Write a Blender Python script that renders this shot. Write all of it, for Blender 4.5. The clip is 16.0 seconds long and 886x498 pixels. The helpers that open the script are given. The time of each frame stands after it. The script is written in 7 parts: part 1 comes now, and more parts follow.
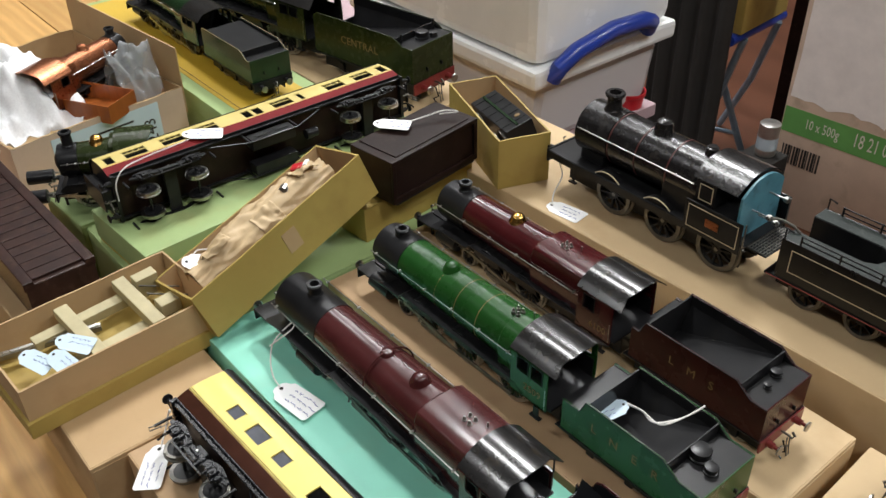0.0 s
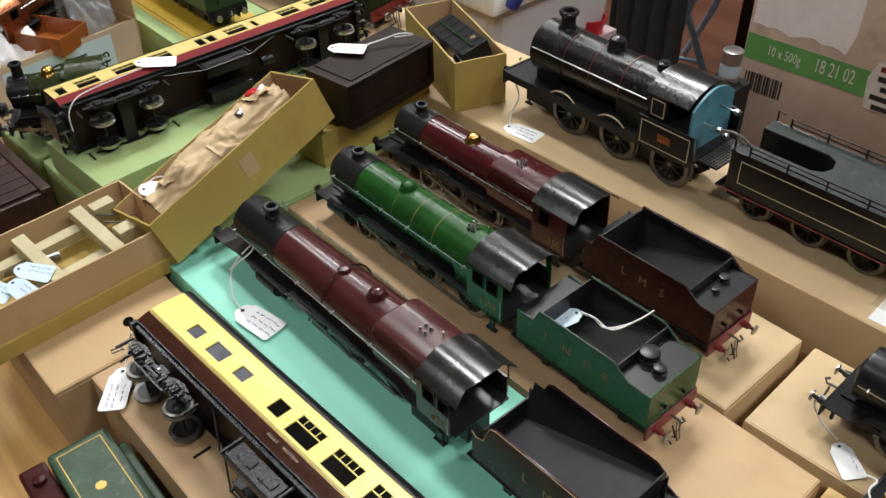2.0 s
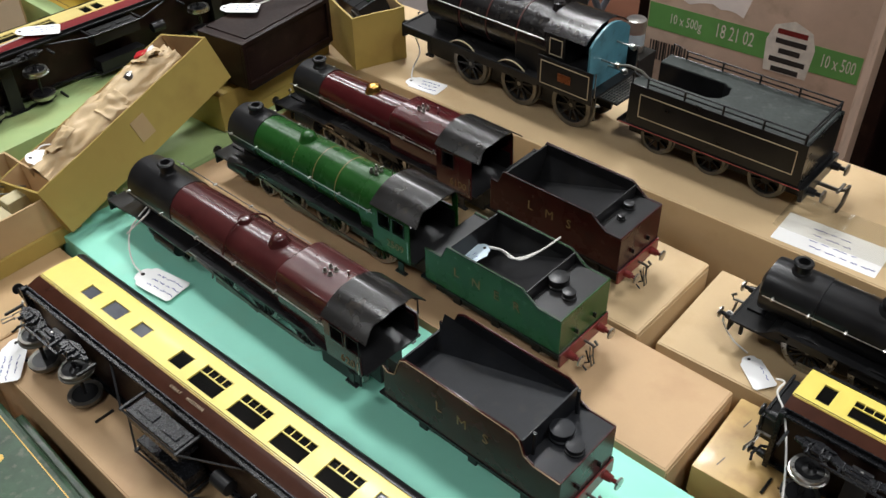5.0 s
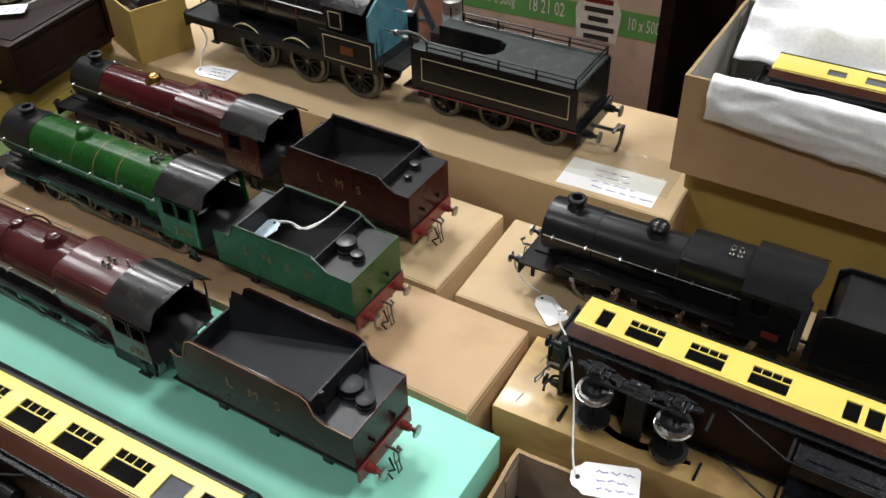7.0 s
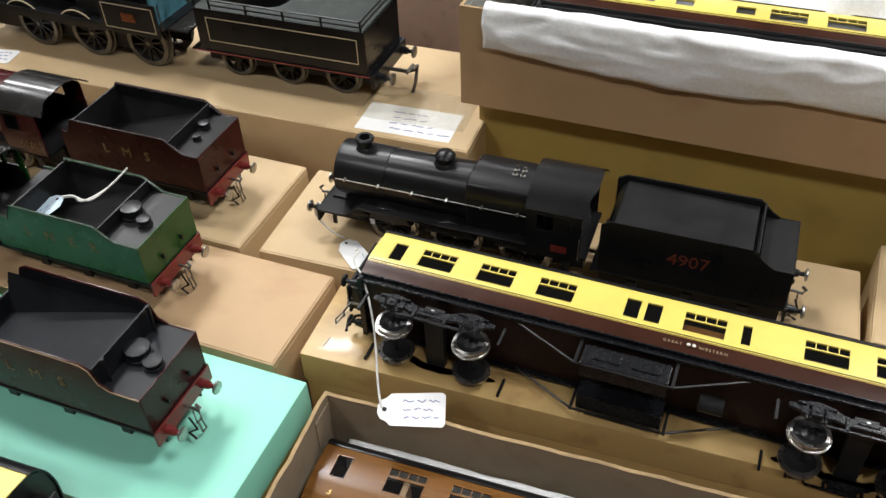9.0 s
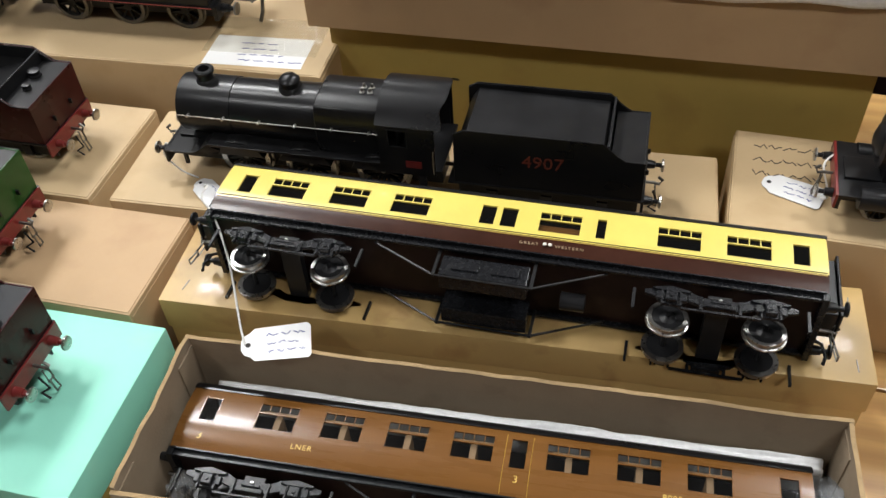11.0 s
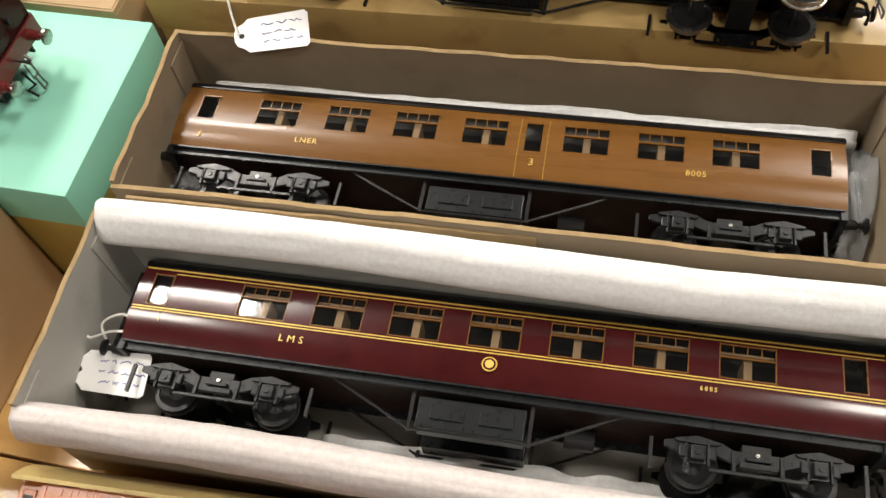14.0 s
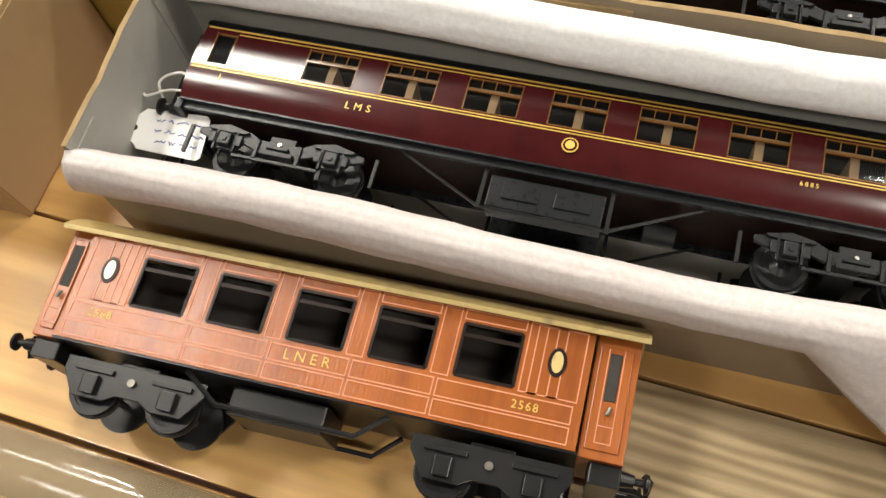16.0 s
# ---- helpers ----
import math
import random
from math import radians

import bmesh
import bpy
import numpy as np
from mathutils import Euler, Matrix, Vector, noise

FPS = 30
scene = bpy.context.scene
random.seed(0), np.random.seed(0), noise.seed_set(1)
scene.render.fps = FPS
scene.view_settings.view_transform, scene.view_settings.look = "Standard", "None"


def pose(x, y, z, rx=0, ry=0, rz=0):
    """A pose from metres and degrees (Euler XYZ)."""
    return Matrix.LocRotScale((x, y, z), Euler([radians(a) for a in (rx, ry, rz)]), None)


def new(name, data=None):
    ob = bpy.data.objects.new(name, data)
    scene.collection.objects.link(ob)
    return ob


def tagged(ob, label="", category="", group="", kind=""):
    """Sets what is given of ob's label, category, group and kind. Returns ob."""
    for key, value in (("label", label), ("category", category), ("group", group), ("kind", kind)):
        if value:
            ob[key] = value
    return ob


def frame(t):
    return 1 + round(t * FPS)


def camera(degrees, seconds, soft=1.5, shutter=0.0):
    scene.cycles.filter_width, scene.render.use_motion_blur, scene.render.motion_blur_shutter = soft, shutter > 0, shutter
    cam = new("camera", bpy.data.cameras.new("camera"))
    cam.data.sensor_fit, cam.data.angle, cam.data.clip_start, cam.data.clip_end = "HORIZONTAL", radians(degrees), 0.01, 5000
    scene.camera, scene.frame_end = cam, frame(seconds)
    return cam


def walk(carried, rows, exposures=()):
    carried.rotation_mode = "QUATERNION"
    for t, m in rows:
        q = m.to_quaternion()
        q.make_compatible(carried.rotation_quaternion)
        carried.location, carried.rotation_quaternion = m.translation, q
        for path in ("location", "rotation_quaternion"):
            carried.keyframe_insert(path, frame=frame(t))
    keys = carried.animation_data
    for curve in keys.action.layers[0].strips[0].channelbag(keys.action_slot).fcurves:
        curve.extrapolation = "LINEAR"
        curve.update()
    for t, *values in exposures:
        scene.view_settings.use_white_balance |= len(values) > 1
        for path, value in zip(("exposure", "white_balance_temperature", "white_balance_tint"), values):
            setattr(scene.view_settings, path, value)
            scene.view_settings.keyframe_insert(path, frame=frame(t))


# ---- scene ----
cam = camera(52.5, 16.0)
METRES, EYE, TILT, LEAN, TURN = 0.434, 1.45, -36.4, 1.95, 50.3
LEVEL = pose(0, 0, 0, 1.5, 0, 0)
ROWS = [
    (0.0, 0.0, 0.0, 0.0, 0.0, 0.0, -0.0),
    (0.5, 0.0139, -0.0169, -0.0106, -0.35, -1.13, 0.21),
    (1.0, 0.0205, -0.0235, -0.0261, -0.77, -2.49, 0.55),
    (1.5, 0.0301, -0.0253, -0.0401, -1.29, -3.28, 1.08),
    (2.0, 0.0372, -0.0242, -0.0537, -1.7, -3.63, 1.45),
    (2.5, 0.0449, -0.0149, -0.0722, -2.12, -3.63, 1.87),
    (3.0, 0.0437, -0.0172, -0.0951, -2.47, -3.58, 2.09),
    (5.5, 0.092, 0.0006, -0.1973, -8.21, -4.29, 6.08),
    (6.0, 0.1301, 0.0052, -0.2138, -10.3, -4.78, 7.61),
    (6.5, 0.1771, -0.015, -0.2305, -12.99, -4.93, 9.61),
    (7.0, 0.2133, -0.0383, -0.2532, -15.35, -5.23, 11.23),
    (7.5, 0.253, -0.0586, -0.28, -17.51, -5.79, 12.8),
    (8.0, 0.2875, -0.07, -0.3051, -19.78, -6.7, 14.31),
    (8.5, 0.3181, -0.0799, -0.3254, -21.92, -7.77, 15.82),
    (9.0, 0.3467, -0.0869, -0.3485, -23.67, -8.89, 17.27),
    (11.5, 0.4469, -0.0959, -0.4503, -31.0, -16.89, 22.61),
    (12.0, 0.4475, -0.0886, -0.4792, -31.24, -19.36, 22.75),
    (12.5, 0.4427, -0.0773, -0.5028, -30.97, -21.67, 23.2),
    (13.0, 0.4311, -0.0693, -0.526, -30.65, -23.77, 23.76),
    (13.5, 0.4217, -0.0676, -0.547, -30.55, -25.53, 24.07),
    (14.0, 0.4036, -0.0525, -0.5724, -29.86, -28.6, 24.41),
    (14.5, 0.3703, -0.0313, -0.6034, -28.17, -30.33, 24.04),
    (15.0, 0.3507, -0.0257, -0.6282, -26.36, -30.84, 22.93),
    (15.5, 0.3364, -0.0233, -0.6633, -25.33, -32.44, 22.52),
    (16.0, 0.3233, -0.0096, -0.6925, -24.93, -34.21, 22.31),
]
walk(cam, [(t, LEVEL @ pose(0, 0, EYE, TILT, LEAN, TURN) @ pose(METRES * x, METRES * y, METRES * z, 90 + pitch, roll, yaw)) for t, x, y, z, yaw, pitch, roll in ROWS],
     [(0.0, -0.06, 6500, 10), (6.5, -0.08, 6450, 10), (9.0, 0.02, 6500, 10), (12.5, -0.04, 6500, 10), (14.5, 0.06, 7600, 12), (16.0, 0.13, 7400, 10)])

# ---- world and light ----
world = bpy.data.worlds.new("hall_air")
scene.world = world
world.use_nodes = True
world.node_tree.nodes["Background"].inputs[0].default_value = (1.0, 0.93, 0.84, 1)
world.node_tree.nodes["Background"].inputs[1].default_value = 0.25
LAMP_COLOUR, LAMP_WATTS = (0.99, 1.0, 1.0), 50.0
# x, y, share of power; the x = -4.6 row is added for boiler highlights
LAMPS = [(-2.3, 0.9, 1.3), (-2.3, 2.7, 3.4), (-2.3, 6.4, 0.5), (1.9, 0.9, 1.3), (1.9, 3.6, 2.3), (-2.3, -2.2, 1.0), (1.9, -2.2, 1.0), (1.9, 6.4, 0.5), (-4.6, 1.2, 0.6), (-4.6, 2.7, 0.9), (-4.6, 4.2, 0.6)]
CEILING = 4.9


# ---- materials ----
def material(name, col, rough=0.5, metal=0.0, var=0.15, scale=40.0, bump=0.0, fine=500.0, coat=0.0, stretch=(1, 1, 1), dirt=None, amount=0.3, each=0.0, spec=0.5):
    m = bpy.data.materials.new(name)
    m.use_nodes = True
    n, ln = m.node_tree.nodes, m.node_tree.links
    b = n["Principled BSDF"]
    tc = n.new("ShaderNodeTexCoord")
    mp = n.new("ShaderNodeMapping")
    mp.inputs["Scale"].default_value = stretch
    ln.new(tc.outputs["Object"], mp.inputs["Vector"])
    vec = mp.outputs["Vector"]
    if each:
        info = n.new("ShaderNodeObjectInfo")
        add = n.new("ShaderNodeVectorMath")
        add.operation = "ADD"
        ln.new(info.outputs["Random"], add.inputs[1])
        ln.new(vec, add.inputs[0])
        vec = add.outputs[0]
    big = n.new("ShaderNodeTexNoise")
    big.inputs["Scale"].default_value, big.inputs["Detail"].default_value, big.inputs["Roughness"].default_value = scale, 6, 0.6
    ln.new(vec, big.inputs["Vector"])
    small = n.new("ShaderNodeTexNoise")
    small.inputs["Scale"].default_value, small.inputs["Detail"].default_value = fine, 4
    ln.new(vec, small.inputs["Vector"])
    ramp = n.new("ShaderNodeValToRGB")
    e = ramp.color_ramp.elements
    e[0].position, e[1].position = 0.3, 0.7
    e[0].color = (*[c * (1 - var) for c in col], 1)
    e[1].color = (*[min(1, c * (1 + var)) for c in col], 1)
    ln.new(big.outputs["Fac"], ramp.inputs["Fac"])
    out = ramp.outputs["Color"]
    if each:
        hsv = n.new("ShaderNodeHueSaturation")
        mr = n.new("ShaderNodeMapRange")
        mr.inputs["To Min"].default_value, mr.inputs["To Max"].default_value = 1 - each, 1 + each
        ln.new(info.outputs["Random"], mr.inputs["Value"])
        ln.new(mr.outputs["Result"], hsv.inputs["Value"])
        ln.new(out, hsv.inputs["Color"])
        out = hsv.outputs["Color"]
    if dirt:
        spot = n.new("ShaderNodeTexNoise")
        spot.inputs["Scale"].default_value, spot.inputs["Detail"].default_value = scale * 2.3, 8
        ln.new(vec, spot.inputs["Vector"])
        cut = n.new("ShaderNodeMapRange")
        cut.inputs["From Min"].default_value, cut.inputs["From Max"].default_value = 0.56, 0.72
        cut.inputs["To Max"].default_value = amount
        ln.new(spot.outputs["Fac"], cut.inputs["Value"])
        mix = n.new("ShaderNodeMix")
        mix.data_type = "RGBA"
        ln.new(cut.outputs["Result"], mix.inputs[0])
        ln.new(out, mix.inputs[6])
        mix.inputs[7].default_value = (*dirt, 1)
        out = mix.outputs[2]
    ln.new(out, b.inputs["Base Color"])
    rr = n.new("ShaderNodeMapRange")
    rr.inputs["To Min"].default_value, rr.inputs["To Max"].default_value = max(0.03, rough - (0.03 if coat else 0.12)), min(1, rough + (0.06 if coat else 0.12))
    ln.new((big if coat else small).outputs["Fac"], rr.inputs["Value"])
    ln.new(rr.outputs["Result"], b.inputs["Roughness"])
    b.inputs["Metallic"].default_value = metal
    b.inputs["Specular IOR Level"].default_value = spec
    b.inputs["Coat Weight"].default_value = coat
    b.inputs["Coat Roughness"].default_value = 0.08
    if bump:
        bp = n.new("ShaderNodeBump")
        bp.inputs["Strength"].default_value, bp.inputs["Distance"].default_value = bump, 0.0006
        ln.new(small.outputs["Fac"], bp.inputs["Height"])
        ln.new(bp.outputs["Normal"], b.inputs["Normal"])
    return m


def grained(name, dark, light, ring=22.0, rough=0.45, coat=0.0, along=(1.2, 14, 14), each=0.12, bump=0.2):
    """Wood with its grain along x."""
    m = material(name, light, rough, 0, 0.12, 9, bump, 240, coat, along, each=each)
    n, ln = m.node_tree.nodes, m.node_tree.links
    b = n["Principled BSDF"]
    old = b.inputs["Base Color"].links[0].from_socket
    mp = [x for x in n if x.type == "MAPPING"][0]
    w = n.new("ShaderNodeTexWave")
    w.bands_direction = "Y"
    w.inputs["Scale"].default_value, w.inputs["Distortion"].default_value, w.inputs["Detail"].default_value = ring / 14, 7, 4
    w.inputs["Detail Scale"].default_value = 1.5
    ln.new(mp.outputs["Vector"], w.inputs["Vector"])
    mix = n.new("ShaderNodeMix")
    mix.data_type = "RGBA"
    sc = n.new("ShaderNodeMath")
    sc.operation = "MULTIPLY"
    sc.inputs[1].default_value = 0.55
    ln.new(w.outputs["Fac"], sc.inputs[0])
    ln.new(sc.outputs[0], mix.inputs[0])
    ln.new(old, mix.inputs[6])
    mix.inputs[7].default_value = (*dark, 1)
    ln.new(mix.outputs[2], b.inputs["Base Color"])
    return m


def glass(name, tint, see=0.75):
    m = bpy.data.materials.new(name)
    m.use_nodes = True
    n, ln = m.node_tree.nodes, m.node_tree.links
    b = n["Principled BSDF"]
    b.inputs["Base Color"].default_value = (*tint, 1)
    b.inputs["Roughness"].default_value = 0.06
    tr = n.new("ShaderNodeBsdfTransparent")
    tr.inputs["Color"].default_value = (0.85, 0.86, 0.84, 1)
    mx = n.new("ShaderNodeMixShader")
    mx.inputs[0].default_value = see
    ln.new(b.outputs[0], mx.inputs[1])
    ln.new(tr.outputs[0], mx.inputs[2])
    ln.new(mx.outputs[0], n["Material Output"].inputs["Surface"])
    return m


BLACK = material("black_enamel", (0.012, 0.012, 0.0128), 0.30, 0, 0.4, 30, 0, 300, 0.03, dirt=(0.02, 0.018, 0.015), amount=0.3, spec=0.24)
GLOSS_BLACK = material("gloss_black_enamel", (0.0085, 0.0085, 0.0092), 0.27, 0, 0.3, 30, 0.008, 120, 0.04, dirt=(0.03, 0.026, 0.022), amount=0.12, spec=0.28)
VINTAGE_BLACK = material("crazed_old_black_enamel", (0.014, 0.013, 0.013), 0.22, 0, 0.4, 60, 0.5, 260, 0.12, dirt=(0.06, 0.05, 0.04), amount=0.35, spec=0.45)
FAINT_RED = material("worn_red_band", (0.07, 0.014, 0.012), 0.4)
ROOF_BLACK = material("worn_black_roof_paint", (0.016, 0.0155, 0.015), 0.20, 0, 0.4, 45, 0.006, 120, 0.3, dirt=(0.06, 0.045, 0.025), amount=0.3, spec=0.4)
GREY_BLACK = material("dusty_dark_grey_paint", (0.0095, 0.0105, 0.013), 0.5, 0, 0.4, 35, 0.01, 300, 0.02, dirt=(0.026, 0.024, 0.020), amount=0.4, spec=0.25)
DUSTY_TOP = material("dusty_green_black_paint", (0.022, 0.028, 0.025), 0.5, 0, 0.35, 45, 0.05, 300, 0.0, dirt=(0.10, 0.11, 0.095), amount=0.35, spec=0.3)
UNDER_GREY = material("underframe_grey_paint", (0.009, 0.0105, 0.012), 0.30, 0, 0.3, 40, 0.02, 300, 0.0, dirt=(0.014, 0.0135, 0.013), amount=0.5, spec=0.26)
MAROON = material("crimson_lake_enamel", (0.050, 0.007, 0.0078), 0.17, 0, 0.25, 25, 0.006, 120, 0.18, dirt=(0.022, 0.005, 0.005), amount=0.4, spec=0.4)
DULL_MAROON = material("dull_crimson_enamel", (0.056, 0.012, 0.012), 0.24, 0, 0.25, 25, 0.008, 160, 0.25, dirt=(0.032, 0.009, 0.008), amount=0.4, spec=0.4)
DARK_MAROON = material("dark_crimson_enamel", (0.036, 0.006, 0.0055), 0.26, 0, 0.3, 25, 0.006, 120, 0.03, dirt=(0.012, 0.004, 0.004), amount=0.5, spec=0.17)
GREEN = material("apple_green_enamel", (0.012, 0.064, 0.011), 0.26, 0, 0.18, 25, 0.006, 120, 0.08, dirt=(0.012, 0.05, 0.013), amount=0.4, spec=0.26)
DARK_GREEN = material("dark_green_enamel", (0.011, 0.030, 0.011), 0.24, 0, 0.25, 25, 0.006, 120, 0.2, dirt=(0.012, 0.012, 0.008), amount=0.4, spec=0.35)
OLIVE = material("olive_green_enamel", (0.020, 0.028, 0.008), 0.26, 0, 0.25, 25, 0.008, 120, 0.0, spec=0.2)
BLUE = material("pale_blue_enamel", (0.085, 0.24, 0.30), 0.4, 0, 0.25, 40, 0.006, 300, 0.2, dirt=(0.04, 0.09, 0.11), amount=0.5)
RED = material("buffer_beam_red", (0.17, 0.016, 0.014), 0.4, 0, 0.25, 60, 0.006, 300, 0.2, dirt=(0.08, 0.02, 0.02), amount=0.5)
CARRIAGE_RED = material("carriage_red_enamel", (0.17, 0.016, 0.018), 0.6, 0, 0.15, 25, 0.006, 200, 0.0, spec=0.08)
LINE_RED = material("lining_red", (0.36, 0.07, 0.06), 0.4)
LINE_TAN = material("lining_dull_tan", (0.30, 0.21, 0.12), 0.4)
LINE_CREAM = material("lining_cream", (0.62, 0.53, 0.36), 0.4)
LINE_GOLD = material("lining_gold", (0.62, 0.40, 0.08), 0.35, 0.2)
LINE_PINK = material("lining_salmon", (0.62, 0.25, 0.13), 0.4)
LETTER_GOLD = material("letter_gold", (0.66, 0.44, 0.10), 0.4, 0.1)
LETTER_DIM = material("letter_faded_gold", (0.23, 0.145, 0.055), 0.45)
LETTER_RED = material("letter_faded_red", (0.15, 0.030, 0.016), 0.45)
LETTER_PALE = material("letter_pale", (0.7, 0.66, 0.58), 0.45)
CREAM = material("gloss_cream_paint", (0.70, 0.57, 0.12), 0.32, 0, 0.06, 20, 0.006, 300, 0.08, dirt=(0.6, 0.42, 0.1), amount=0.25)
PALE_CREAM = material("pale_cream_paint", (0.62, 0.50, 0.17), 0.4, 0, 0.08, 20, 0.006, 300, 0.0)
CHOCOLATE = material("chocolate_paint", (0.040, 0.013, 0.007), 0.22, 0, 0.25, 25, 0.006, 300, 0.1, spec=0.35)
TEAK_PAINT = material("teak_brown_paint", (0.160, 0.068, 0.015), 0.26, 0, 0.14, 30, 0.006, 300, 0.12, spec=0.3, stretch=(0.3, 1, 3))
TEAK_TIN = material("printed_teak_tinplate", (0.30, 0.084, 0.018), 0.24, 0, 0.25, 24, 0.3, 420, 0.03, spec=0.35, stretch=(2.0, 1, 0.35), dirt=(0.20, 0.05, 0.015), amount=0.6)
ROOF_CREAM = material("worn_cream_roof", (0.62, 0.47, 0.20), 0.3, 0, 0.15, 40, 0.15, 300, 0.3, dirt=(0.26, 0.18, 0.09), amount=0.6)
STEEL = material("bare_steel", (0.42, 0.41, 0.39), 0.3, 1.0, 0.2, 80, 0.05)
DARK_STEEL = material("dull_steel", (0.2, 0.19, 0.17), 0.42, 0.9, 0.3, 80, 0.08)
BRASS = material("polished_brass", (0.66, 0.38, 0.10), 0.22, 1.0, 0.15, 80)
SHELL = glass("cloudy_clear_shell", (0.80, 0.78, 0.78), 0.3)
CEILING_MAT = material("ceiling_paint", (0.36, 0.345, 0.32), 0.8, 0, 0.05, 2)
COPPER = material("bronzed_copper", (0.30, 0.11, 0.05), 0.3, 0.85, 0.3, 40, 0.05)
KRAFT = material("kraft_cardboard", (0.46, 0.31, 0.16), 0.62, 0, 0.07, 9, 0.12, 260, 0, dirt=(0.34, 0.20, 0.09), amount=0.35, spec=0.35)
KRAFT_PALE = material("pale_kraft_cardboard", (0.53, 0.385, 0.215), 0.6, 0, 0.06, 8, 0.12, 260, 0, dirt=(0.38, 0.24, 0.11), amount=0.35, spec=0.4)
KRAFT_RED = material("reddish_kraft_cardboard", (0.48, 0.32, 0.175), 0.6, 0, 0.08, 8, 0.12, 260, 0, dirt=(0.32, 0.17, 0.09), amount=0.3, spec=0.35)
STRAWBOARD = material("grey_brown_strawboard", (0.29, 0.225, 0.155), 0.75, 0, 0.15, 14, 0.3, 500, 0, dirt=(0.19, 0.14, 0.09), amount=0.5, spec=0.25)
STRAW_EDGE = material("strawboard_cut_edge", (0.36, 0.25, 0.13), 0.8, 0, 0.2, 60, 0.4, 700, spec=0.2)
GREY_LINER = material("pale_grey_box_lining", (0.42, 0.41, 0.37), 0.7, 0, 0.08, 14, 0.15, 400, 0, dirt=(0.30, 0.28, 0.24), amount=0.4, spec=0.3)
OCHRE = material("ochre_box_board", (0.40, 0.285, 0.075), 0.55, 0, 0.08, 9, 0.1, 260, 0, dirt=(0.28, 0.17, 0.05), amount=0.4, spec=0.4)
MINT = material("mint_green_box_paper", (0.29, 0.72, 0.56), 0.5, 0, 0.04, 9, 0.06, 300, 0, dirt=(0.36, 0.64, 0.46), amount=0.35, spec=0.4)
PALE_GREEN = material("faded_green_box_paper", (0.30, 0.40, 0.17), 0.55, 0, 0.1, 9, 0.08, 300, 0, dirt=(0.36, 0.36, 0.14), amount=0.4, spec=0.35)
YELLOW = material("yellow_box_paper", (0.52, 0.34, 0.03), 0.5, 0, 0.06, 9, 0.05, 300)
BRIGHT_BOARD = material("varnished_tan_board", (0.54, 0.36, 0.14), 0.4, 0, 0.14, 10, 0.06, 260, 0.12, dirt=(0.28, 0.14, 0.05), amount=0.7)
TISSUE = material("white_tissue_paper", (0.90, 0.90, 0.90), 0.6, 0, 0.07, 330, 0.3, 420, spec=0.3)
PINK_TISSUE = material("old_pinkish_tissue_paper", (0.64, 0.585, 0.57), 0.6, 0, 0.10, 330, 0.3, 420, spec=0.3)
TAN_TISSUE = material("tan_tissue_paper", (0.52, 0.38, 0.21), 0.5, 0, 0.16, 30, 0.2, 260)
CLEAR_WRAP = glass("crumpled_clear_wrap", (0.8, 0.82, 0.85), 0.8)
PAPER = material("white_card", (0.87, 0.87, 0.86), 0.5, 0, 0.04, 20, 0.05)
PALE_BLUE_PAPER = material("pale_blue_card", (0.52, 0.64, 0.72), 0.5, 0, 0.04, 20, 0.05)
INK = material("blue_ink", (0.08, 0.10, 0.36), 0.6)
BLACK_INK = material("black_ink", (0.025, 0.022, 0.02), 0.6)
STRING = material("white_cotton_string", (0.76, 0.74, 0.70), 0.8, 0, 0.1, 300, 0.5, 1500)
TABLE_WOOD = grained("yellow_pine", (0.44, 0.23, 0.075), (0.62, 0.37, 0.135), 12, 0.34, 0.35)
ROUGH_WOOD = grained("rough_weathered_board", (0.20, 0.125, 0.06), (0.60, 0.46, 0.27), 34, 0.75, 0, (1.5, 16, 16), 0.1, 0.8)
FLOOR_MAT = grained("red_brown_hall_floor", (0.055, 0.020, 0.010), (0.090, 0.034, 0.018), 6, 0.35, 0.2, (0.4, 4, 4), 0, 0.1)
WALL_MAT = material("panelled_wall_paint", (0.11, 0.09, 0.072), 0.7, 0, 0.05, 2, 0.05, 60)
PLUM = material("plum_cloth", (0.42, 0.30, 0.32), 0.85, 0, 0.1, 8, 0.2, 400)
DARK_CLOTH = material("black_cloth", (0.022, 0.020, 0.018), 0.9, 0, 0.2, 12, 0.3, 500)
CLEAR_PLASTIC = material("cloudy_clear_plastic", (0.80, 0.81, 0.80), 0.25, 0, 0.06, 8, 0.02, 100, 0.3)
BLUE_PLASTIC = material("blue_plastic", (0.02, 0.05, 0.33), 0.3, 0, 0.1, 20, 0.02, 200, 0.2)
RED_PLASTIC = material("red_plastic", (0.5, 0.02, 0.03), 0.3)
BLUE_TUBE = material("blue_grey_tube", (0.24, 0.32, 0.40), 0.35, 0.3)
TIN = material("brushed_tin", (0.45, 0.44, 0.42), 0.35, 0.8)
PRINT_GREEN = material("printed_green_band", (0.12, 0.32, 0.08), 0.6, 0, 0.12, 12)
TORN_PAPER = material("torn_carton_paper", (0.82, 0.75, 0.70), 0.75, 0, 0.08, 14, 0.2, 200)
CARTON_GREY = material("faded_brown_carton", (0.60, 0.45, 0.34), 0.7, 0, 0.12, 7, 0.2, 200, 0, dirt=(0.32, 0.23, 0.15), amount=0.5)
CREAM_WOOD = material("painted_cream_wood", (0.42, 0.36, 0.20), 0.55, 0, 0.15, 30, 0.15, 300)
BROWN_ROOF = material("dark_brown_van_paint", (0.015, 0.0072, 0.0058), 0.38, 0, 0.3, 30, 0.02, 300, 0.0, dirt=(0.05, 0.03, 0.02), amount=0.3, spec=0.16)
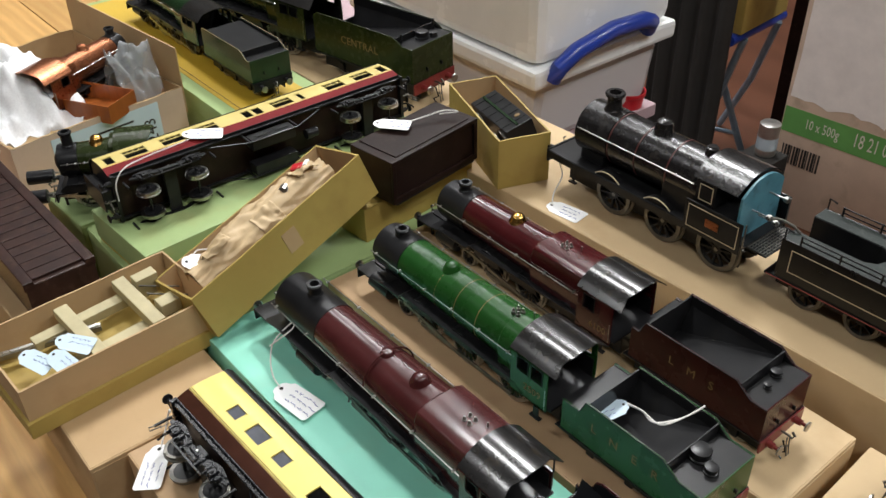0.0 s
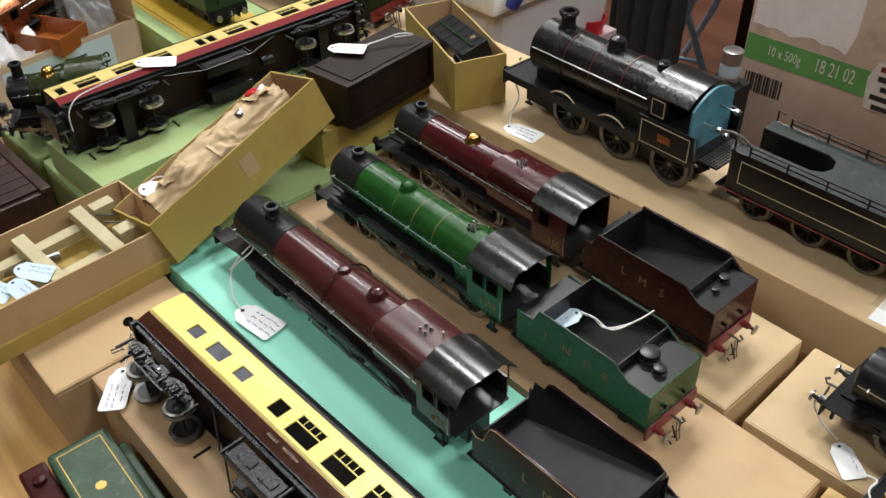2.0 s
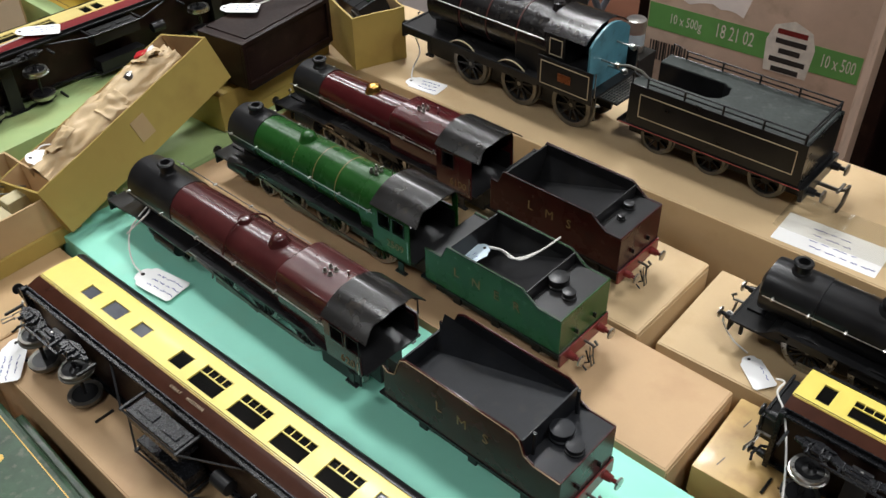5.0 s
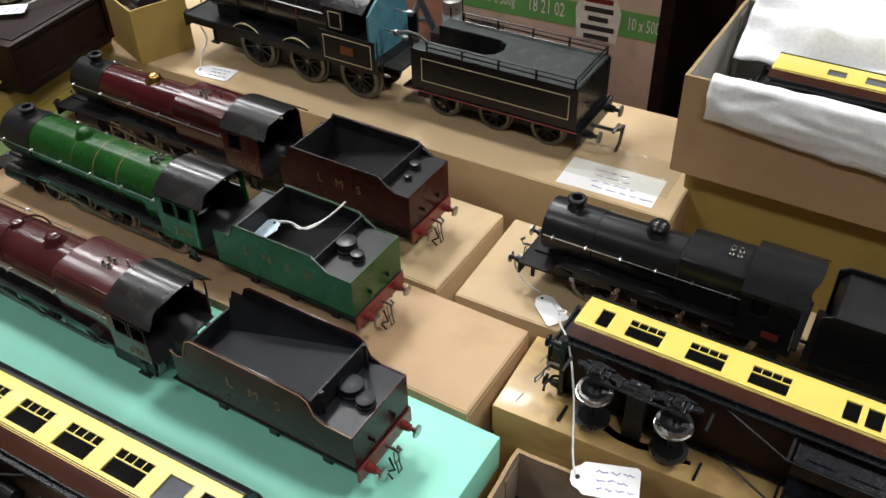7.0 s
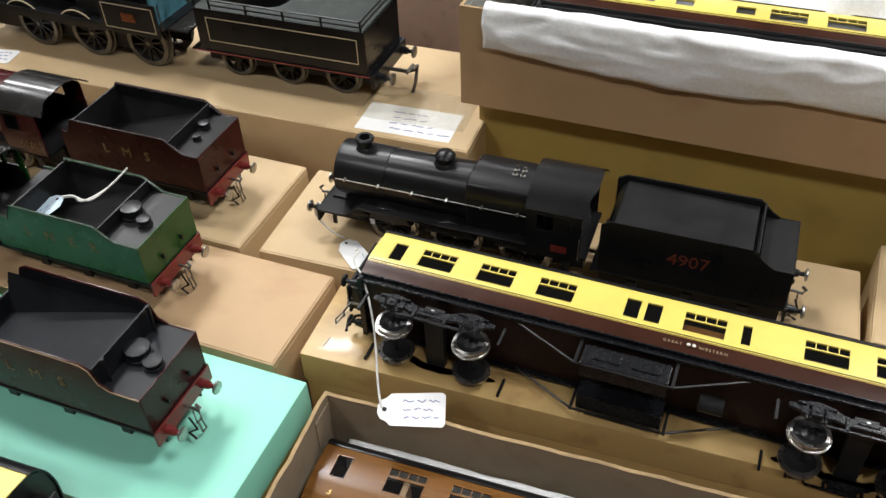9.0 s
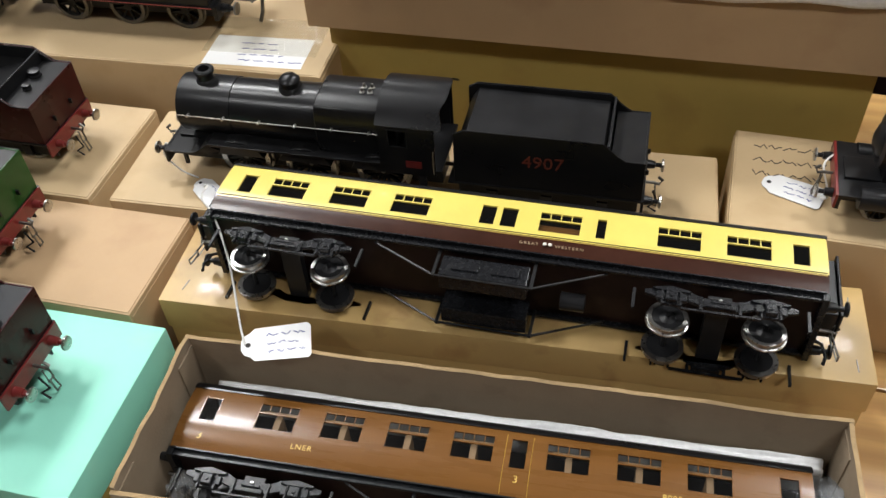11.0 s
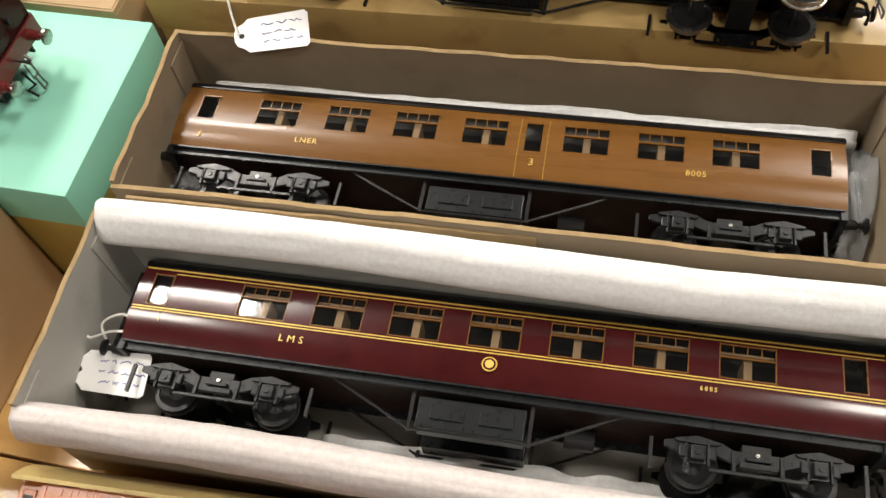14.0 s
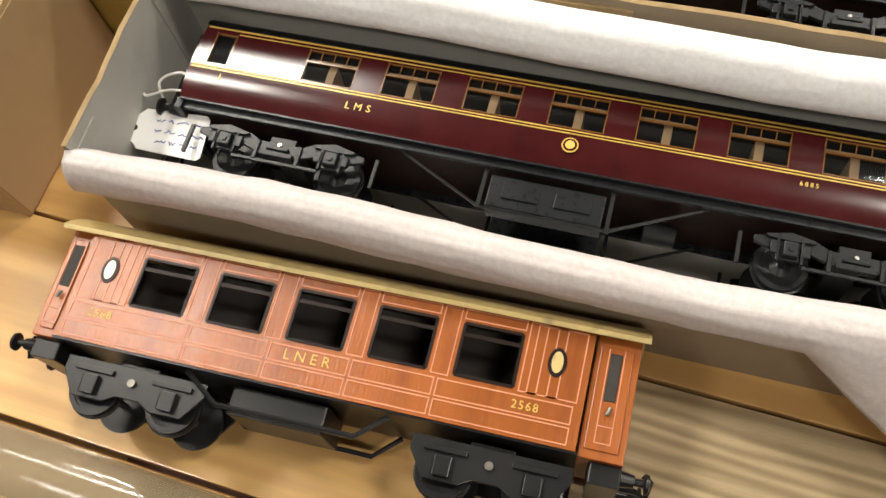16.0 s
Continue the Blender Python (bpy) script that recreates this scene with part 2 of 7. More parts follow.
GLASS = glass("carriage_glazing", (0.01, 0.01, 0.01), 0.55)
# opaque grey-blue panes for windows of style 0
GREY_BLUE_GLASS = material("grey_blue_glazing", (0.075, 0.080, 0.095), 0.15, 0, 0.2, 60, 0, 300, 0.3)
DARK_UNDER = material("black_underframe_paint", (0.008, 0.0085, 0.010), 0.26, 0, 0.3, 40, 0.02, 300, 0.0, dirt=(0.016, 0.015, 0.014), amount=0.12, spec=0.28)
# near-black colour that stands in for shade inside carriages, door windows and eyelets
DARK_IN = material("near_black_shade_fill", (0.022, 0.017, 0.014), 0.7)
TAN_IN = material("tan_carriage_partition", (0.40, 0.25, 0.13), 0.5)
LAMP_GLOW = bpy.data.materials.new("lamp_panel_glow")
LAMP_GLOW.use_nodes = True
TAPE = glass("clear_parcel_tape", (0.5, 0.4, 0.25), 0.8)
PERSPEX = glass("clear_perspex", (0.5, 0.42, 0.3), 0.7)


# ---- mesh helpers ----
def thing(name, m, label="", category="", group="", kind=""):
    ob = new(name)
    ob.empty_display_size = 0.02
    ob.matrix_world = m
    return tagged(ob, label, category, group, kind)


def part(name, bm, mat, parent=None, label="", smooth=False, solid=0.0, bevel=0.0):
    me = bpy.data.meshes.new(name)
    bmesh.ops.recalc_face_normals(bm, faces=bm.faces[:])
    bm.to_mesh(me)
    bm.free()
    for mm in mat if isinstance(mat, (list, tuple)) else [mat]:
        me.materials.append(mm)
    ob = new(name, me)
    if smooth:
        me.shade_smooth()
        me.set_sharp_from_angle(angle=radians(38))
    if solid:
        md = ob.modifiers.new("thickness", "SOLIDIFY")
        md.thickness, md.offset = solid, -1
        if smooth:
            ob.modifiers.new("crisp_edges", "EDGE_SPLIT").split_angle = radians(38)
    if bevel:
        md = ob.modifiers.new("worn_edges", "BEVEL")
        md.width, md.segments, md.limit_method, md.angle_limit = bevel, 2, "ANGLE", radians(40)
    ob.parent = parent
    if label:
        ob["label"] = label
    return ob


def box(bm, x0, x1, y0, y1, z0, z1, bevel=0.0, m=None):
    r = bmesh.ops.create_cube(bm, size=1)
    v = r["verts"]
    bmesh.ops.scale(bm, vec=(x1 - x0, y1 - y0, z1 - z0), verts=v)
    bmesh.ops.translate(bm, vec=((x0 + x1) / 2, (y0 + y1) / 2, (z0 + z1) / 2), verts=v)
    if bevel:
        es = list({e for w in v for e in w.link_edges})
        r = bmesh.ops.bevel(bm, geom=es, offset=bevel, segments=2, affect="EDGES", profile=0.6)
        v = list({w for f in r["faces"] for w in f.verts} | {w for w in v if w.is_valid})
    if m is not None:
        bmesh.ops.transform(bm, matrix=m, verts=[w for w in v if w.is_valid])
    return bm


def boxes(*rows, bevel=0.0):
    bm = bmesh.new()
    for r in rows:
        box(bm, *r, bevel=bevel)
    return bm


def lathe(bm, prof, axis="X", at=(0, 0, 0), seg=24):
    """Rings of (position along the axis, radius)."""
    rings = []
    for a, r in prof:
        ring = []
        for k in range(seg):
            th = 2 * math.pi * k / seg
            c, s = r * math.cos(th), r * math.sin(th)
            p = {"X": (a, c, s), "Y": (c, a, s), "Z": (c, s, a)}[axis]
            ring.append(bm.verts.new(Vector(p) + Vector(at)))
        rings.append(ring)
    for r0, r1 in zip(rings, rings[1:]):
        for k in range(seg):
            bm.faces.new((r0[k], r0[(k + 1) % seg], r1[(k + 1) % seg], r1[k]))
    bm.faces.new(rings[0])
    bm.faces.new(rings[-1])
    return bm


def rod(bm, a, b, r, seg=8):
    a, b = Vector(a), Vector(b)
    d = b - a
    v = bmesh.ops.create_cone(bm, cap_ends=True, segments=seg, radius1=r, radius2=r, depth=d.length)["verts"]
    bmesh.ops.transform(bm, matrix=Matrix.Translation((a + b) / 2) @ d.to_track_quat("Z", "Y").to_matrix().to_4x4(), verts=v)
    return bm


def tube(bm, pts, r, seg=6):
    pts = [Vector(p) for p in pts]
    rings = []
    for i, p in enumerate(pts):
        d = (pts[min(i + 1, len(pts) - 1)] - pts[max(i - 1, 0)]).normalized()
        q = d.to_track_quat("Z", "Y").to_matrix()
        rings.append([bm.verts.new(p + q @ Vector((r * math.cos(2 * math.pi * k / seg), r * math.sin(2 * math.pi * k / seg), 0))) for k in range(seg)])
    for r0, r1 in zip(rings, rings[1:]):
        for k in range(seg):
            bm.faces.new((r0[k], r0[(k + 1) % seg], r1[(k + 1) % seg], r1[k]))
    bm.faces.new(rings[0])
    bm.faces.new(rings[-1])
    return bm


def prism(bm, poly, y0, y1, plane="XZ"):
    """A polygon drawn in a plane, given depth along the third axis."""
    put = {"XZ": lambda a, b, d: (a, d, b), "YZ": lambda a, b, d: (d, a, b), "XY": lambda a, b, d: (a, b, d)}[plane]
    lo = [bm.verts.new(put(a, b, y0)) for a, b in poly]
    hi = [bm.verts.new(put(a, b, y1)) for a, b in poly]
    bm.faces.new(lo)
    bm.faces.new(hi)
    n = len(poly)
    for k in range(n):
        bm.faces.new((lo[k], lo[(k + 1) % n], hi[(k + 1) % n], hi[k]))
    return bm


def strip(bm, path, x0, x1):
    """A sheet: a (y, z) path drawn along x."""
    lo = [bm.verts.new((x0, y, z)) for y, z in path]
    hi = [bm.verts.new((x1, y, z)) for y, z in path]
    for k in range(len(path) - 1):
        bm.faces.new((lo[k], lo[k + 1], hi[k + 1], hi[k]))
    return bm


def pierced(bm, xs, rows, holes, mats=None):
    """A sheet along x whose rows are (y, z) points; holes: (x0, x1, z0, z1) left open."""
    xs = sorted(set(xs) | {h[k] for h in holes for k in (0, 1)})
    grid = [[bm.verts.new((x, y, z)) for x in xs] for y, z in rows]
    for j in range(len(rows) - 1):
        zc = (rows[j][1] + rows[j + 1][1]) / 2
        for i in range(len(xs) - 1):
            xc = (xs[i] + xs[i + 1]) / 2
            if any(a < xc < b and c < zc < d for a, b, c, d in holes):
                continue
            f = bm.faces.new((grid[j][i], grid[j][i + 1], grid[j + 1][i + 1], grid[j + 1][i]))
            if mats:
                f.material_index = mats(xc, zc)
    for v in [v for v in bm.verts if not v.link_faces]:
        bm.verts.remove(v)
    return bm


def lettering(text, size, mat, parent, m, name="lettering", space=1.0, depth=0.00015):
    cu = bpy.data.curves.new(name, "FONT")
    cu.body, cu.size, cu.align_x, cu.align_y, cu.extrude, cu.space_character, cu.resolution_u = text, size, "CENTER", "CENTER", depth, space, 2
    ob = new(name, cu)
    me = bpy.data.meshes.new_from_object(ob.evaluated_get(bpy.context.evaluated_depsgraph_get()))
    bpy.data.objects.remove(ob)
    bpy.data.curves.remove(cu)
    me.materials.clear()
    me.materials.append(mat)
    ob = new(name, me)
    ob.parent = parent
    ob.matrix_local = m
    return ob


def wheel(parent, x, y, z, r, width=0.0045, spokes=0, rim=STEEL, centre=BLACK, inward=1, name="wheel"):
    """A wheel on a cross axle: tread, flange on the inner face, dished centre with spokes."""
    s = inward
    bm = bmesh.new()
    prof = [(0, r * 0.80), (0, r), (width * 0.7 * s, r), (width * 0.75 * s, r * 1.09), (width * s, r * 1.09), (width * s, r * 0.80), (0, r * 0.80)]
    seg = 28
    rings = []
    for a, q in prof:
        rings.append([bm.verts.new((x + q * math.cos(2 * math.pi * k / seg), y + a, z + q * math.sin(2 * math.pi * k / seg))) for k in range(seg)])
    for r0, r1 in zip(rings, rings[1:]):
        for k in range(seg):
            bm.faces.new((r0[k], r0[(k + 1) % seg], r1[(k + 1) % seg], r1[k]))
    w = part(name, bm, rim, parent, smooth=True)
    bm = bmesh.new()
    if spokes:
        star = []
        for k in range(spokes):
            th, hub = 2 * math.pi * k / spokes + 0.2, r * 0.22
            for q, a in ((hub, -math.pi / spokes * 0.98), (hub, -0.2), (r * 0.84, -0.055), (r * 0.84, 0.055), (hub, 0.2)):
                star.append((x + q * math.cos(th + a), z + q * math.sin(th + a)))
        prism(bm, star, y + width * 0.2 * s, y + width * 0.65 * s)
    else:
        lathe(bm, [(-0.0004 * s, r * 0.12), (0.0003 * s, r * 0.22), (0.0016 * s, r * 0.4), (0.0008 * s, r * 0.84), (width * s, r * 0.82)], "Y", (x, y, z), 24)
    part("wheel_centre", bm, centre, w, smooth=True)
    return w


def axle(parent, x, y0, y1, z, r=0.0018, mat=DARK_STEEL):
    part("axle", rod(bmesh.new(), (x, y0, z), (x, y1, z), r), mat, parent, smooth=True)


def hook(parent, x, z, d=1, mat=DARK_STEEL):
    """A coupling hook with two hanging links, pointing along d."""
    bm = bmesh.new()
    tube(bm, [(x, 0, z), (x + 0.006 * d, 0, z), (x + 0.010 * d, 0, z - 0.001), (x + 0.012 * d, 0, z + 0.003), (x + 0.009 * d, 0, z + 0.0055)], 0.0012)
    tube(bm, [(x + 0.007 * d, 0.002, z - 0.001), (x + 0.008 * d, 0.0025, z - 0.012), (x + 0.008 * d, -0.0025, z - 0.012), (x + 0.007 * d, -0.002, z - 0.001)], 0.0007)
    tube(bm, [(x + 0.008 * d, 0.0015, z - 0.011), (x + 0.010 * d, 0.002, z - 0.021), (x + 0.010 * d, -0.002, z - 0.021), (x + 0.008 * d, -0.0015, z - 0.011)], 0.0007)
    part("coupling_hook", bm, mat, parent, smooth=True)


def buffer_(parent, x, y, z, d=1, r=0.005, stock=BLACK, head=STEEL, k=1.0):
    bm = lathe(bmesh.new(), [(0, 0.0036 * k), (0.006 * d * k, 0.0028 * k), (0.0062 * d * k, 0.0017 * k), (0.0105 * d * k, 0.0017 * k)], "X", (x, y, z), 14)
    b = part("buffer", bm, stock, parent, smooth=True)
    part("buffer_head", lathe(bmesh.new(), [(0.0100 * d * k, r * 0.4), (0.0108 * d * k, r), (0.0122 * d * k, r * 0.95), (0.0128 * d * k, r * 0.5)], "X", (x, y, z), 18), head, b, smooth=True)


# ---- locomotives and tenders: front towards -x, rail level at z = 0 ----
def arc(r, a0, a1, n, cy=0.0, cz=0.0, ry=1.0):
    return [(cy + ry * r * math.sin(radians(a0 + (a1 - a0) * k / n)), cz + r * math.cos(radians(a0 + (a1 - a0) * k / n))) for k in range(n + 1)]


def locomotive(m, label, paint, name="model_locomotive", front=-0.29, smoke=-0.25, band0=-0.20, fire=-0.08, cab0=-0.03, cab1=0.03, over=0.012, r0=0.0185, r1=0.0215,
               axis=0.060, chimney=-0.235, dome=-0.12, dome_mat=None, feed=None, valves=-0.05, cabtop=0.089, half=0.031, plate=0.034, drivers=(-0.15, -0.09, -0.03),
               wheel_r=0.0205, bogie=(-0.23, -0.19), trail=(), belpaire=True, cab_paint=None, roof=None, number="", windows=2, group="express locomotives", bands=(), rods=STEEL,
               splash=True, tall=0.090, cab_panel=None, red_beam=False, outside=True, dome_k=1.0):
    e = thing(name, m, label, "model locomotive", group)
    cab_paint, roof = cab_paint or paint, roof or ROOF_BLACK
    # frames and running plate
    part("main_frame", boxes((front + 0.004, cab1, -0.012, 0.012, 0.012, plate), bevel=0.0004), BLACK, e)
    bm = bmesh.new()
    up = plate + 0.006
    prism(bm, [(front, plate - 0.004), (front + 0.02, plate - 0.004), (front + 0.045, plate), (drivers[0] - 0.03, plate), (drivers[0] - 0.022, up), (drivers[-1] + 0.018, up), (drivers[-1] + 0.026, plate),
               (cab1, plate), (cab1, plate + 0.002), (drivers[-1] + 0.026, plate + 0.002), (drivers[-1] + 0.018, up + 0.002), (drivers[0] - 0.022, up + 0.002), (drivers[0] - 0.03, plate + 0.002),
               (front + 0.045, plate + 0.002), (front + 0.02, plate - 0.002), (front, plate - 0.002)], -half, half)
    part("running_plate", bm, BLACK, e, bevel=0.0003)
    part("buffer_beam", boxes((front - 0.002, front, -half, half, plate - 0.014, plate - 0.002), bevel=0.0003), RED if red_beam else BLACK, e)
    for s in (-1, 1):
        buffer_(e, front - 0.002, s * 0.0205, plate - 0.009, -1)
    hook(e, front - 0.002, plate - 0.008, -1)
    for s in (-1, 1):
        part("guard_iron", boxes((front + 0.003, front + 0.006, s * 0.014 - 0.001, s * 0.014 + 0.001, 0.006, plate - 0.004)), BLACK, e)
    # boiler
    part("smokebox", lathe(bmesh.new(), [(smoke - 0.0012, r0 * 0.5), (smoke - 0.001, r0 * 0.8), (smoke, r0 + 0.0008), (smoke + 0.002, r0 + 0.0012), (band0, r0 + 0.0012)], "X", (0, 0, axis), 36), BLACK, e, smooth=True)
    part("smokebox_door", lathe(bmesh.new(), [(smoke - 0.006, 0.001), (smoke - 0.0055, r0 * 0.3), (smoke - 0.003, r0 * 0.62), (smoke - 0.001, r0 * 0.72)], "X", (0, 0, axis), 28), BLACK, e, smooth=True)
    part("smokebox_saddle", boxes((smoke + 0.006, band0 - 0.006, -0.013, 0.013, plate - 0.004, axis - r0 * 0.55), bevel=0.001), BLACK, e)
    part("boiler", lathe(bmesh.new(), [(band0, r0), (band0 + 0.0002, r0 + 0.0006), (fire, r1)], "X", (0, 0, axis), 40), paint, e, smooth=True)
    for x in (band0 + 0.001, *bands):
        rr = r0 + (r1 - r0) * (x - band0) / (fire - band0) + 0.0008
        part("boiler_band", lathe(bmesh.new(), [(x - 0.0004, rr - 0.0008), (x - 0.0003, rr - 0.0004), (x + 0.0003, rr - 0.0004), (x + 0.0004, rr - 0.0008)], "X", (0, 0, axis), 36), LINE_GOLD if x == band0 + 0.001 and paint is not GREEN and paint is not GLOSS_BLACK else LETTER_DIM if paint is GREEN else paint, e, smooth=True)
    w = r1 + 0.0012
    if belpaire:
        prof = [(-w * 0.92, plate), (-w, axis), (-w * 0.98, axis + r1 * 0.62), (-w * 0.86, axis + r1 * 0.93), (-w * 0.6, axis + r1 * 1.06), (0, axis + r1 * 1.1),
                (w * 0.6, axis + r1 * 1.06), (w * 0.86, axis + r1 * 0.93), (w * 0.98, axis + r1 * 0.62), (w, axis), (w * 0.92, plate)]
    else:
        prof = [(-w * 0.9, plate), (-w, axis)] + arc(w, -88, 88, 14, 0, axis) + [(w, axis), (w * 0.9, plate)]
    part("firebox", prism(bmesh.new(), prof, fire, cab0, "YZ"), paint, e, smooth=True, bevel=0.0012)
    # boiler mountings
    top = axis + r0
    part("chimney", lathe(bmesh.new(), [(top - 0.004, 0.0085), (top + 0.0005, 0.0078), (top + 0.002, 0.0064), (tall - 0.0035, 0.006), (tall - 0.003, 0.0075), (tall - 0.001, 0.0078), (tall, 0.0068), (tall, 0.0045), (tall - 0.006, 0.0042)], "Z", (chimney, 0, 0), 24), BLACK, e, smooth=True)
    h = axis + r0 + (r1 - r0) * (dome - band0) / (fire - band0)
    part("steam_dome", lathe(bmesh.new(), [(h - 0.003, 0.0105), (h, 0.0088), (h + 0.0015, 0.0076), (h + 0.0045 * dome_k, 0.0070 * dome_k ** 0.5), (h + 0.0065 * dome_k, 0.0052 * dome_k ** 0.5), (h + 0.0074 * dome_k, 0.0022), (h + 0.0076 * dome_k, 0.0004)], "Z", (dome, 0, 0), 24), dome_mat or paint, e, smooth=True)
    if feed is not None:
        h = axis + r0 + (r1 - r0) * (feed - band0) / (fire - band0)
        bm = lathe(bmesh.new(), [(h - 0.003, 0.0075), (h + 0.001, 0.006), (h + 0.003, 0.005), (h + 0.0038, 0.003)], "Z", (feed, 0, 0), 18)
        f = part("top_feed", bm, paint, e, smooth=True)
        for s in (-1, 1):
            part("feed_pipe", tube(bmesh.new(), [(feed, y * s, z) for y, z in arc(r1 + 0.0012, 6, 84, 8, 0, axis)], 0.0009), paint, f, smooth=True)
    if valves is not None:
        zt = axis + r1 * 1.08
        for dx in (-0.003, 0.003):
            for dy in (-0.003, 0.003):
                part("safety_valve", lathe(bmesh.new(), [(zt - 0.002, 0.0022), (zt + 0.001, 0.0021), (zt + 0.0014, 0.0013), (zt + 0.0035, 0.0013), (zt + 0.0042, 0.0008)], "Z", (valves + dx, dy, 0), 10), DARK_STEEL, e, smooth=True)
        part("whistle", rod(bmesh.new(), (valves + 0.014, 0.006, zt - 0.002), (valves + 0.014, 0.006, zt + 0.005), 0.0008), DARK_STEEL, e, smooth=True)
    for s in (-1, 1):
        y = s * (r1 + 0.0032)
        z = axis + 0.006
        rail = part("handrail", rod(bmesh.new(), (smoke + 0.004, y, z), (cab0, y, z), 0.0005, 6), STEEL, e, smooth=True)
        for k in range(6):
            x = smoke + 0.012 + k * (cab0 - smoke - 0.02) / 5
            part("handrail_knob", lathe(bmesh.new(), [(0, 0.0009), (0.0022, 0.0012), (0.004, 0.0009)], "Y", (x, y - 0.002 if s > 0 else y - 0.0015, z), 8), STEEL, rail, smooth=True)
    # cab
    ct = cabtop - 0.013
    for s in (-1, 1):
        holes = [(cab0 + 0.008 + k * 0.017, cab0 + 0.021 + k * 0.017, axis + 0.001, ct - 0.004) for k in range(windows) if cab0 + 0.021 + k * 0.017 < cab1 + 0.004]
        rows = [(s * half, plate), (s * half, axis - 0.014), (s * half, axis + 0.001), (s * (half - 0.0003), ct - 0.004), (s * (half - 0.0015), ct)]
        side = part("cab_side", pierced(bmesh.new(), [cab0, cab1], rows, holes), cab_panel or cab_paint, e, solid=0.001)
        for a, b, c, d in holes:
            fr = boxes((a - 0.0007, a, s * half - 0.0006, s * half + 0.0006, c, d), (b, b + 0.0007, s * half - 0.0006, s * half + 0.0006, c, d), (a - 0.0007, b + 0.0007, s * half - 0.0006, s * half + 0.0006, c - 0.0007, c), (a - 0.0007, b + 0.0007, s * half - 0.0006, s * half + 0.0006, d, d + 0.0007))
            part("window_frame", fr, BLACK, side)
        part("grab_rail", rod(bmesh.new(), (cab1 - 0.001, s * (half + 0.0012), plate + 0.004), (cab1 - 0.001, s * (half + 0.0012), axis), 0.0005, 6), STEEL, side, smooth=True)
        part("cab_step", boxes((cab1 - 0.016, cab1 - 0.004, s * half - 0.003, s * half + 0.001, 0.022, 0.0235), (cab1 - 0.013, cab1 - 0.007, s * half - 0.0016, s * half - 0.0004, 0.022, plate)), BLACK, e)
        if paint is GLOSS_BLACK:
            a, b = sorted((s * (half + 0.0002), s * (half + 0.001)))
            part("number_plate", boxes((cab0 + 0.020, cab0 + 0.032, a, b, axis - 0.017, axis - 0.011), bevel=0.0003), RED, side)
        if number:
            lettering(number, 0.0105, LETTER_DIM, side, pose(cab0 + 0.027, s * (half + 0.0003), axis - 0.013, 90, 0, 0 if s < 0 else 180))
    bm = prism(bmesh.new(), [(-half + 0.001, plate), (-half + 0.001, ct)] + [(y, ct + (cabtop - ct) * (1 - (y / half) ** 2)) for y in np.linspace(-half + 0.001, half - 0.001, 9)] + [(half - 0.001, plate)], cab0, cab0 + 0.0012, "YZ")
    part("cab_front", bm, cab_paint, e)
    path = [(y, ct + (cabtop - ct) * (1 - abs(y / half) ** 2.2)) for y in np.linspace(-half - 0.001, half + 0.001, 21)]
    bm = bmesh.new()
    n = 8
    xs = [cab0 - 0.001 + (cab1 + over - cab0 + 0.001) * k / n for k in range(n + 1)]
    rows = [[bm.verts.new((x - (0 if i < n else (0.0035 * math.exp(-((abs(k - 10) - 6.5) / 2.0) ** 2))), y, z + 0.001)) for k, (y, z) in enumerate(path)] for i, x in enumerate(xs)]
    for r_a, r_b in zip(rows, rows[1:]):
        for k in range(20):
            bm.faces.new((r_a[k], r_a[k + 1], r_b[k + 1], r_b[k]))
    part("cab_roof", bm, roof, e, smooth=True, solid=0.0011)
    part("cab_floor", boxes((cab0, cab1 + 0.004, -half + 0.002, half - 0.002, plate + 0.002, plate + 0.004)), BLACK, e)
    part("backhead", boxes((cab0 + 0.001, cab0 + 0.010, -0.017, 0.017, plate + 0.004, axis + 0.012), bevel=0.003), BLACK, e)
    if paint is GREEN:
        part("fire_door", boxes((cab0 + 0.010, cab0 + 0.012, -0.010, 0.010, plate + 0.010, plate + 0.020), bevel=0.0006), RED, e)
    part("cab_lining", boxes((cab0 + 0.0016, cab0 + 0.0024, -half + 0.0025, half - 0.0025, plate + 0.004, ct - 0.001), (cab0 + 0.003, cab1 - 0.002, -half + 0.0018, -half + 0.0024, plate + 0.004, axis - 0.002), (cab0 + 0.003, cab1 - 0.002, half - 0.0024, half - 0.0018, plate + 0.004, axis - 0.002)), BLACK, e)
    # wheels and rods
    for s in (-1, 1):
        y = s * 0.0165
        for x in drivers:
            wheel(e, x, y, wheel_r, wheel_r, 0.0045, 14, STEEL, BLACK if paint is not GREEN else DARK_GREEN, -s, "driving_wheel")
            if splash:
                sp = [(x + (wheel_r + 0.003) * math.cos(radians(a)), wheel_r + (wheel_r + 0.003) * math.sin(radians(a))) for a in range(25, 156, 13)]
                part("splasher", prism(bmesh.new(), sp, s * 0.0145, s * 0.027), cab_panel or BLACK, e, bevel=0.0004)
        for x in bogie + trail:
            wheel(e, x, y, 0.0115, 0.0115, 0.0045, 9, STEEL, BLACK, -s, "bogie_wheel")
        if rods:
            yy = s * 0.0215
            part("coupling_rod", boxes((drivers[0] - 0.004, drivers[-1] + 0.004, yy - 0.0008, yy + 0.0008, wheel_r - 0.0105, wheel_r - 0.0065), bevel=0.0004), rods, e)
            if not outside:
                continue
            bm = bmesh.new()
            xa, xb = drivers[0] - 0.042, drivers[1]
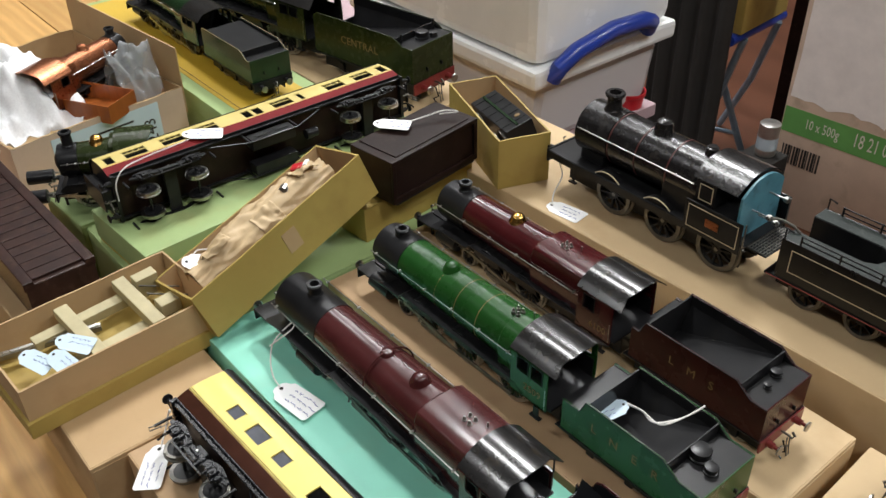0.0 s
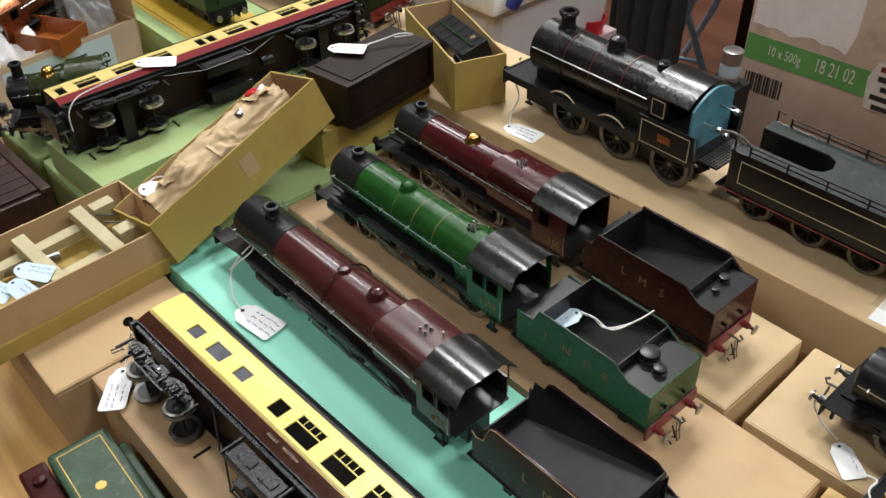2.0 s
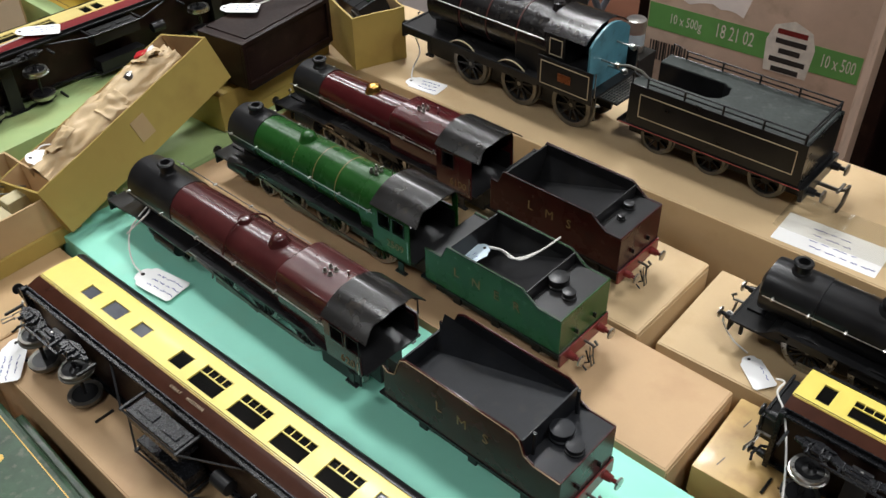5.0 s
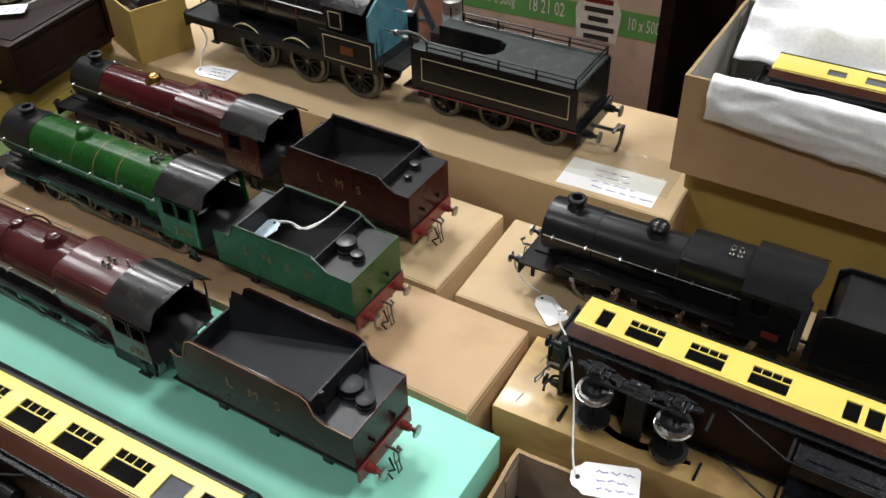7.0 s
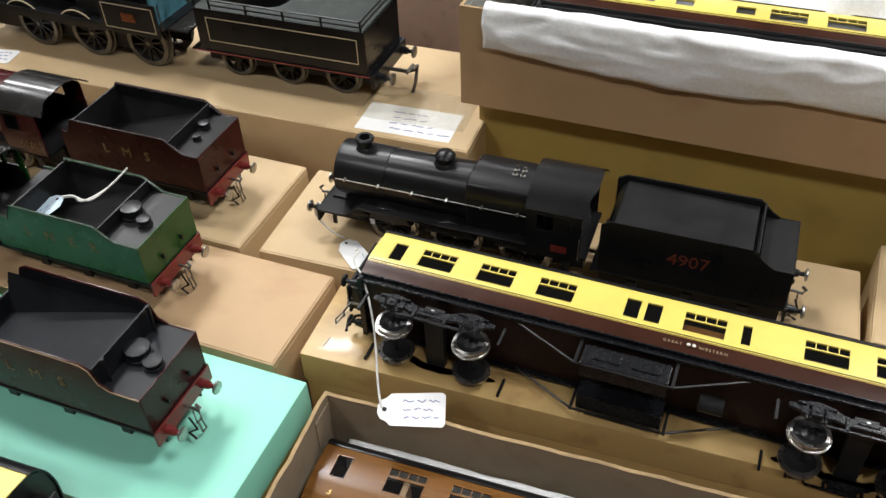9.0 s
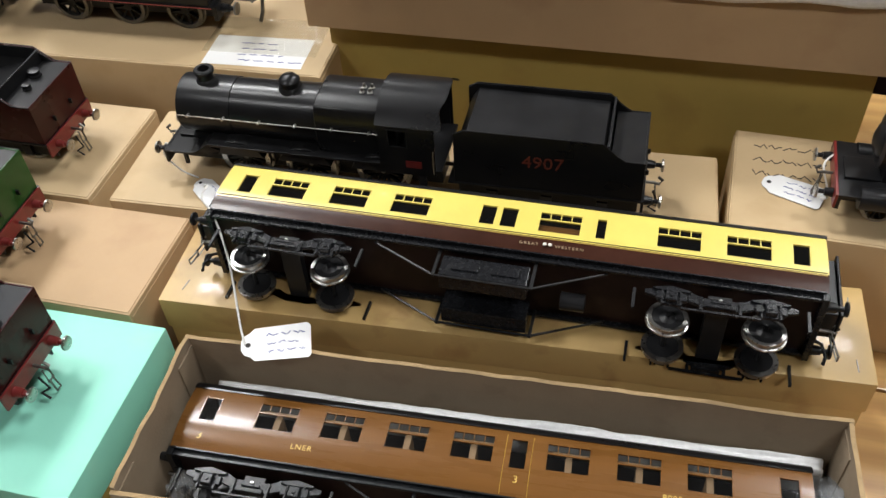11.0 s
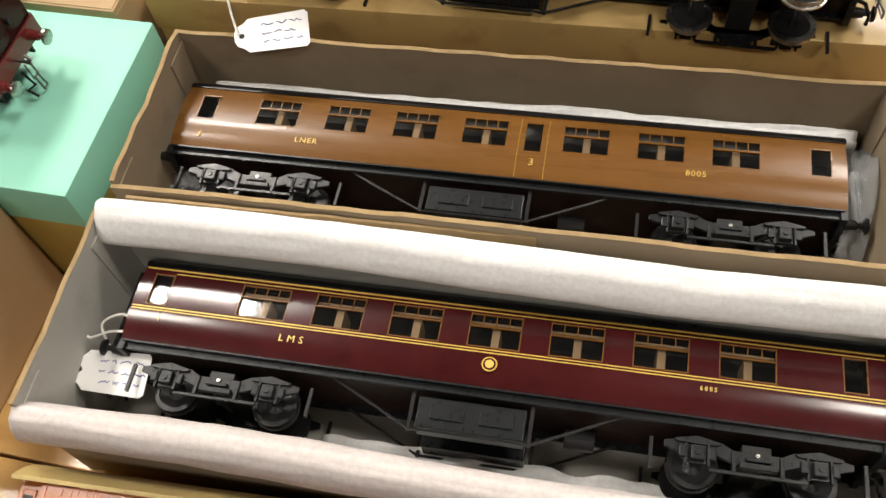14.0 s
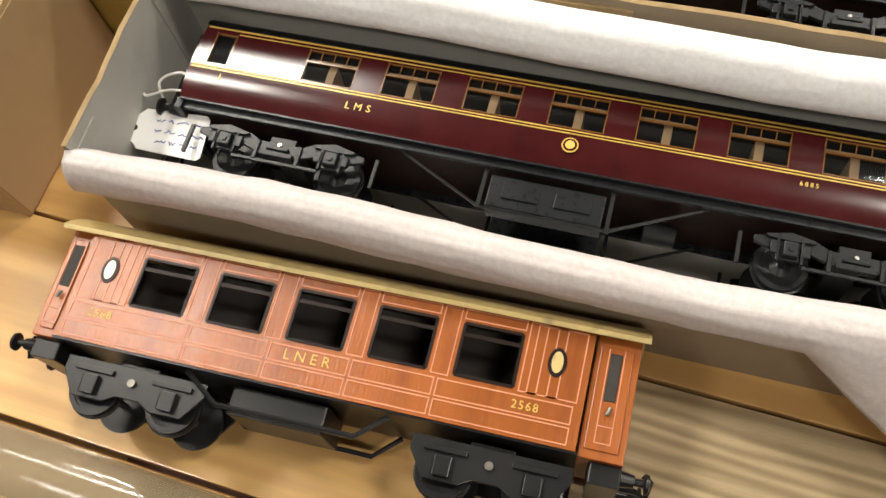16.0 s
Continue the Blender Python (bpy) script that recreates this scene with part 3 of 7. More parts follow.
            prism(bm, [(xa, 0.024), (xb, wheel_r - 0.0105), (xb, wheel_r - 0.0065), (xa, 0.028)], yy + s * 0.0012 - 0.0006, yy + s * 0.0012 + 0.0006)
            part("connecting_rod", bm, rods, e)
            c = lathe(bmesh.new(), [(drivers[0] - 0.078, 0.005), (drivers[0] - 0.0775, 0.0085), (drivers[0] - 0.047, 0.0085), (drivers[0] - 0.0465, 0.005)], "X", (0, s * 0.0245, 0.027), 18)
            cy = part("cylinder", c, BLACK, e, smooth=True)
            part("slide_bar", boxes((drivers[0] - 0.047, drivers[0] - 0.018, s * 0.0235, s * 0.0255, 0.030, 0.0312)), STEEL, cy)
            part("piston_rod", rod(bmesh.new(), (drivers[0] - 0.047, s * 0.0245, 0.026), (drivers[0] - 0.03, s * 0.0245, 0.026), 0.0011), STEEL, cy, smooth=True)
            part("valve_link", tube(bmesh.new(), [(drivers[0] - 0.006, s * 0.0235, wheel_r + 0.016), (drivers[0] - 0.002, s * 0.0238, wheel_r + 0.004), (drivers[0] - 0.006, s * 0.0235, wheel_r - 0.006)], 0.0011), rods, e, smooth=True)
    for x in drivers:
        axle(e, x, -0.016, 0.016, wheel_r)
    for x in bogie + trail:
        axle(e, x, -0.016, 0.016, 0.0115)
    if bogie:
        part("bogie_frame", boxes((min(bogie) - 0.012, max(bogie) + 0.012, -0.010, 0.010, 0.008, 0.018), bevel=0.001), BLACK, e)
    if trail:
        for s in (-1, 1):
            part("trailing_frame", boxes((min(trail) - 0.03, max(trail) + 0.014, s * 0.022 - 0.001, s * 0.022 + 0.001, 0.008, plate), bevel=0.0008), BLACK, e)
    part("drawbar", rod(bmesh.new(), (cab1 - 0.004, 0, 0.022), (cab1 + 0.022, 0, 0.022), 0.0015), DARK_STEEL, e, smooth=True)
    return e


def tender(m, label, paint, length=0.145, half=0.029, top=0.074, deck=0.030, text="", letter=LETTER_DIM, inner=GREY_BLACK, drop=0.73, low=0.060, roll=0.0, caps=((0.30, 0.0, 0.0075, 0.008), (0.42, 0.012, 0.005, 0.005)),
           group="tenders", red_beam=True, gap=3.1, flat=False, name="model_tender", size=0.0125, frontwall=False, scoop=True, scooped=False, edge=None, front_low=0.0, shelf=0.004, filled=False):
    """x runs from 0 at the front to length at the rear."""
    e = thing(name, m, label, "model tender", group)
    part("frame", boxes((0.002, length - 0.002, -0.021, -0.0195, 0.009, deck), (0.002, length - 0.002, 0.0195, 0.021, 0.009, deck), (0.004, length - 0.004, -0.012, 0.012, 0.012, deck), bevel=0.0003), BLACK, e)
    part("footplate", boxes((-0.004, length + 0.001, -half - 0.001, half + 0.001, deck - 0.0015, deck), bevel=0.0003), BLACK, e)
    xd = length * drop
    if flat:
        prof = [(0.001, deck), (0.001, top - 0.004), (0.008, top), (length * 0.10, top), (xd, top), (xd + 0.010, low + 0.004), (xd + 0.016, low), (length - 0.0006, low), (length - 0.0006, deck)]
    else:
        prof = [(0.001, deck), (0.001, top - 0.014), (0.004, top - 0.004), (0.010, top), (xd - 0.004, top), (xd + 0.002, top - 0.003), (xd + 0.006, low + 0.004), (xd + 0.014, low), (length - 0.0006, low), (length - 0.0006, deck)]
    if scooped:
        prof[1:4] = [(0.001, top - 0.020), (0.006, top - 0.0235), (0.013, top - 0.021), (0.0165, top - 0.010), (0.0195, top - 0.003), (0.025, top)]
    if front_low:
        prof[1:4] = [(0.001, front_low), (shelf - 0.006, front_low), (shelf, top)]
    for s in (-1, 1):
        bm = prism(bmesh.new(), prof, s * half, s * (half - 0.0012))
        side = part("tender_side", bm, paint, e, bevel=0.0004)
        a, b = sorted((s * (half - 0.0013), s * (half - 0.0017)))
        part("side_lining", prism(bmesh.new(), [(x, z - 0.0006) if z > deck + 0.002 else (x, z) for x, z in prof], a, b), inner, side)
        if edge:
            part("edge_beading", tube(bmesh.new(), [(x, s * (half + 0.0002), z - 0.0002) for x, z in prof[1:-1]], 0.0005, 5), edge, side, smooth=True)
        if roll:
            part("rolled_edge", tube(bmesh.new(), [(x, s * (half - 0.0006), z) for x, z in prof[3:-2]], 0.0009), paint, side, smooth=True)
        if text:
            lettering(text, size, letter, side, pose(length * 0.48, s * (half + 0.0002), (deck + top) / 2 + 0.001, 90, 0, 0 if s < 0 else 180), space=gap)
    part("tender_back", boxes((length - 0.0012, length, -half, half, deck, low), bevel=0.0004), paint, e)
    part("tender_front", boxes((shelf, shelf + 0.0015, -half + 0.001, half - 0.001, deck, top - (0.002 if frontwall or front_low else 0.024))), inner, e)
    if front_low:
        part("front_shelf", boxes((0.001, shelf - 0.001, -half + 0.001, half - 0.001, front_low - 0.003, front_low - 0.0015)), inner, e)
    if filled:
        part("tank_cover", prism(bmesh.new(), [(0.004, deck + 0.010), (0.004, top - 0.012), (shelf, top - 0.004), (xd, top - 0.006), (xd + 0.003, top - 0.012)], -half + 0.0013, half - 0.0013), BLACK, e, smooth=True)
    part("tank_top", boxes((xd + 0.006, length - 0.001, -half + 0.001, half - 0.001, low - 0.002, low - 0.0005), bevel=0.0003), inner, e)
    part("coal_plate", prism(bmesh.new(), [(shelf + 0.002, deck + 0.012), (xd + 0.003, top - 0.010), (xd + 0.003, top - 0.0115), (shelf + 0.002, deck + 0.010)], -half + 0.0012, half - 0.0012), inner, e)
    part("coal_bulkhead", boxes((xd + 0.003, xd + 0.0045, -half + 0.001, half - 0.001, deck, top - 0.002), bevel=0.0003), inner, e)
    for s in (-1, 1):
        part("coal_wedge", prism(bmesh.new(), [(s * (half - 0.0012), top - 0.010), (s * (half - 0.014), deck + 0.012), (s * (half - 0.0012), deck + 0.010)], shelf + 0.002, xd + 0.002, "YZ"), inner, e)
    for fx, y, r, h in caps:
        x = xd + (length - xd) * fx * 1.6
        part("filler_cap", lathe(bmesh.new(), [(low - 0.002, r * 1.1), (low + h * 0.15, r * 1.05), (low + h * 0.2, r * 0.92), (low + h * 0.75, r * 0.92), (low + h * 0.8, r), (low + h * 0.93, r * 0.97), (low + h, r * 0.6)], "Z", (x, y, 0), 22), inner, e, smooth=True)
    if scoop:
        part("vent_pipe", rod(bmesh.new(), (xd + 0.008, -half + 0.008, low), (xd + 0.008, -half + 0.008, top + 0.002), 0.0014), inner, e, smooth=True)
        part("vent_pipe", rod(bmesh.new(), (xd + 0.009, half - 0.008, low), (xd + 0.009, half - 0.008, top + 0.004), 0.0014), inner, e, smooth=True)
    part("buffer_beam", boxes((length, length + 0.002, -half, half, deck - 0.013, deck), bevel=0.0003), RED if red_beam else BLACK, e)
    for s in (-1, 1):
        buffer_(e, length + 0.002, s * 0.0205, deck - 0.007, 1, 0.005, RED if red_beam else BLACK, STEEL)
        part("lamp_bracket", boxes((length, length + 0.003, s * 0.012 - 0.0006, s * 0.012 + 0.0006, deck + 0.010, deck + 0.014)), BLACK, e)
        for k in range(3):
            x = length * (0.2 + 0.3 * k)
            wheel(e, x, s * 0.0165, 0.0135, 0.0135, 0.0045, 9, STEEL, BLACK, -s, "tender_wheel")
            part("axle_box", boxes((x - 0.004, x + 0.004, s * 0.022 - 0.0018, s * 0.022 + 0.0018, 0.009, 0.019), bevel=0.0006), BLACK, e)
            part("leaf_spring", prism(bmesh.new(), [(x - 0.011, 0.021), (x, 0.0235), (x + 0.011, 0.021), (x + 0.009, 0.020), (x, 0.019), (x - 0.009, 0.020)], s * 0.022 - 0.001, s * 0.022 + 0.001), BLACK, e)
    for k in range(3):
        axle(e, length * (0.2 + 0.3 * k), -0.016, 0.016, 0.0135)
    hook(e, length + 0.002, deck - 0.007, 1)
    part("coupling_link", tube(bmesh.new(), [(length + 0.008, -0.006, deck - 0.010), (length + 0.012, -0.006, deck - 0.020), (length + 0.006, -0.008, deck - 0.024), (length + 0.012, -0.009, deck - 0.027)], 0.0009), BLACK, e, smooth=True)
    return e


# ---- carriages: rail level at z = 0, the shown side faces -y ----
def bogie_truck(parent, x, side_mat=UNDER_GREY, wb=0.058, r=0.0125, rim=STEEL, half=0.027, sag=0.005):
    t = part("bogie", boxes((x - 0.007, x + 0.007, -half, half, 0.016, 0.022), bevel=0.0004), BLACK, parent)
    for s in (-1, 1):
        a, h = s * half, s * (half + 0.0022)
        pr = [(x - wb * 0.78, 0.0185), (x - wb * 0.62, 0.0205), (x - wb * 0.3, 0.0205), (x - wb * 0.2, 0.0175), (x + wb * 0.2, 0.0175), (x + wb * 0.3, 0.0205), (x + wb * 0.62, 0.0205), (x + wb * 0.78, 0.0185),
              (x + wb * 0.78, 0.0155), (x + wb * 0.66, 0.0135), (x + wb * 0.60, 0.0085), (x + wb * 0.40, 0.0085), (x + wb * 0.34, 0.0135), (x + wb * 0.16, 0.010), (x - wb * 0.16, 0.010), (x - wb * 0.34, 0.0135),
              (x - wb * 0.40, 0.0085), (x - wb * 0.60, 0.0085), (x - wb * 0.66, 0.0135), (x - wb * 0.78, 0.0155)]
        f = part("bogie_side", prism(bmesh.new(), pr, a, h), side_mat, t, bevel=0.0003)
    for k in (-0.5, 0.5):
        xx = x + wb * k
        axle(t, xx, -0.018, 0.018, r, 0.0016, BLACK)
        for s in (-1, 1):
            wheel(t, xx, s * 0.0165 + 0.003, r, r, 0.0045, 0, rim, BLACK, -s)
            part("axle_box", boxes((xx - 0.0035, xx + 0.0035, s * (half + 0.0032) - 0.0026, s * (half + 0.0032) + 0.0026, 0.0095, 0.0168), bevel=0.0007), side_mat, t)
            part("bogie_spring", boxes((xx - 0.009, xx - 0.0055, s * (half + 0.003) - 0.0014, s * (half + 0.003) + 0.0014, 0.0105, 0.0165), (xx + 0.0055, xx + 0.009, s * (half + 0.003) - 0.0014, s * (half + 0.003) + 0.0014, 0.0105, 0.0165), bevel=0.0005), side_mat, t)
    for s in (-1, 1):
        part("bolster_spring", boxes((x - 0.009, x + 0.009, s * (half + 0.003) - 0.002, s * (half + 0.003) + 0.002, 0.0085, 0.0115), (x - 0.006, x + 0.006, s * (half + 0.003) - 0.0016, s * (half + 0.003) + 0.0016, 0.0125, 0.0145), bevel=0.0005), side_mat, t)
    for s in (-1, 1):
        yo = s * (half + 0.0024)
        for k in (-0.5, 0.5):
            xx = x + wb * k
            for dx in (-0.0062, 0.0048):
                part("horn_guide", boxes((xx + dx, xx + dx + 0.0014, yo - 0.0014, yo + 0.0014, 0.0070, 0.0190), bevel=0.0003), side_mat, t)
            part("leaf_spring", prism(bmesh.new(), [(xx - 0.0115, 0.0195), (xx, 0.0220), (xx + 0.0115, 0.0195), (xx + 0.0100, 0.0183), (xx, 0.0178), (xx - 0.0100, 0.0183)], yo - 0.0016, yo + 0.0016), side_mat, t)
            part("axle_end", lathe(bmesh.new(), [(yo + s * 0.0030, 0.0016), (yo + s * 0.0042, 0.0014)], "Y", (xx, 0, 0.0130), 10), side_mat, t, smooth=True)
        part("tie_bar", boxes((x - wb * 0.40, x + wb * 0.40, yo - 0.0008, yo + 0.0008, 0.0052, 0.0066)), side_mat, t)
        for dx in (-0.0125, 0.0105):
            part("bolster_hanger", boxes((x + dx, x + dx + 0.002, yo - 0.0012, yo + 0.0020, 0.0062, 0.0170), bevel=0.0003), side_mat, t)
        part("rivet", lathe(bmesh.new(), [(yo, 0.0014), (yo + s * 0.0012, 0.0010)], "Y", (x, 0, 0.0160), 10), STEEL, t, smooth=True)
    for q in (-0.885, 0.885):
        for s in (-1, 1):
            part("brake_hanger", boxes((x + wb * q - 0.0009, x + wb * q + 0.0009, s * (half - 0.001) - 0.001, s * (half - 0.001) + 0.001, 0.004, 0.020)), BLACK, t)
    t.location.y = sag
    return t


FLOOR_Z = 0.031


def side_y(z, half):
    """How far the side stands out at a height: tumblehome below, a slight lean above."""
    k = (z - FLOOR_Z) / 0.048
    return half - 0.0042 * max(0, 0.42 - k) ** 2 / 0.42 ** 2 - 0.0022 * max(0, k - 0.5) ** 2 / 0.25


def carriage(m, label, windows, colours, split, length=0.404, half=0.031, eave=0.0785, crown=0.0915, lines=(), words=(), group="carriages", name="model_carriage", roof=None, under=UNDER_GREY,
             tan=None, box_x=-0.007, rim=STEEL):
    """windows: (centre, width, z0, z1, style); colours and split: paints below and above a height."""
    e = thing(name, m, label, "model carriage", group)
    x0, x1 = -length / 2, length / 2
    zs = sorted({FLOOR_Z, eave, split} | {w[k] for w in windows for k in (2, 3)} | {FLOOR_Z + 0.004 * k for k in range(12)})
    zs = [z for i, z in enumerate(zs) if i == 0 or z - zs[i - 1] > 1e-5]
    for s in (-1, 1):
        holes = [(c - w / 2, c + w / 2, a, b) for c, w, a, b, st in windows]
        rows = [(s * side_y(z, half), z) for z in zs]
        sd = part("body_side", pierced(bmesh.new(), [x0, x1], rows, holes, lambda x, z: 1 if z > split else 0), list(colours), e, smooth=True, solid=0.0009)
        for (c, w, a, b, st) in windows if s < 0 else ():
            y = lambda z: -side_y(z, half)
            fr = bmesh.new()
            lip = 0.0006
            for (p, q, u, v) in ((c - w / 2, c - w / 2 + lip, a, b), (c + w / 2 - lip, c + w / 2, a, b), (c - w / 2, c + w / 2, a, a + lip), (c - w / 2, c + w / 2, b - lip, b)):
                box(fr, p, q, y((u + v) / 2) - 0.0001, y((u + v) / 2) + 0.0012, u, v)
            if st >= 2:
                zt = a + (b - a) * 0.62
                box(fr, c - w / 2, c + w / 2, y(zt) - 0.0001, y(zt) + 0.001, zt - 0.0005, zt + 0.0005)
                for k in (0.25, 0.5, 0.75):
                    xx = c - w / 2 + w * k
                    box(fr, xx - 0.0003, xx + 0.0003, y(b) - 0.0002, y(zt) + 0.001, zt, b)
            wn = part("window_frame", fr, tan or colours[1], sd)
            pn = bmesh.new()
            vs = [pn.verts.new(p) for p in ((c - w / 2, y(a) + 0.0012, a), (c + w / 2, y(a) + 0.0012, a), (c + w / 2, y(b) + 0.0012, b), (c - w / 2, y(b) + 0.0012, b))]
            pn.faces.new(vs)
            g = part("glass_pane", pn, GREY_BLUE_GLASS if st == 0 else GLASS, wn)
            g.visible_shadow = False
            if st == 3:
                part("compartment_partition", boxes((c - 0.0016, c + 0.0026, y(a) + 0.003, y(a) + 0.02, a, a + (b - a) * 0.66), (c - w / 2, c + w / 2, y(b) + 0.004, y(b) + 0.006, b - 0.0045, b - 0.003)), TAN_IN, wn)
            if st == 4:
                part("seat_back", boxes((c - w / 2, c + w / 2, y(a) + 0.004, y(a) + 0.012, a, a + (b - a) * 0.55), bevel=0.001), TEAK_PAINT, wn)
    part("roof", strip(bmesh.new(), [(y, eave + (crown - eave) * math.sin(a)) for y, a in [(-(half - 0.0022) * math.cos(q), q) for q in np.linspace(0, math.pi, 25)]], x0 - 0.001, x1 + 0.001), roof or GLOSS_BLACK, e, smooth=True, solid=0.001)
    for k in range(7):
        x = x0 + length * (0.08 + 0.14 * k)
        part("roof_ventilator", lathe(bmesh.new(), [(crown - 0.001, 0.003), (crown + 0.0012, 0.0028), (crown + 0.0022, 0.0018), (crown + 0.0024, 0.0006)], "Z", (x, 0, 0), 12), roof or GLOSS_BLACK, e, smooth=True)
    part("gutter", boxes((x0, x1, -side_y(eave, half) - 0.0008, -side_y(eave, half) + 0.0004, eave - 0.001, eave + 0.0002)), roof or GLOSS_BLACK, e)
    for s, xx in ((-1, x0), (1, x1)):
        pr = [(-side_y(z, half) + 0.0006, z) for z in zs[::3]] + [(-0.02, crown - 0.004), (0, crown - 0.0012), (0.02, crown - 0.004)] + [(side_y(z, half) - 0.0006, z) for z in zs[::3][::-1]]
        part("end_panel", prism(bmesh.new(), pr, xx - 0.0006 * s, xx - 0.0018 * s, "YZ"), BLACK, e)
        gw = part("corridor_connection", boxes((min(xx, xx + 0.010 * s), max(xx, xx + 0.010 * s), -0.011, 0.011, FLOOR_Z, 0.078), bevel=0.001), BLACK, e)
        part("gangway_door", boxes((min(xx + 0.010 * s, xx + 0.012 * s), max(xx + 0.010 * s, xx + 0.012 * s), -0.013, 0.013, FLOOR_Z - 0.002, 0.081), bevel=0.0006), BLACK, gw)
        part("headstock", boxes((min(xx, xx - 0.004 * s), max(xx, xx - 0.004 * s), -half + 0.002, half - 0.002, 0.0245, FLOOR_Z), bevel=0.0004), under, e)
        for k in (-1, 1):
            buffer_(e, xx, k * 0.0205, 0.0275, s, 0.0048, BLACK, BLACK)
        hook(e, xx, 0.0265, s)
        part("vacuum_pipe", tube(bmesh.new(), [(xx, 0.010, 0.026), (xx + 0.004 * s, 0.010, 0.024), (xx + 0.006 * s, 0.010, 0.014), (xx + 0.004 * s, 0.010, 0.008)], 0.0012), BLACK, e, smooth=True)
    part("floor", boxes((x0 + 0.002, x1 - 0.002, -half + 0.004, half - 0.004, FLOOR_Z - 0.001, FLOOR_Z + 0.001)), BROWN_ROOF, e)
    # solid dark block behind the panes, its colour replacing the shade inside
    part("interior_shade_block", boxes((x0 + 0.004, x1 - 0.004, -0.004, 0.018, FLOOR_Z + 0.001, 0.078)), DARK_IN, e)
    part("solebar", boxes((x0, x1, -half + 0.004, -half + 0.006, 0.026, FLOOR_Z), (x0, x1, half - 0.006, half - 0.004, 0.026, FLOOR_Z), bevel=0.0004), under, e)
    for s in (-1, 1):
        part("step_board", boxes((x0 + 0.002, x1 - 0.002, min(s * (half - 0.0045), s * (half - 0.001)), max(s * (half - 0.0045), s * (half - 0.001)), FLOOR_Z - 0.0012, FLOOR_Z - 0.0002)), under, e)
        yy = s * (half - 0.008)
        bt = part("battery_box", boxes((box_x - 0.027, box_x + 0.030, min(yy, yy - s * 0.013), max(yy, yy - s * 0.013), 0.007, 0.024), bevel=0.0006), under, e)
        for q in (-0.020, 0.006):
            yo = yy + s * 0.0004
            part("battery_box_door", boxes((box_x + q, box_x + q + 0.018, min(yo, yo + s * 0.0006), max(yo, yo + s * 0.0006), 0.012, 0.020), bevel=0.0003), under, bt)
        tr = bmesh.new()
        for q in (-0.030, 0.033):
            box(tr, box_x + q - 0.001, box_x + q + 0.001, yy - 0.001, yy + 0.001, 0.0045, 0.028)
        rod(tr, (box_x - 0.030, yy, 0.0055), (box_x - 0.075, yy, 0.027), 0.0009, 5)
        rod(tr, (box_x + 0.033, yy, 0.0055), (box_x + 0.078, yy, 0.027), 0.0009, 5)
        rod(tr, (box_x - 0.030, yy, 0.0055), (box_x + 0.033, yy, 0.0055), 0.0009, 5)
        part("truss_rod", tr, BLACK, e)
    part("brake_cylinder", lathe(bmesh.new(), [(box_x + 0.05, 0.003), (box_x + 0.0505, 0.006), (box_x + 0.066, 0.006), (box_x + 0.0665, 0.002)], "X", (0, 0, 0.020), 14), BLACK, e, smooth=True)
    for x in (x0 + 0.062, x1 - 0.062):
        bogie_truck(e, x, under, rim=rim)
    for (a, b, z, h, mt) in lines:
        y = -side_y(z, half)
        part("lining", boxes((x0 + a, x1 - b, y - 0.00035, y + 0.0004, z - h / 2, z + h / 2)), mt, e)
    for (txt, x, z, size, mt, sp) in words:
        lettering(txt, size, mt, e, pose(x, -side_y(z, half) - 0.0002, z, 90, 0, 0), space=sp)
    return e


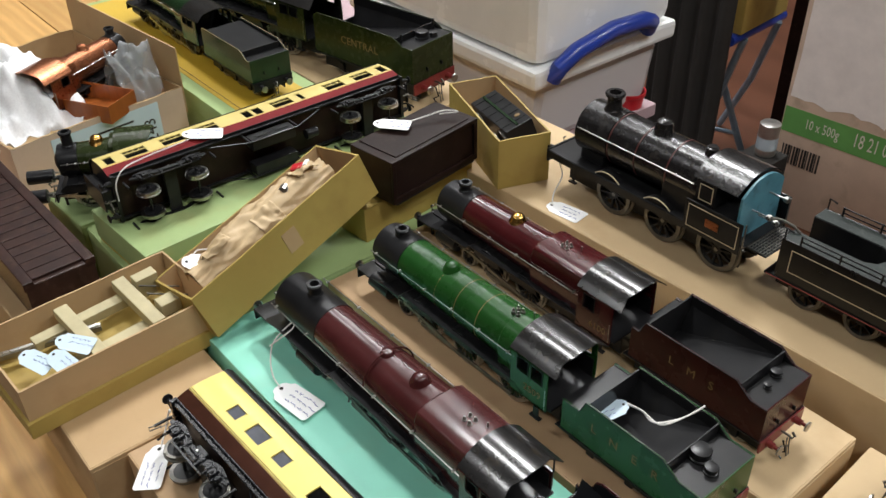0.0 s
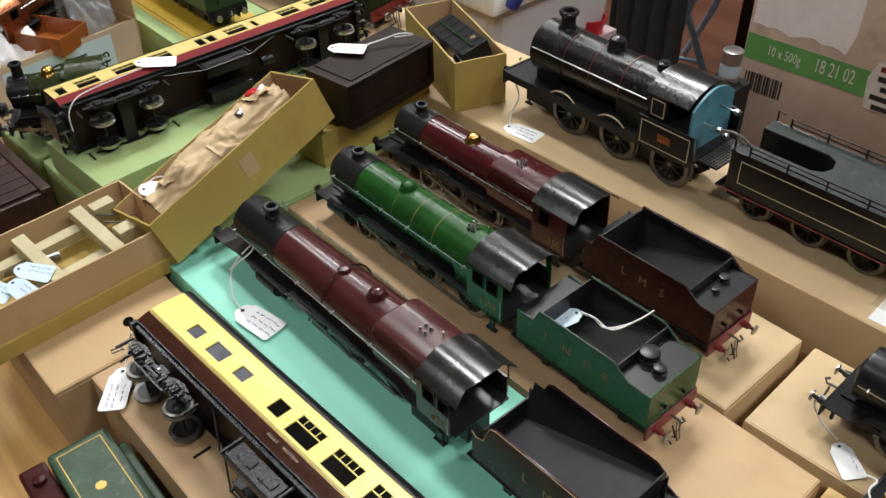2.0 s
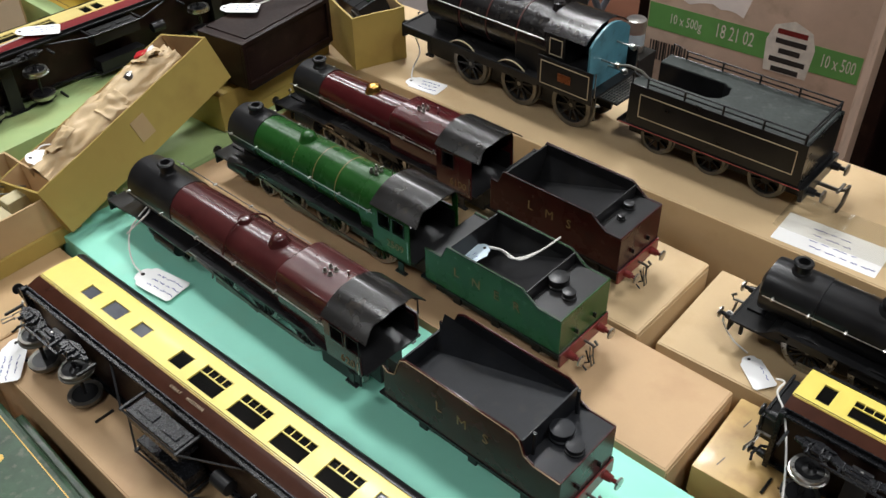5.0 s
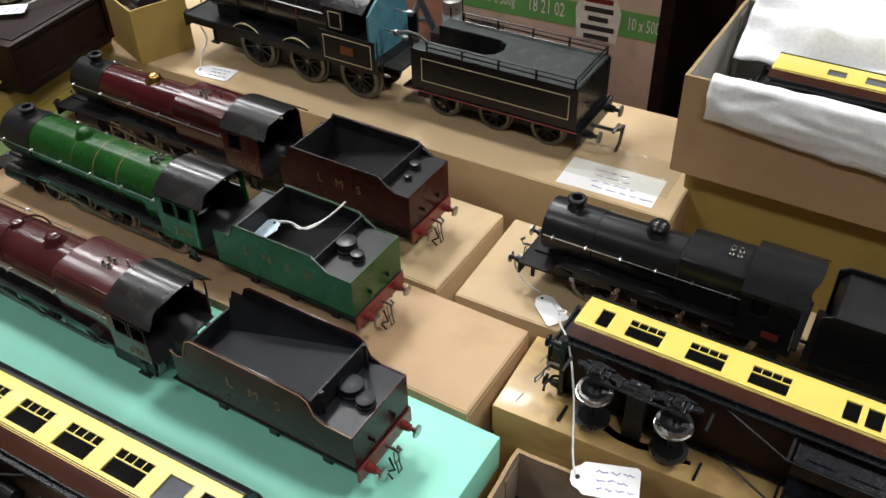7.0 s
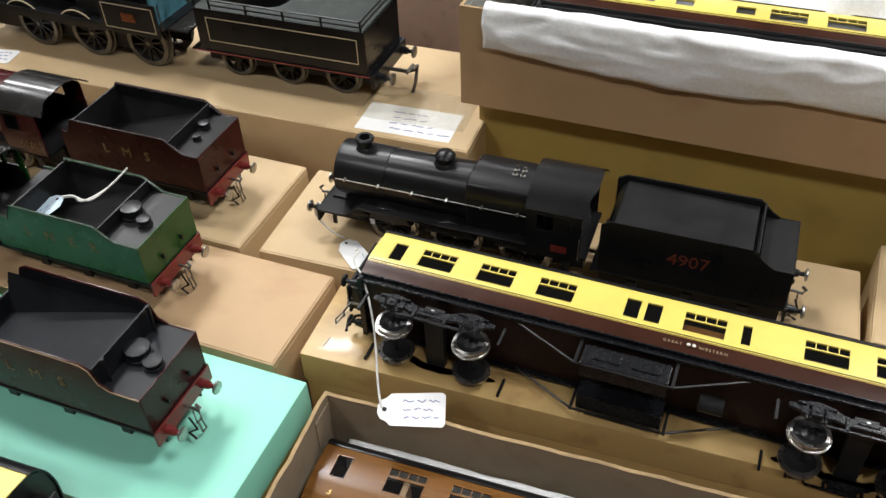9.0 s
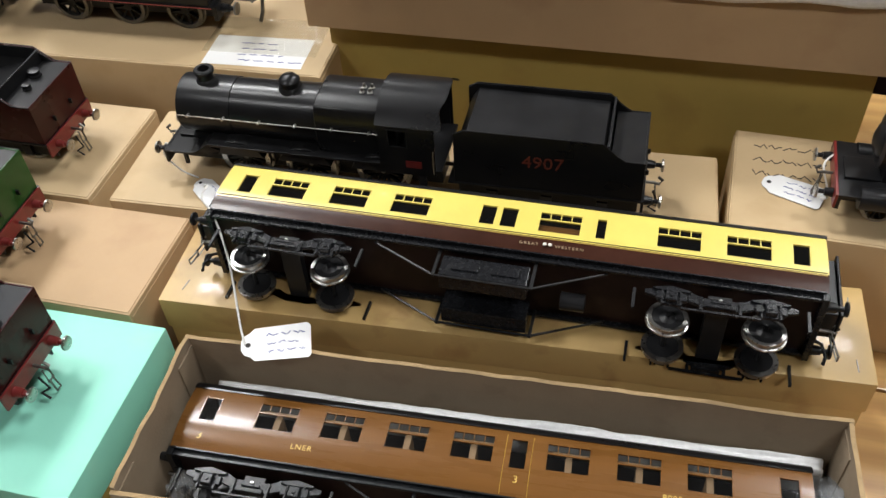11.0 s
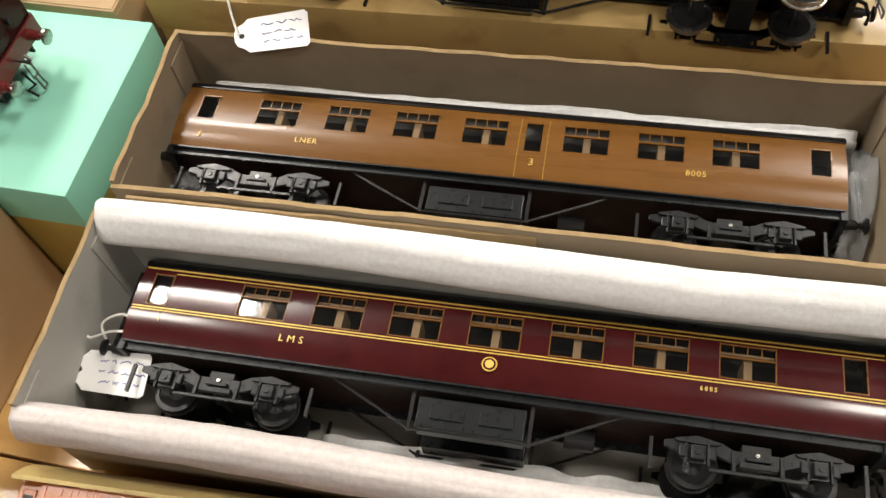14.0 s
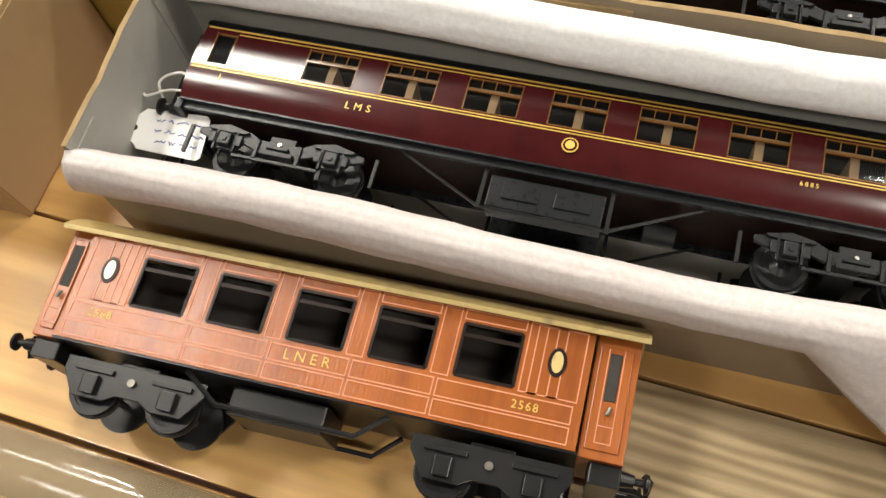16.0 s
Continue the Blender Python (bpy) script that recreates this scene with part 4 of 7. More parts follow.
def teak_carriage(m):
    L, half, z0, z1 = 0.2535, 0.030, 0.030, 0.086
    e = thing("tinplate_carriage", m, "old teak-printed tinplate carriage with worn cream roof, lying on its side", "model carriage", "carriages")
    x0, x1 = -L / 2, L / 2
    wins = [(-0.0805 + 0.0402 * k, 0.027, 0.052, 0.0765) for k in range(5)]
    holes = [(c - w / 2, c + w / 2, a, b) for c, w, a, b in wins]
    for s in (-1, 1):
        sd = part("body_side", pierced(bmesh.new(), [x0 + 0.001, x1 - 0.001], [(s * half, z) for z in (z0, 0.047, 0.052, 0.0765, z1)], holes), TEAK_TIN, e, solid=0.0007)
        if s > 0:
            continue
        y = -half
        for c, w, a, b in wins:
            f = bmesh.new()
            for p, q, u, v in ((c - w / 2 - 0.0008, c - w / 2 + 0.0006, a, b), (c + w / 2 - 0.0006, c + w / 2 + 0.0008, a, b), (c - w / 2, c + w / 2, a - 0.0008, a + 0.0006), (c - w / 2, c + w / 2, b - 0.0006, b + 0.0008)):
                box(f, p, q, y - 0.0004, y + 0.0008, u, v)
            box(f, c - w / 2, c + w / 2, y - 0.0001, y + 0.0009, 0.0703, 0.0722)
            wn = part("window_frame", f, BROWN_ROOF, sd)

        def panel(a, b, u, v, t=0.0006):
            f = boxes((a, b, y - 0.0003, y + 0.0003, u, u + t), (a, b, y - 0.0003, y + 0.0003, v - t, v), (a, a + t, y - 0.0003, y + 0.0003, u + t, v - t), (b - t, b, y - 0.0003, y + 0.0003, u + t, v - t))
            part("panel_lining", f, LINE_PINK, sd)

        edges = [x0 + 0.004] + [wins[0][0] - 0.0185] + [wins[k][0] + 0.0197 for k in range(4)] + [wins[4][0] + 0.0185, x1 - 0.004]
        panel(edges[0], edges[1] - 0.001, 0.0505, 0.083)
        panel(edges[0] + 0.009, edges[1] - 0.009, 0.0505, 0.083)
        panel(edges[6] + 0.001, edges[7], 0.0505, 0.083)
        panel(edges[6] + 0.010, edges[7] - 0.009, 0.0505, 0.083)
        for k in range(6):
            if k == 0:
                continue
            a, b = edges[k], edges[k + 1]
            c = wins[k - 1][0]
            panel(c - 0.0145, c + 0.0145, 0.0785, 0.0835)
        for k in range(6):
            c = wins[0][0] - 0.0201 + 0.0402 * k
            panel(c - 0.0042, c + 0.0042, 0.0505, 0.0835)
        cuts = [x0 + 0.004, -0.060, -0.020, 0.020, 0.060, x1 - 0.004]
        for a, b in zip(cuts, cuts[1:]):
            panel(a, b - 0.0012, 0.0315, 0.0395)
            panel(a, b - 0.0012, 0.0405, 0.0490)
        for xo in (-0.1103, 0.1110):
            ov = [(xo + 0.0042 * math.cos(2 * math.pi * k / 24), 0.067 + 0.0068 * math.sin(2 * math.pi * k / 24)) for k in range(24)]
            o = part("oval_window", prism(bmesh.new(), ov, y - 0.0006, y + 0.0005), BROWN_ROOF, sd)
            ov = [(xo + 0.0026 * math.cos(2 * math.pi * k / 20), 0.067 + 0.0050 * math.sin(2 * math.pi * k / 20)) for k in range(20)]
            part("oval_pane", prism(bmesh.new(), ov, y - 0.0009, y - 0.0005), ROOF_CREAM, o)
        lettering("L N E R", 0.0072, LETTER_GOLD, sd, pose(-0.001, y - 0.0004, 0.0445, 90, 0, 0))
        for xo in (x0 + 0.020, x1 - 0.026):
            lettering("2568", 0.0056, LETTER_GOLD, sd, pose(xo, y - 0.0004, 0.0445, 90, 0, 0), space=1.15)
    for s, xx in ((-1, x0), (1, x1)):
        # recessed end vestibule with its door
        out = 0.012 if s < 0 else 0.020
        xa, xb = sorted((xx, xx + s * out))
        v = part("end_vestibule", boxes((xa, xb, -half + 0.0035, half - 0.0035, z0 - 0.001, z1 - 0.001), bevel=0.0006), TEAK_TIN, e)
        xa, xb = sorted((xx + s * 0.002, xx + s * (out - 0.003)))
        yy = -half + 0.0035
        d = part("end_door", boxes((xa, xb, yy - 0.0010, yy + 0.0004, z0 + 0.003, z1 - 0.006), bevel=0.0005), TEAK_TIN, v)
        xc = (xa + xb) / 2
        # opaque slab; the shade behind the door window is its near-black colour
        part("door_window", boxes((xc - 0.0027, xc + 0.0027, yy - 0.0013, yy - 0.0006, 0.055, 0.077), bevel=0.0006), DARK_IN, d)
        part("door_handle", rod(bmesh.new(), (xc, yy - 0.003, 0.0485), (xc + 0.001, yy - 0.003, 0.052), 0.0009), DARK_STEEL, d, smooth=True)
        part("door_lining", boxes((xc - 0.0037, xc - 0.0032, yy - 0.0013, yy - 0.0008, 0.036, 0.079), (xc + 0.0032, xc + 0.0037, yy - 0.0013, yy - 0.0008, 0.036, 0.079), (xc - 0.0033, xc + 0.0033, yy - 0.0013, yy - 0.0008, 0.0435, 0.044), (xc - 0.0033, xc + 0.0033, yy - 0.0013, yy - 0.0008, 0.036, 0.0365)), LINE_PINK, d)
        xe = xx + s * out
        part("headstock", boxes((min(xe, xe - s * 0.014), max(xe, xe - s * 0.014), -0.022, 0.022, 0.0195, 0.0295), bevel=0.0008), BLACK, e)
        for k in (-1, 1):
            buffer_(e, xe, k * 0.018, 0.025, s, 0.0045, BLACK, BLACK)
        part("drop_link_coupling", tube(bmesh.new(), [(xe, 0, 0.024), (xe + 0.008 * s, 0, 0.024), (xe + 0.013 * s, 0, 0.022), (xe + 0.014 * s, -0.004, 0.029), (xe + 0.011 * s, -0.005, 0.031)], 0.0016), BLACK, e, smooth=True)
    path = [(y, z1 - 0.001 + 0.013 * (1 - abs(y / 0.034) ** 2.2)) for y in np.linspace(-0.034, 0.034, 17)]
    part("roof", strip(bmesh.new(), [(-0.033, z1 - 0.003)] + path + [(0.033, z1 - 0.003)], x0 - 0.015, x1 + 0.023), ROOF_CREAM, e, smooth=True, solid=0.0009)
    part("floor", boxes((x0, x1, -half + 0.001, half - 0.001, z0 - 0.001, z0 + 0.0006)), BLACK, e)
    # dark filler behind the window openings, painted as the unlit inside
    part("interior_shade_block", boxes((x0 + 0.002, x1 - 0.002, 0.006, 0.020, z0 + 0.001, z1)), DARK_IN, e)
    for k in range(5):
        part("seat", boxes((-0.079 + 0.0395 * k - 0.008, -0.079 + 0.0395 * k - 0.002, -0.024, 0.01, z0, 0.054), bevel=0.001), BLACK, e)
    for s in (-1, 1):
        part("truss_rod", tube(bmesh.new(), [(x0 + 0.070, s * 0.024, 0.028), (x0 + 0.088, s * 0.024, 0.016), (x1 - 0.098, s * 0.024, 0.016), (x1 - 0.085, s * 0.024, 0.028)], 0.0014), BLACK, e, smooth=True)
    part("battery_box", boxes((-0.035, 0.012, -0.018, 0.018, 0.014, 0.028), bevel=0.001), BLACK, e)
    for x in (x0 + 0.046, x1 - 0.036):
        t = part("bogie", boxes((x - 0.010, x + 0.010, -0.022, 0.022, 0.018, 0.026), bevel=0.0006), BLACK, e)
        for s in (-1, 1):
            pr = [(x - 0.036, 0.024), (x + 0.036, 0.024), (x + 0.036, 0.017), (x + 0.028, 0.0055), (x + 0.012, 0.0055), (x + 0.006, 0.009), (x - 0.006, 0.009), (x - 0.012, 0.0055), (x - 0.028, 0.0055), (x - 0.036, 0.017)]
            f = part("bogie_side", prism(bmesh.new(), pr, s * 0.023, s * 0.0245), BLACK, t, bevel=0.0004)
            for q in (-0.02, 0.02):
                part("axle_box", boxes((x + q - 0.004, x + q + 0.004, s * 0.0258 - 0.0016, s * 0.0258 + 0.0016, 0.0075, 0.0165), bevel=0.0007), BLACK, t)
                part("bogie_spring", boxes((x + q - 0.010, x + q + 0.010, s * 0.0253 - 0.001, s * 0.0253 + 0.001, 0.018, 0.0205), bevel=0.0005), BLACK, t)
                wheel(t, x + q, s * 0.0195, 0.011, 0.0125, 0.0045, 0, BLACK, BLACK, -s)
            part("bolster_pin", lathe(bmesh.new(), [(s * 0.024, 0.002), (s * 0.0262, 0.002)], "Y", (x, 0, 0.0165), 8), DARK_STEEL, t, smooth=True)
        for q in (-0.02, 0.02):
            axle(t, x + q, -0.019, 0.019, 0.011)
    return e


# ---- the hall and the table ----
def structure(name, bm, mat, label, **kw):
    return tagged(part(name, bm, mat, None, "", **kw), label, name.split("_")[0], "", "structure")


structure("floor", boxes((-9, 7, -6, 10, -0.05, 0)), FLOOR_MAT, "red-brown polished hall floor")
structure("ceiling", boxes((-9, 7, -6, 10, CEILING, CEILING + 0.1)), CEILING_MAT, "pale hall ceiling with lamp panels")
structure("wall_north", boxes((-9, 7, 10, 10.2, 0, CEILING)), WALL_MAT, "plain dark hall wall")
structure("wall_south", boxes((-9, 7, -6.2, -6, 0, CEILING)), WALL_MAT, "plain dark hall wall")
structure("wall_west", boxes((-9.2, -9, -6, 10, 0, CEILING)), WALL_MAT, "plain dark hall wall")
structure("wall_east", boxes((7, 7.2, -6, 10, 0, CEILING)), WALL_MAT, "plain dark hall wall")
em = LAMP_GLOW.node_tree.nodes["Principled BSDF"]
em.inputs["Emission Color"].default_value = (*LAMP_COLOUR, 1)
em.inputs["Emission Strength"].default_value = 6.0
for lx, ly, share in LAMPS:
    e = thing("ceiling_lamp", pose(lx, ly, CEILING), "unseen square hall ceiling lamp panel, placed for light and highlights", "lamp", "hall lamps")
    part("lamp_housing", boxes((-0.52, 0.52, -0.32, 0.32, -0.05, -0.005), bevel=0.01), TIN, e)
    part("lamp_panel", boxes((-0.48, 0.48, -0.28, 0.28, -0.056, -0.051)), LAMP_GLOW, e)
    li = bpy.data.lights.new("lamp_light", "AREA")
    li.shape, li.size, li.size_y, li.energy, li.color = "RECTANGLE", 0.96, 0.56, LAMP_WATTS * share, LAMP_COLOUR
    lo = new("lamp_light", li)
    lo.matrix_world = pose(lx, ly, CEILING - 0.06)

TABLE = 0.75
table = thing("trestle_table", pose(0, 0, 0), "long pine plank sales table covered with boxes", "table")
edges = [-0.026, 0.089, 0.215, 0.345, 0.475, 0.605, 0.735, 0.865]
for k, (a, b) in enumerate(zip(edges, edges[1:])):
    part("plank", boxes((-2.3, 0.213 if k == 0 else 1.7, a + 0.0012, b - 0.0012, TABLE - 0.022, TABLE - 0.0006 * (k % 2)), bevel=0.0008), TABLE_WOOD, table)
part("front_batten", boxes((-2.3, 1.7, -0.070, -0.0275, TABLE - 0.028, TABLE - 0.006), bevel=0.003), TABLE_WOOD, table)
bm = bmesh.new()
nx, ny = 60, 14
g = [[bm.verts.new((0.2145 + 0.9 * i / nx, -0.025 + 0.113 * j / ny, TABLE - 0.001 + 0.0022 * noise.noise(Vector((i * 0.18, j * 1.5, 3))) - 0.003 * max(0, noise.noise(Vector((i * 0.12, j * 0.9, 9))) - 0.25))) for j in range(ny + 1)] for i in range(nx + 1)]
for i in range(nx):
    for j in range(ny):
        bm.faces.new((g[i][j], g[i + 1][j], g[i + 1][j + 1], g[i][j + 1]))
part("rough_plank", bm, ROUGH_WOOD, table, "rough cracked weathered board", solid=0.018)
for x in (-2.0, -0.4, 1.3):
    for y in (0.0, 0.8):
        part("table_leg", boxes((x - 0.03, x + 0.03, y - 0.03, y + 0.03, 0, TABLE - 0.023), bevel=0.003), TABLE_WOOD, table)


# ---- boxes ----
def carton(name, cx, cy, lx, ly, z0, z1, mat, label, rot=0.0, lid=0.0, lid_mat=None, staples=(), bow=0.0, category="box", group="boxes under the models"):
    e = thing(name, pose(cx, cy, z0, 0, 0, rot), label, category, group)
    h = z1 - z0
    ins = 0.0012 if lid else 0
    part("box_body", boxes((-lx / 2 + ins, lx / 2 - ins, -ly / 2 + ins, ly / 2 - ins, 0, h - (0.001 if lid else 0)), bevel=0.0022), mat, e, smooth=True)
    if lid:
        bm = boxes((-lx / 2, lx / 2, -ly / 2, ly / 2, h - lid, h), bevel=0.0016)
        bmesh.ops.subdivide_edges(bm, edges=[d for d in bm.edges if d.calc_length() > 0.1], cuts=12, use_grid_fill=True)
        for v in bm.verts:
            if v.co.z < h - lid + 0.003:
                v.co.z += 0.0012 * noise.noise(Vector((v.co.x * 25, v.co.y * 25, cx * 7)))
            if bow and v.co.z > h - 0.004:
                v.co.z += bow * noise.noise(Vector((v.co.x * 5 + cx, v.co.y * 9, 2)))
        part("box_lid", bm, lid_mat or mat, e, smooth=True)
    if not lid:
        part("top_panel", boxes((-lx / 2 + 0.0018, lx / 2 - 0.0018, -ly / 2 + 0.0018, ly / 2 - 0.0018, h - 0.001, h + 0.0004), bevel=0.0003), mat, e)
        for s in (-1, 1):
            xa, xb = sorted((s * (lx / 2 - 0.001), s * (lx / 2 + 0.0006)))
            part("end_flap", boxes((xa, xb, -ly / 2 + 0.002, ly / 2 - 0.002, 0.003, h - 0.004), bevel=0.0003), mat, e)
    for sx, sy, a in staples:
        r = boxes((-0.005, 0.005, -0.0003, 0.0003, h, h + 0.0004))
        bmesh.ops.transform(r, matrix=pose(sx, sy, 0, 0, 0, a), verts=r.verts)
        part("staple", r, DARK_STEEL, e)
    return e


def tray(name, cx, cy, lx, ly, z0, z1, mat, label, rot=0.0, wall=0.0028, inner=None, tear=0.003, edge=STRAW_EDGE, sides=(1, 1, 1, 1), seed=0.0, m=None, group="open boxes", splay=0.0, taps=True):
    """An open box with a base and four walls whose cut rims are uneven. sides: height factors of front, back, left, right."""
    e = thing(name, m if m is not None else pose(cx, cy, z0, 0, 0, rot), label, "box", group)
    h = z1 - z0
    part("box_base", boxes((-lx / 2 + 0.001, lx / 2 - 0.001, -ly / 2 + 0.001, ly / 2 - 0.001, 0, 0.0025)), inner or mat, e)
    for k, (ax, ay, bx, by) in enumerate(((-1, -1, 1, -1), (-1, 1, 1, 1), (-1, -1, -1, 1), (1, -1, 1, 1))):
        a, b = Vector((ax * lx / 2, ay * ly / 2, 0)), Vector((bx * lx / 2, by * ly / 2, 0))
        n = 40 if k < 2 else 12
        nrm = Vector((0, ay, 0)) if k < 2 else Vector((ax, 0, 0))
        if k >= 2:
            a, b = a + Vector((0, wall, 0)), b - Vector((0, wall, 0))
        bm, rim = bmesh.new(), bmesh.new()
        cols, rc = [], []
        for i in range(n + 1):
            t = i / n
            p = a.lerp(b, t)
            hh = h * sides[k] + tear * (noise.noise(Vector((t * 5, k + seed, 0.3))) * 0.8 + noise.noise(Vector((t * 23, k + seed, 1.7))) * 0.35)
            bulge = nrm * (splay * 4 * t * (1 - t))
            o, q = p + bulge, p + bulge - nrm * wall
            cols.append([bm.verts.new((p.x, p.y, 0)), bm.verts.new((o.x, o.y, hh)), bm.verts.new((q.x, q.y, hh)), bm.verts.new((p.x - nrm.x * wall, p.y - nrm.y * wall, 0))])
            rc.append([rim.verts.new((o.x, o.y, hh + 0.0003)), rim.verts.new((q.x, q.y, hh + 0.0003))])
        for c0, c1, r0_, r1_ in zip(cols, cols[1:], rc, rc[1:]):
            for u in range(4):
                f = bm.faces.new((c0[u], c0[(u + 1) % 4], c1[(u + 1) % 4], c1[u]))
                f.material_index = 1 if u == 2 else 0
            rim.faces.new((r0_[0], r0_[1], r1_[1], r1_[0]))
        bm.faces.new(cols[0])
        bm.faces.new(cols[-1])
        w = part("box_wall", bm, [mat, inner or mat], e)
        part("cut_rim", rim, edge, w)
    if taps:
        for sx in (-1, 1):
            for sy in (-1, 1):
                part("corner_flap", boxes((sx * (lx / 2 - 0.003) - 0.0008, sx * (lx / 2 - 0.003) + 0.0008, sy * (ly / 2 - wall) - (0.022 if sy > 0 else 0), sy * (ly / 2 - wall) + (0.022 if sy < 0 else 0), 0.003, h * 0.93)), inner or mat, e)
    return e


carton("cardboard_box", -0.446, 0.5195, 0.508, 0.121, TABLE, 0.856, KRAFT_PALE, "plain kraft cardboard box under a crimson locomotive", group="boxes under the models")
carton("cardboard_box", -0.392, 0.4045, 0.582, 0.1005, TABLE, 0.8555, KRAFT_RED, "flat kraft cardboard box with frayed end under a green locomotive")
carton("cardboard_box", 0.057, 0.530, 0.470, 0.119, TABLE, 0.856, KRAFT_PALE, "plain kraft cardboard box under a black locomotive", 2.2)
carton("cardboard_box", 0.56, 0.565, 0.52, 0.116, TABLE, 0.860, KRAFT_PALE, "kraft box with black handwriting under a black locomotive", -2.0)
carton("green_box", -0.380, 0.279, 0.622, 0.135, TABLE, 0.857, OCHRE, "mint green lidded box with ochre sides under a crimson locomotive", 0.3, 0.034, MINT)
carton("lidded_box", 0.149, 0.4285, 0.486, 0.083, TABLE, 0.850, BRIGHT_BOARD, "varnished tan lidded box with staples under a carriage", 2.6, 0.030, BRIGHT_BOARD, [(-0.228, 0.02, 80), (-0.228, -0.025, 80), (0.232, 0.026, 85), (0.232, -0.028, 92)])
carton("cardboard_box", -0.445, 0.685, 0.795, 0.168, TABLE, 0.884, KRAFT_PALE, "long kraft box with a white address label under a black locomotive", 1.6)
carton("cardboard_box", -0.357, 0.148, 0.476, 0.126, TABLE, 0.852, KRAFT_RED, "brown cardboard box with staples under a chocolate and cream carriage", 0, staples=[(0.222, -0.05, 90), (0.222, 0.05, 90)])
carton("cardboard_box", -0.690, 0.128, 0.178, 0.150, TABLE, 0.848, KRAFT, "brown cardboard box under a tray of wooden parts")
carton("ochre_box", 0.175, 0.750, 0.455, 0.170, TABLE, 0.912, OCHRE, "tall plain ochre box standing under a tissue-lined tray")
bx = tray("tissue_lined_box", 0.20, 0.73, 0.525, 0.170, 0.913, 1.006, KRAFT_RED, "reddish open cardboard box lined with white tissue", inner=GREY_LINER, tear=0.001)
tray("long_open_box", 0.1625, 0.298, 0.433, 0.121, TABLE, 0.852, STRAWBOARD, "worn brown strawboard box open with a carriage inside", 2.5, tear=0.004, sides=(0.97, 1.0, 1.0, 1.0), seed=3)
tray("long_open_box", 0.172, 0.1625, 0.445, 0.124, TABLE, 0.850, STRAWBOARD, "open strawboard box with pale grey lining and tissue", 2.3, inner=GREY_LINER, tear=0.003, sides=(0.9, 1.0, 1.0, 1.0), seed=8)

lt = bpy.data.objects["long_open_box"]
for n, (xa, xb, h0, off) in enumerate(((-0.212, -0.085, 0.093, 0.009), (-0.205, 0.03, 0.098, 0.004))):
    bm = bmesh.new()
    cols = []
    for i in range(41):
        u = i / 40
        x = xa + (xb - xa) * u
        h = h0 + 0.0016 * noise.noise(Vector((u * 11, n, 5))) - 0.004 * u
        y = -0.0608 - off * (1 - u) - 0.0008
        cols.append([bm.verts.new((x, -0.0612 - off * 0.3, 0.035)), bm.verts.new((x, y, h))])
    for a, b in zip(cols, cols[1:]):
        bm.faces.new((a[0], b[0], b[1], a[1]))
    part("torn_layer", bm, STRAW_EDGE if n else STRAWBOARD, lt, "torn loose cardboard layer", solid=0.0016)

# ---- trains ----
locomotive(pose(-0.372, 0.2825, 0.858), "crimson streamlined-boiler express locomotive with black cab roof, on a green box", DULL_MAROON, front=-0.280, smoke=-0.248, band0=-0.181, fire=-0.030, cab0=0.030, cab1=0.068,
           over=0.009, r0=0.0225, r1=0.0262, chimney=-0.210, dome=-0.054, feed=-0.099, valves=0.007, drivers=(-0.125, -0.070, -0.015), bogie=(-0.235, -0.185), trail=(0.042,), axis=0.0558, number="6201", bands=(-0.140, -0.099, -0.032), cabtop=0.0875, rods=DARK_STEEL)
tender(pose(-0.283, 0.2850, 0.858), "dark crimson tender with black coal space and red buffers", DARK_MAROON, 0.158, 0.0310, 0.0815, deck=0.031, text="LMS", roll=2, letter=LETTER_DIM, drop=0.775, low=0.0635, scooped=True, edge=LINE_TAN,
       caps=((0.22, 0.001, 0.0085, 0.008), (0.46, -0.003, 0.0065, 0.005)))
locomotive(pose(-0.445, 0.4005, 0.8565), "apple green express locomotive with black smokebox and cab roof", GREEN, front=-0.198, smoke=-0.180, band0=-0.139, fire=0.010, cab0=0.034, cab1=0.078, over=0.010,
           r0=0.0222, r1=0.0245, chimney=-0.158, dome=-0.081, feed=None, valves=0.010, belpaire=False, drivers=(-0.100, -0.042, 0.022), bogie=(-0.178, -0.138), number="2509", bands=(-0.110, -0.081, -0.052, -0.022), rods=DARK_STEEL, cabtop=0.0925, axis=0.0600)
tender(pose(-0.352, 0.4040, 0.8565), "apple green tender with black coal space and steel buffers", GREEN, 0.141, 0.0325, 0.0765, text="LNER", letter=LETTER_DIM, flat=True, inner=BLACK, low=0.0655, drop=0.73, frontwall=True, scoop=False, front_low=0.0625, shelf=0.026,
       caps=((0.18, 0.0, 0.0085, 0.009), (0.42, -0.006, 0.0055, 0.006)), edge=GREY_BLACK)
# the dome is gold-coloured, unlike the crimson boiler
locomotive(pose(-0.470, 0.5065, 0.8565), "dark crimson express locomotive with gold-coloured dome", MAROON, front=-0.206, smoke=-0.182, band0=-0.140, fire=-0.032, cab0=0.037, cab1=0.080, over=0.010,
           r0=0.0212, r1=0.0245, axis=0.0585, chimney=-0.159, dome=-0.077, dome_mat=BRASS, valves=-0.008, drivers=(-0.095, -0.040, 0.018), bogie=(-0.175, -0.135), number="6100", bands=(-0.033,), rods=DARK_STEEL, cabtop=0.0920, windows=1)
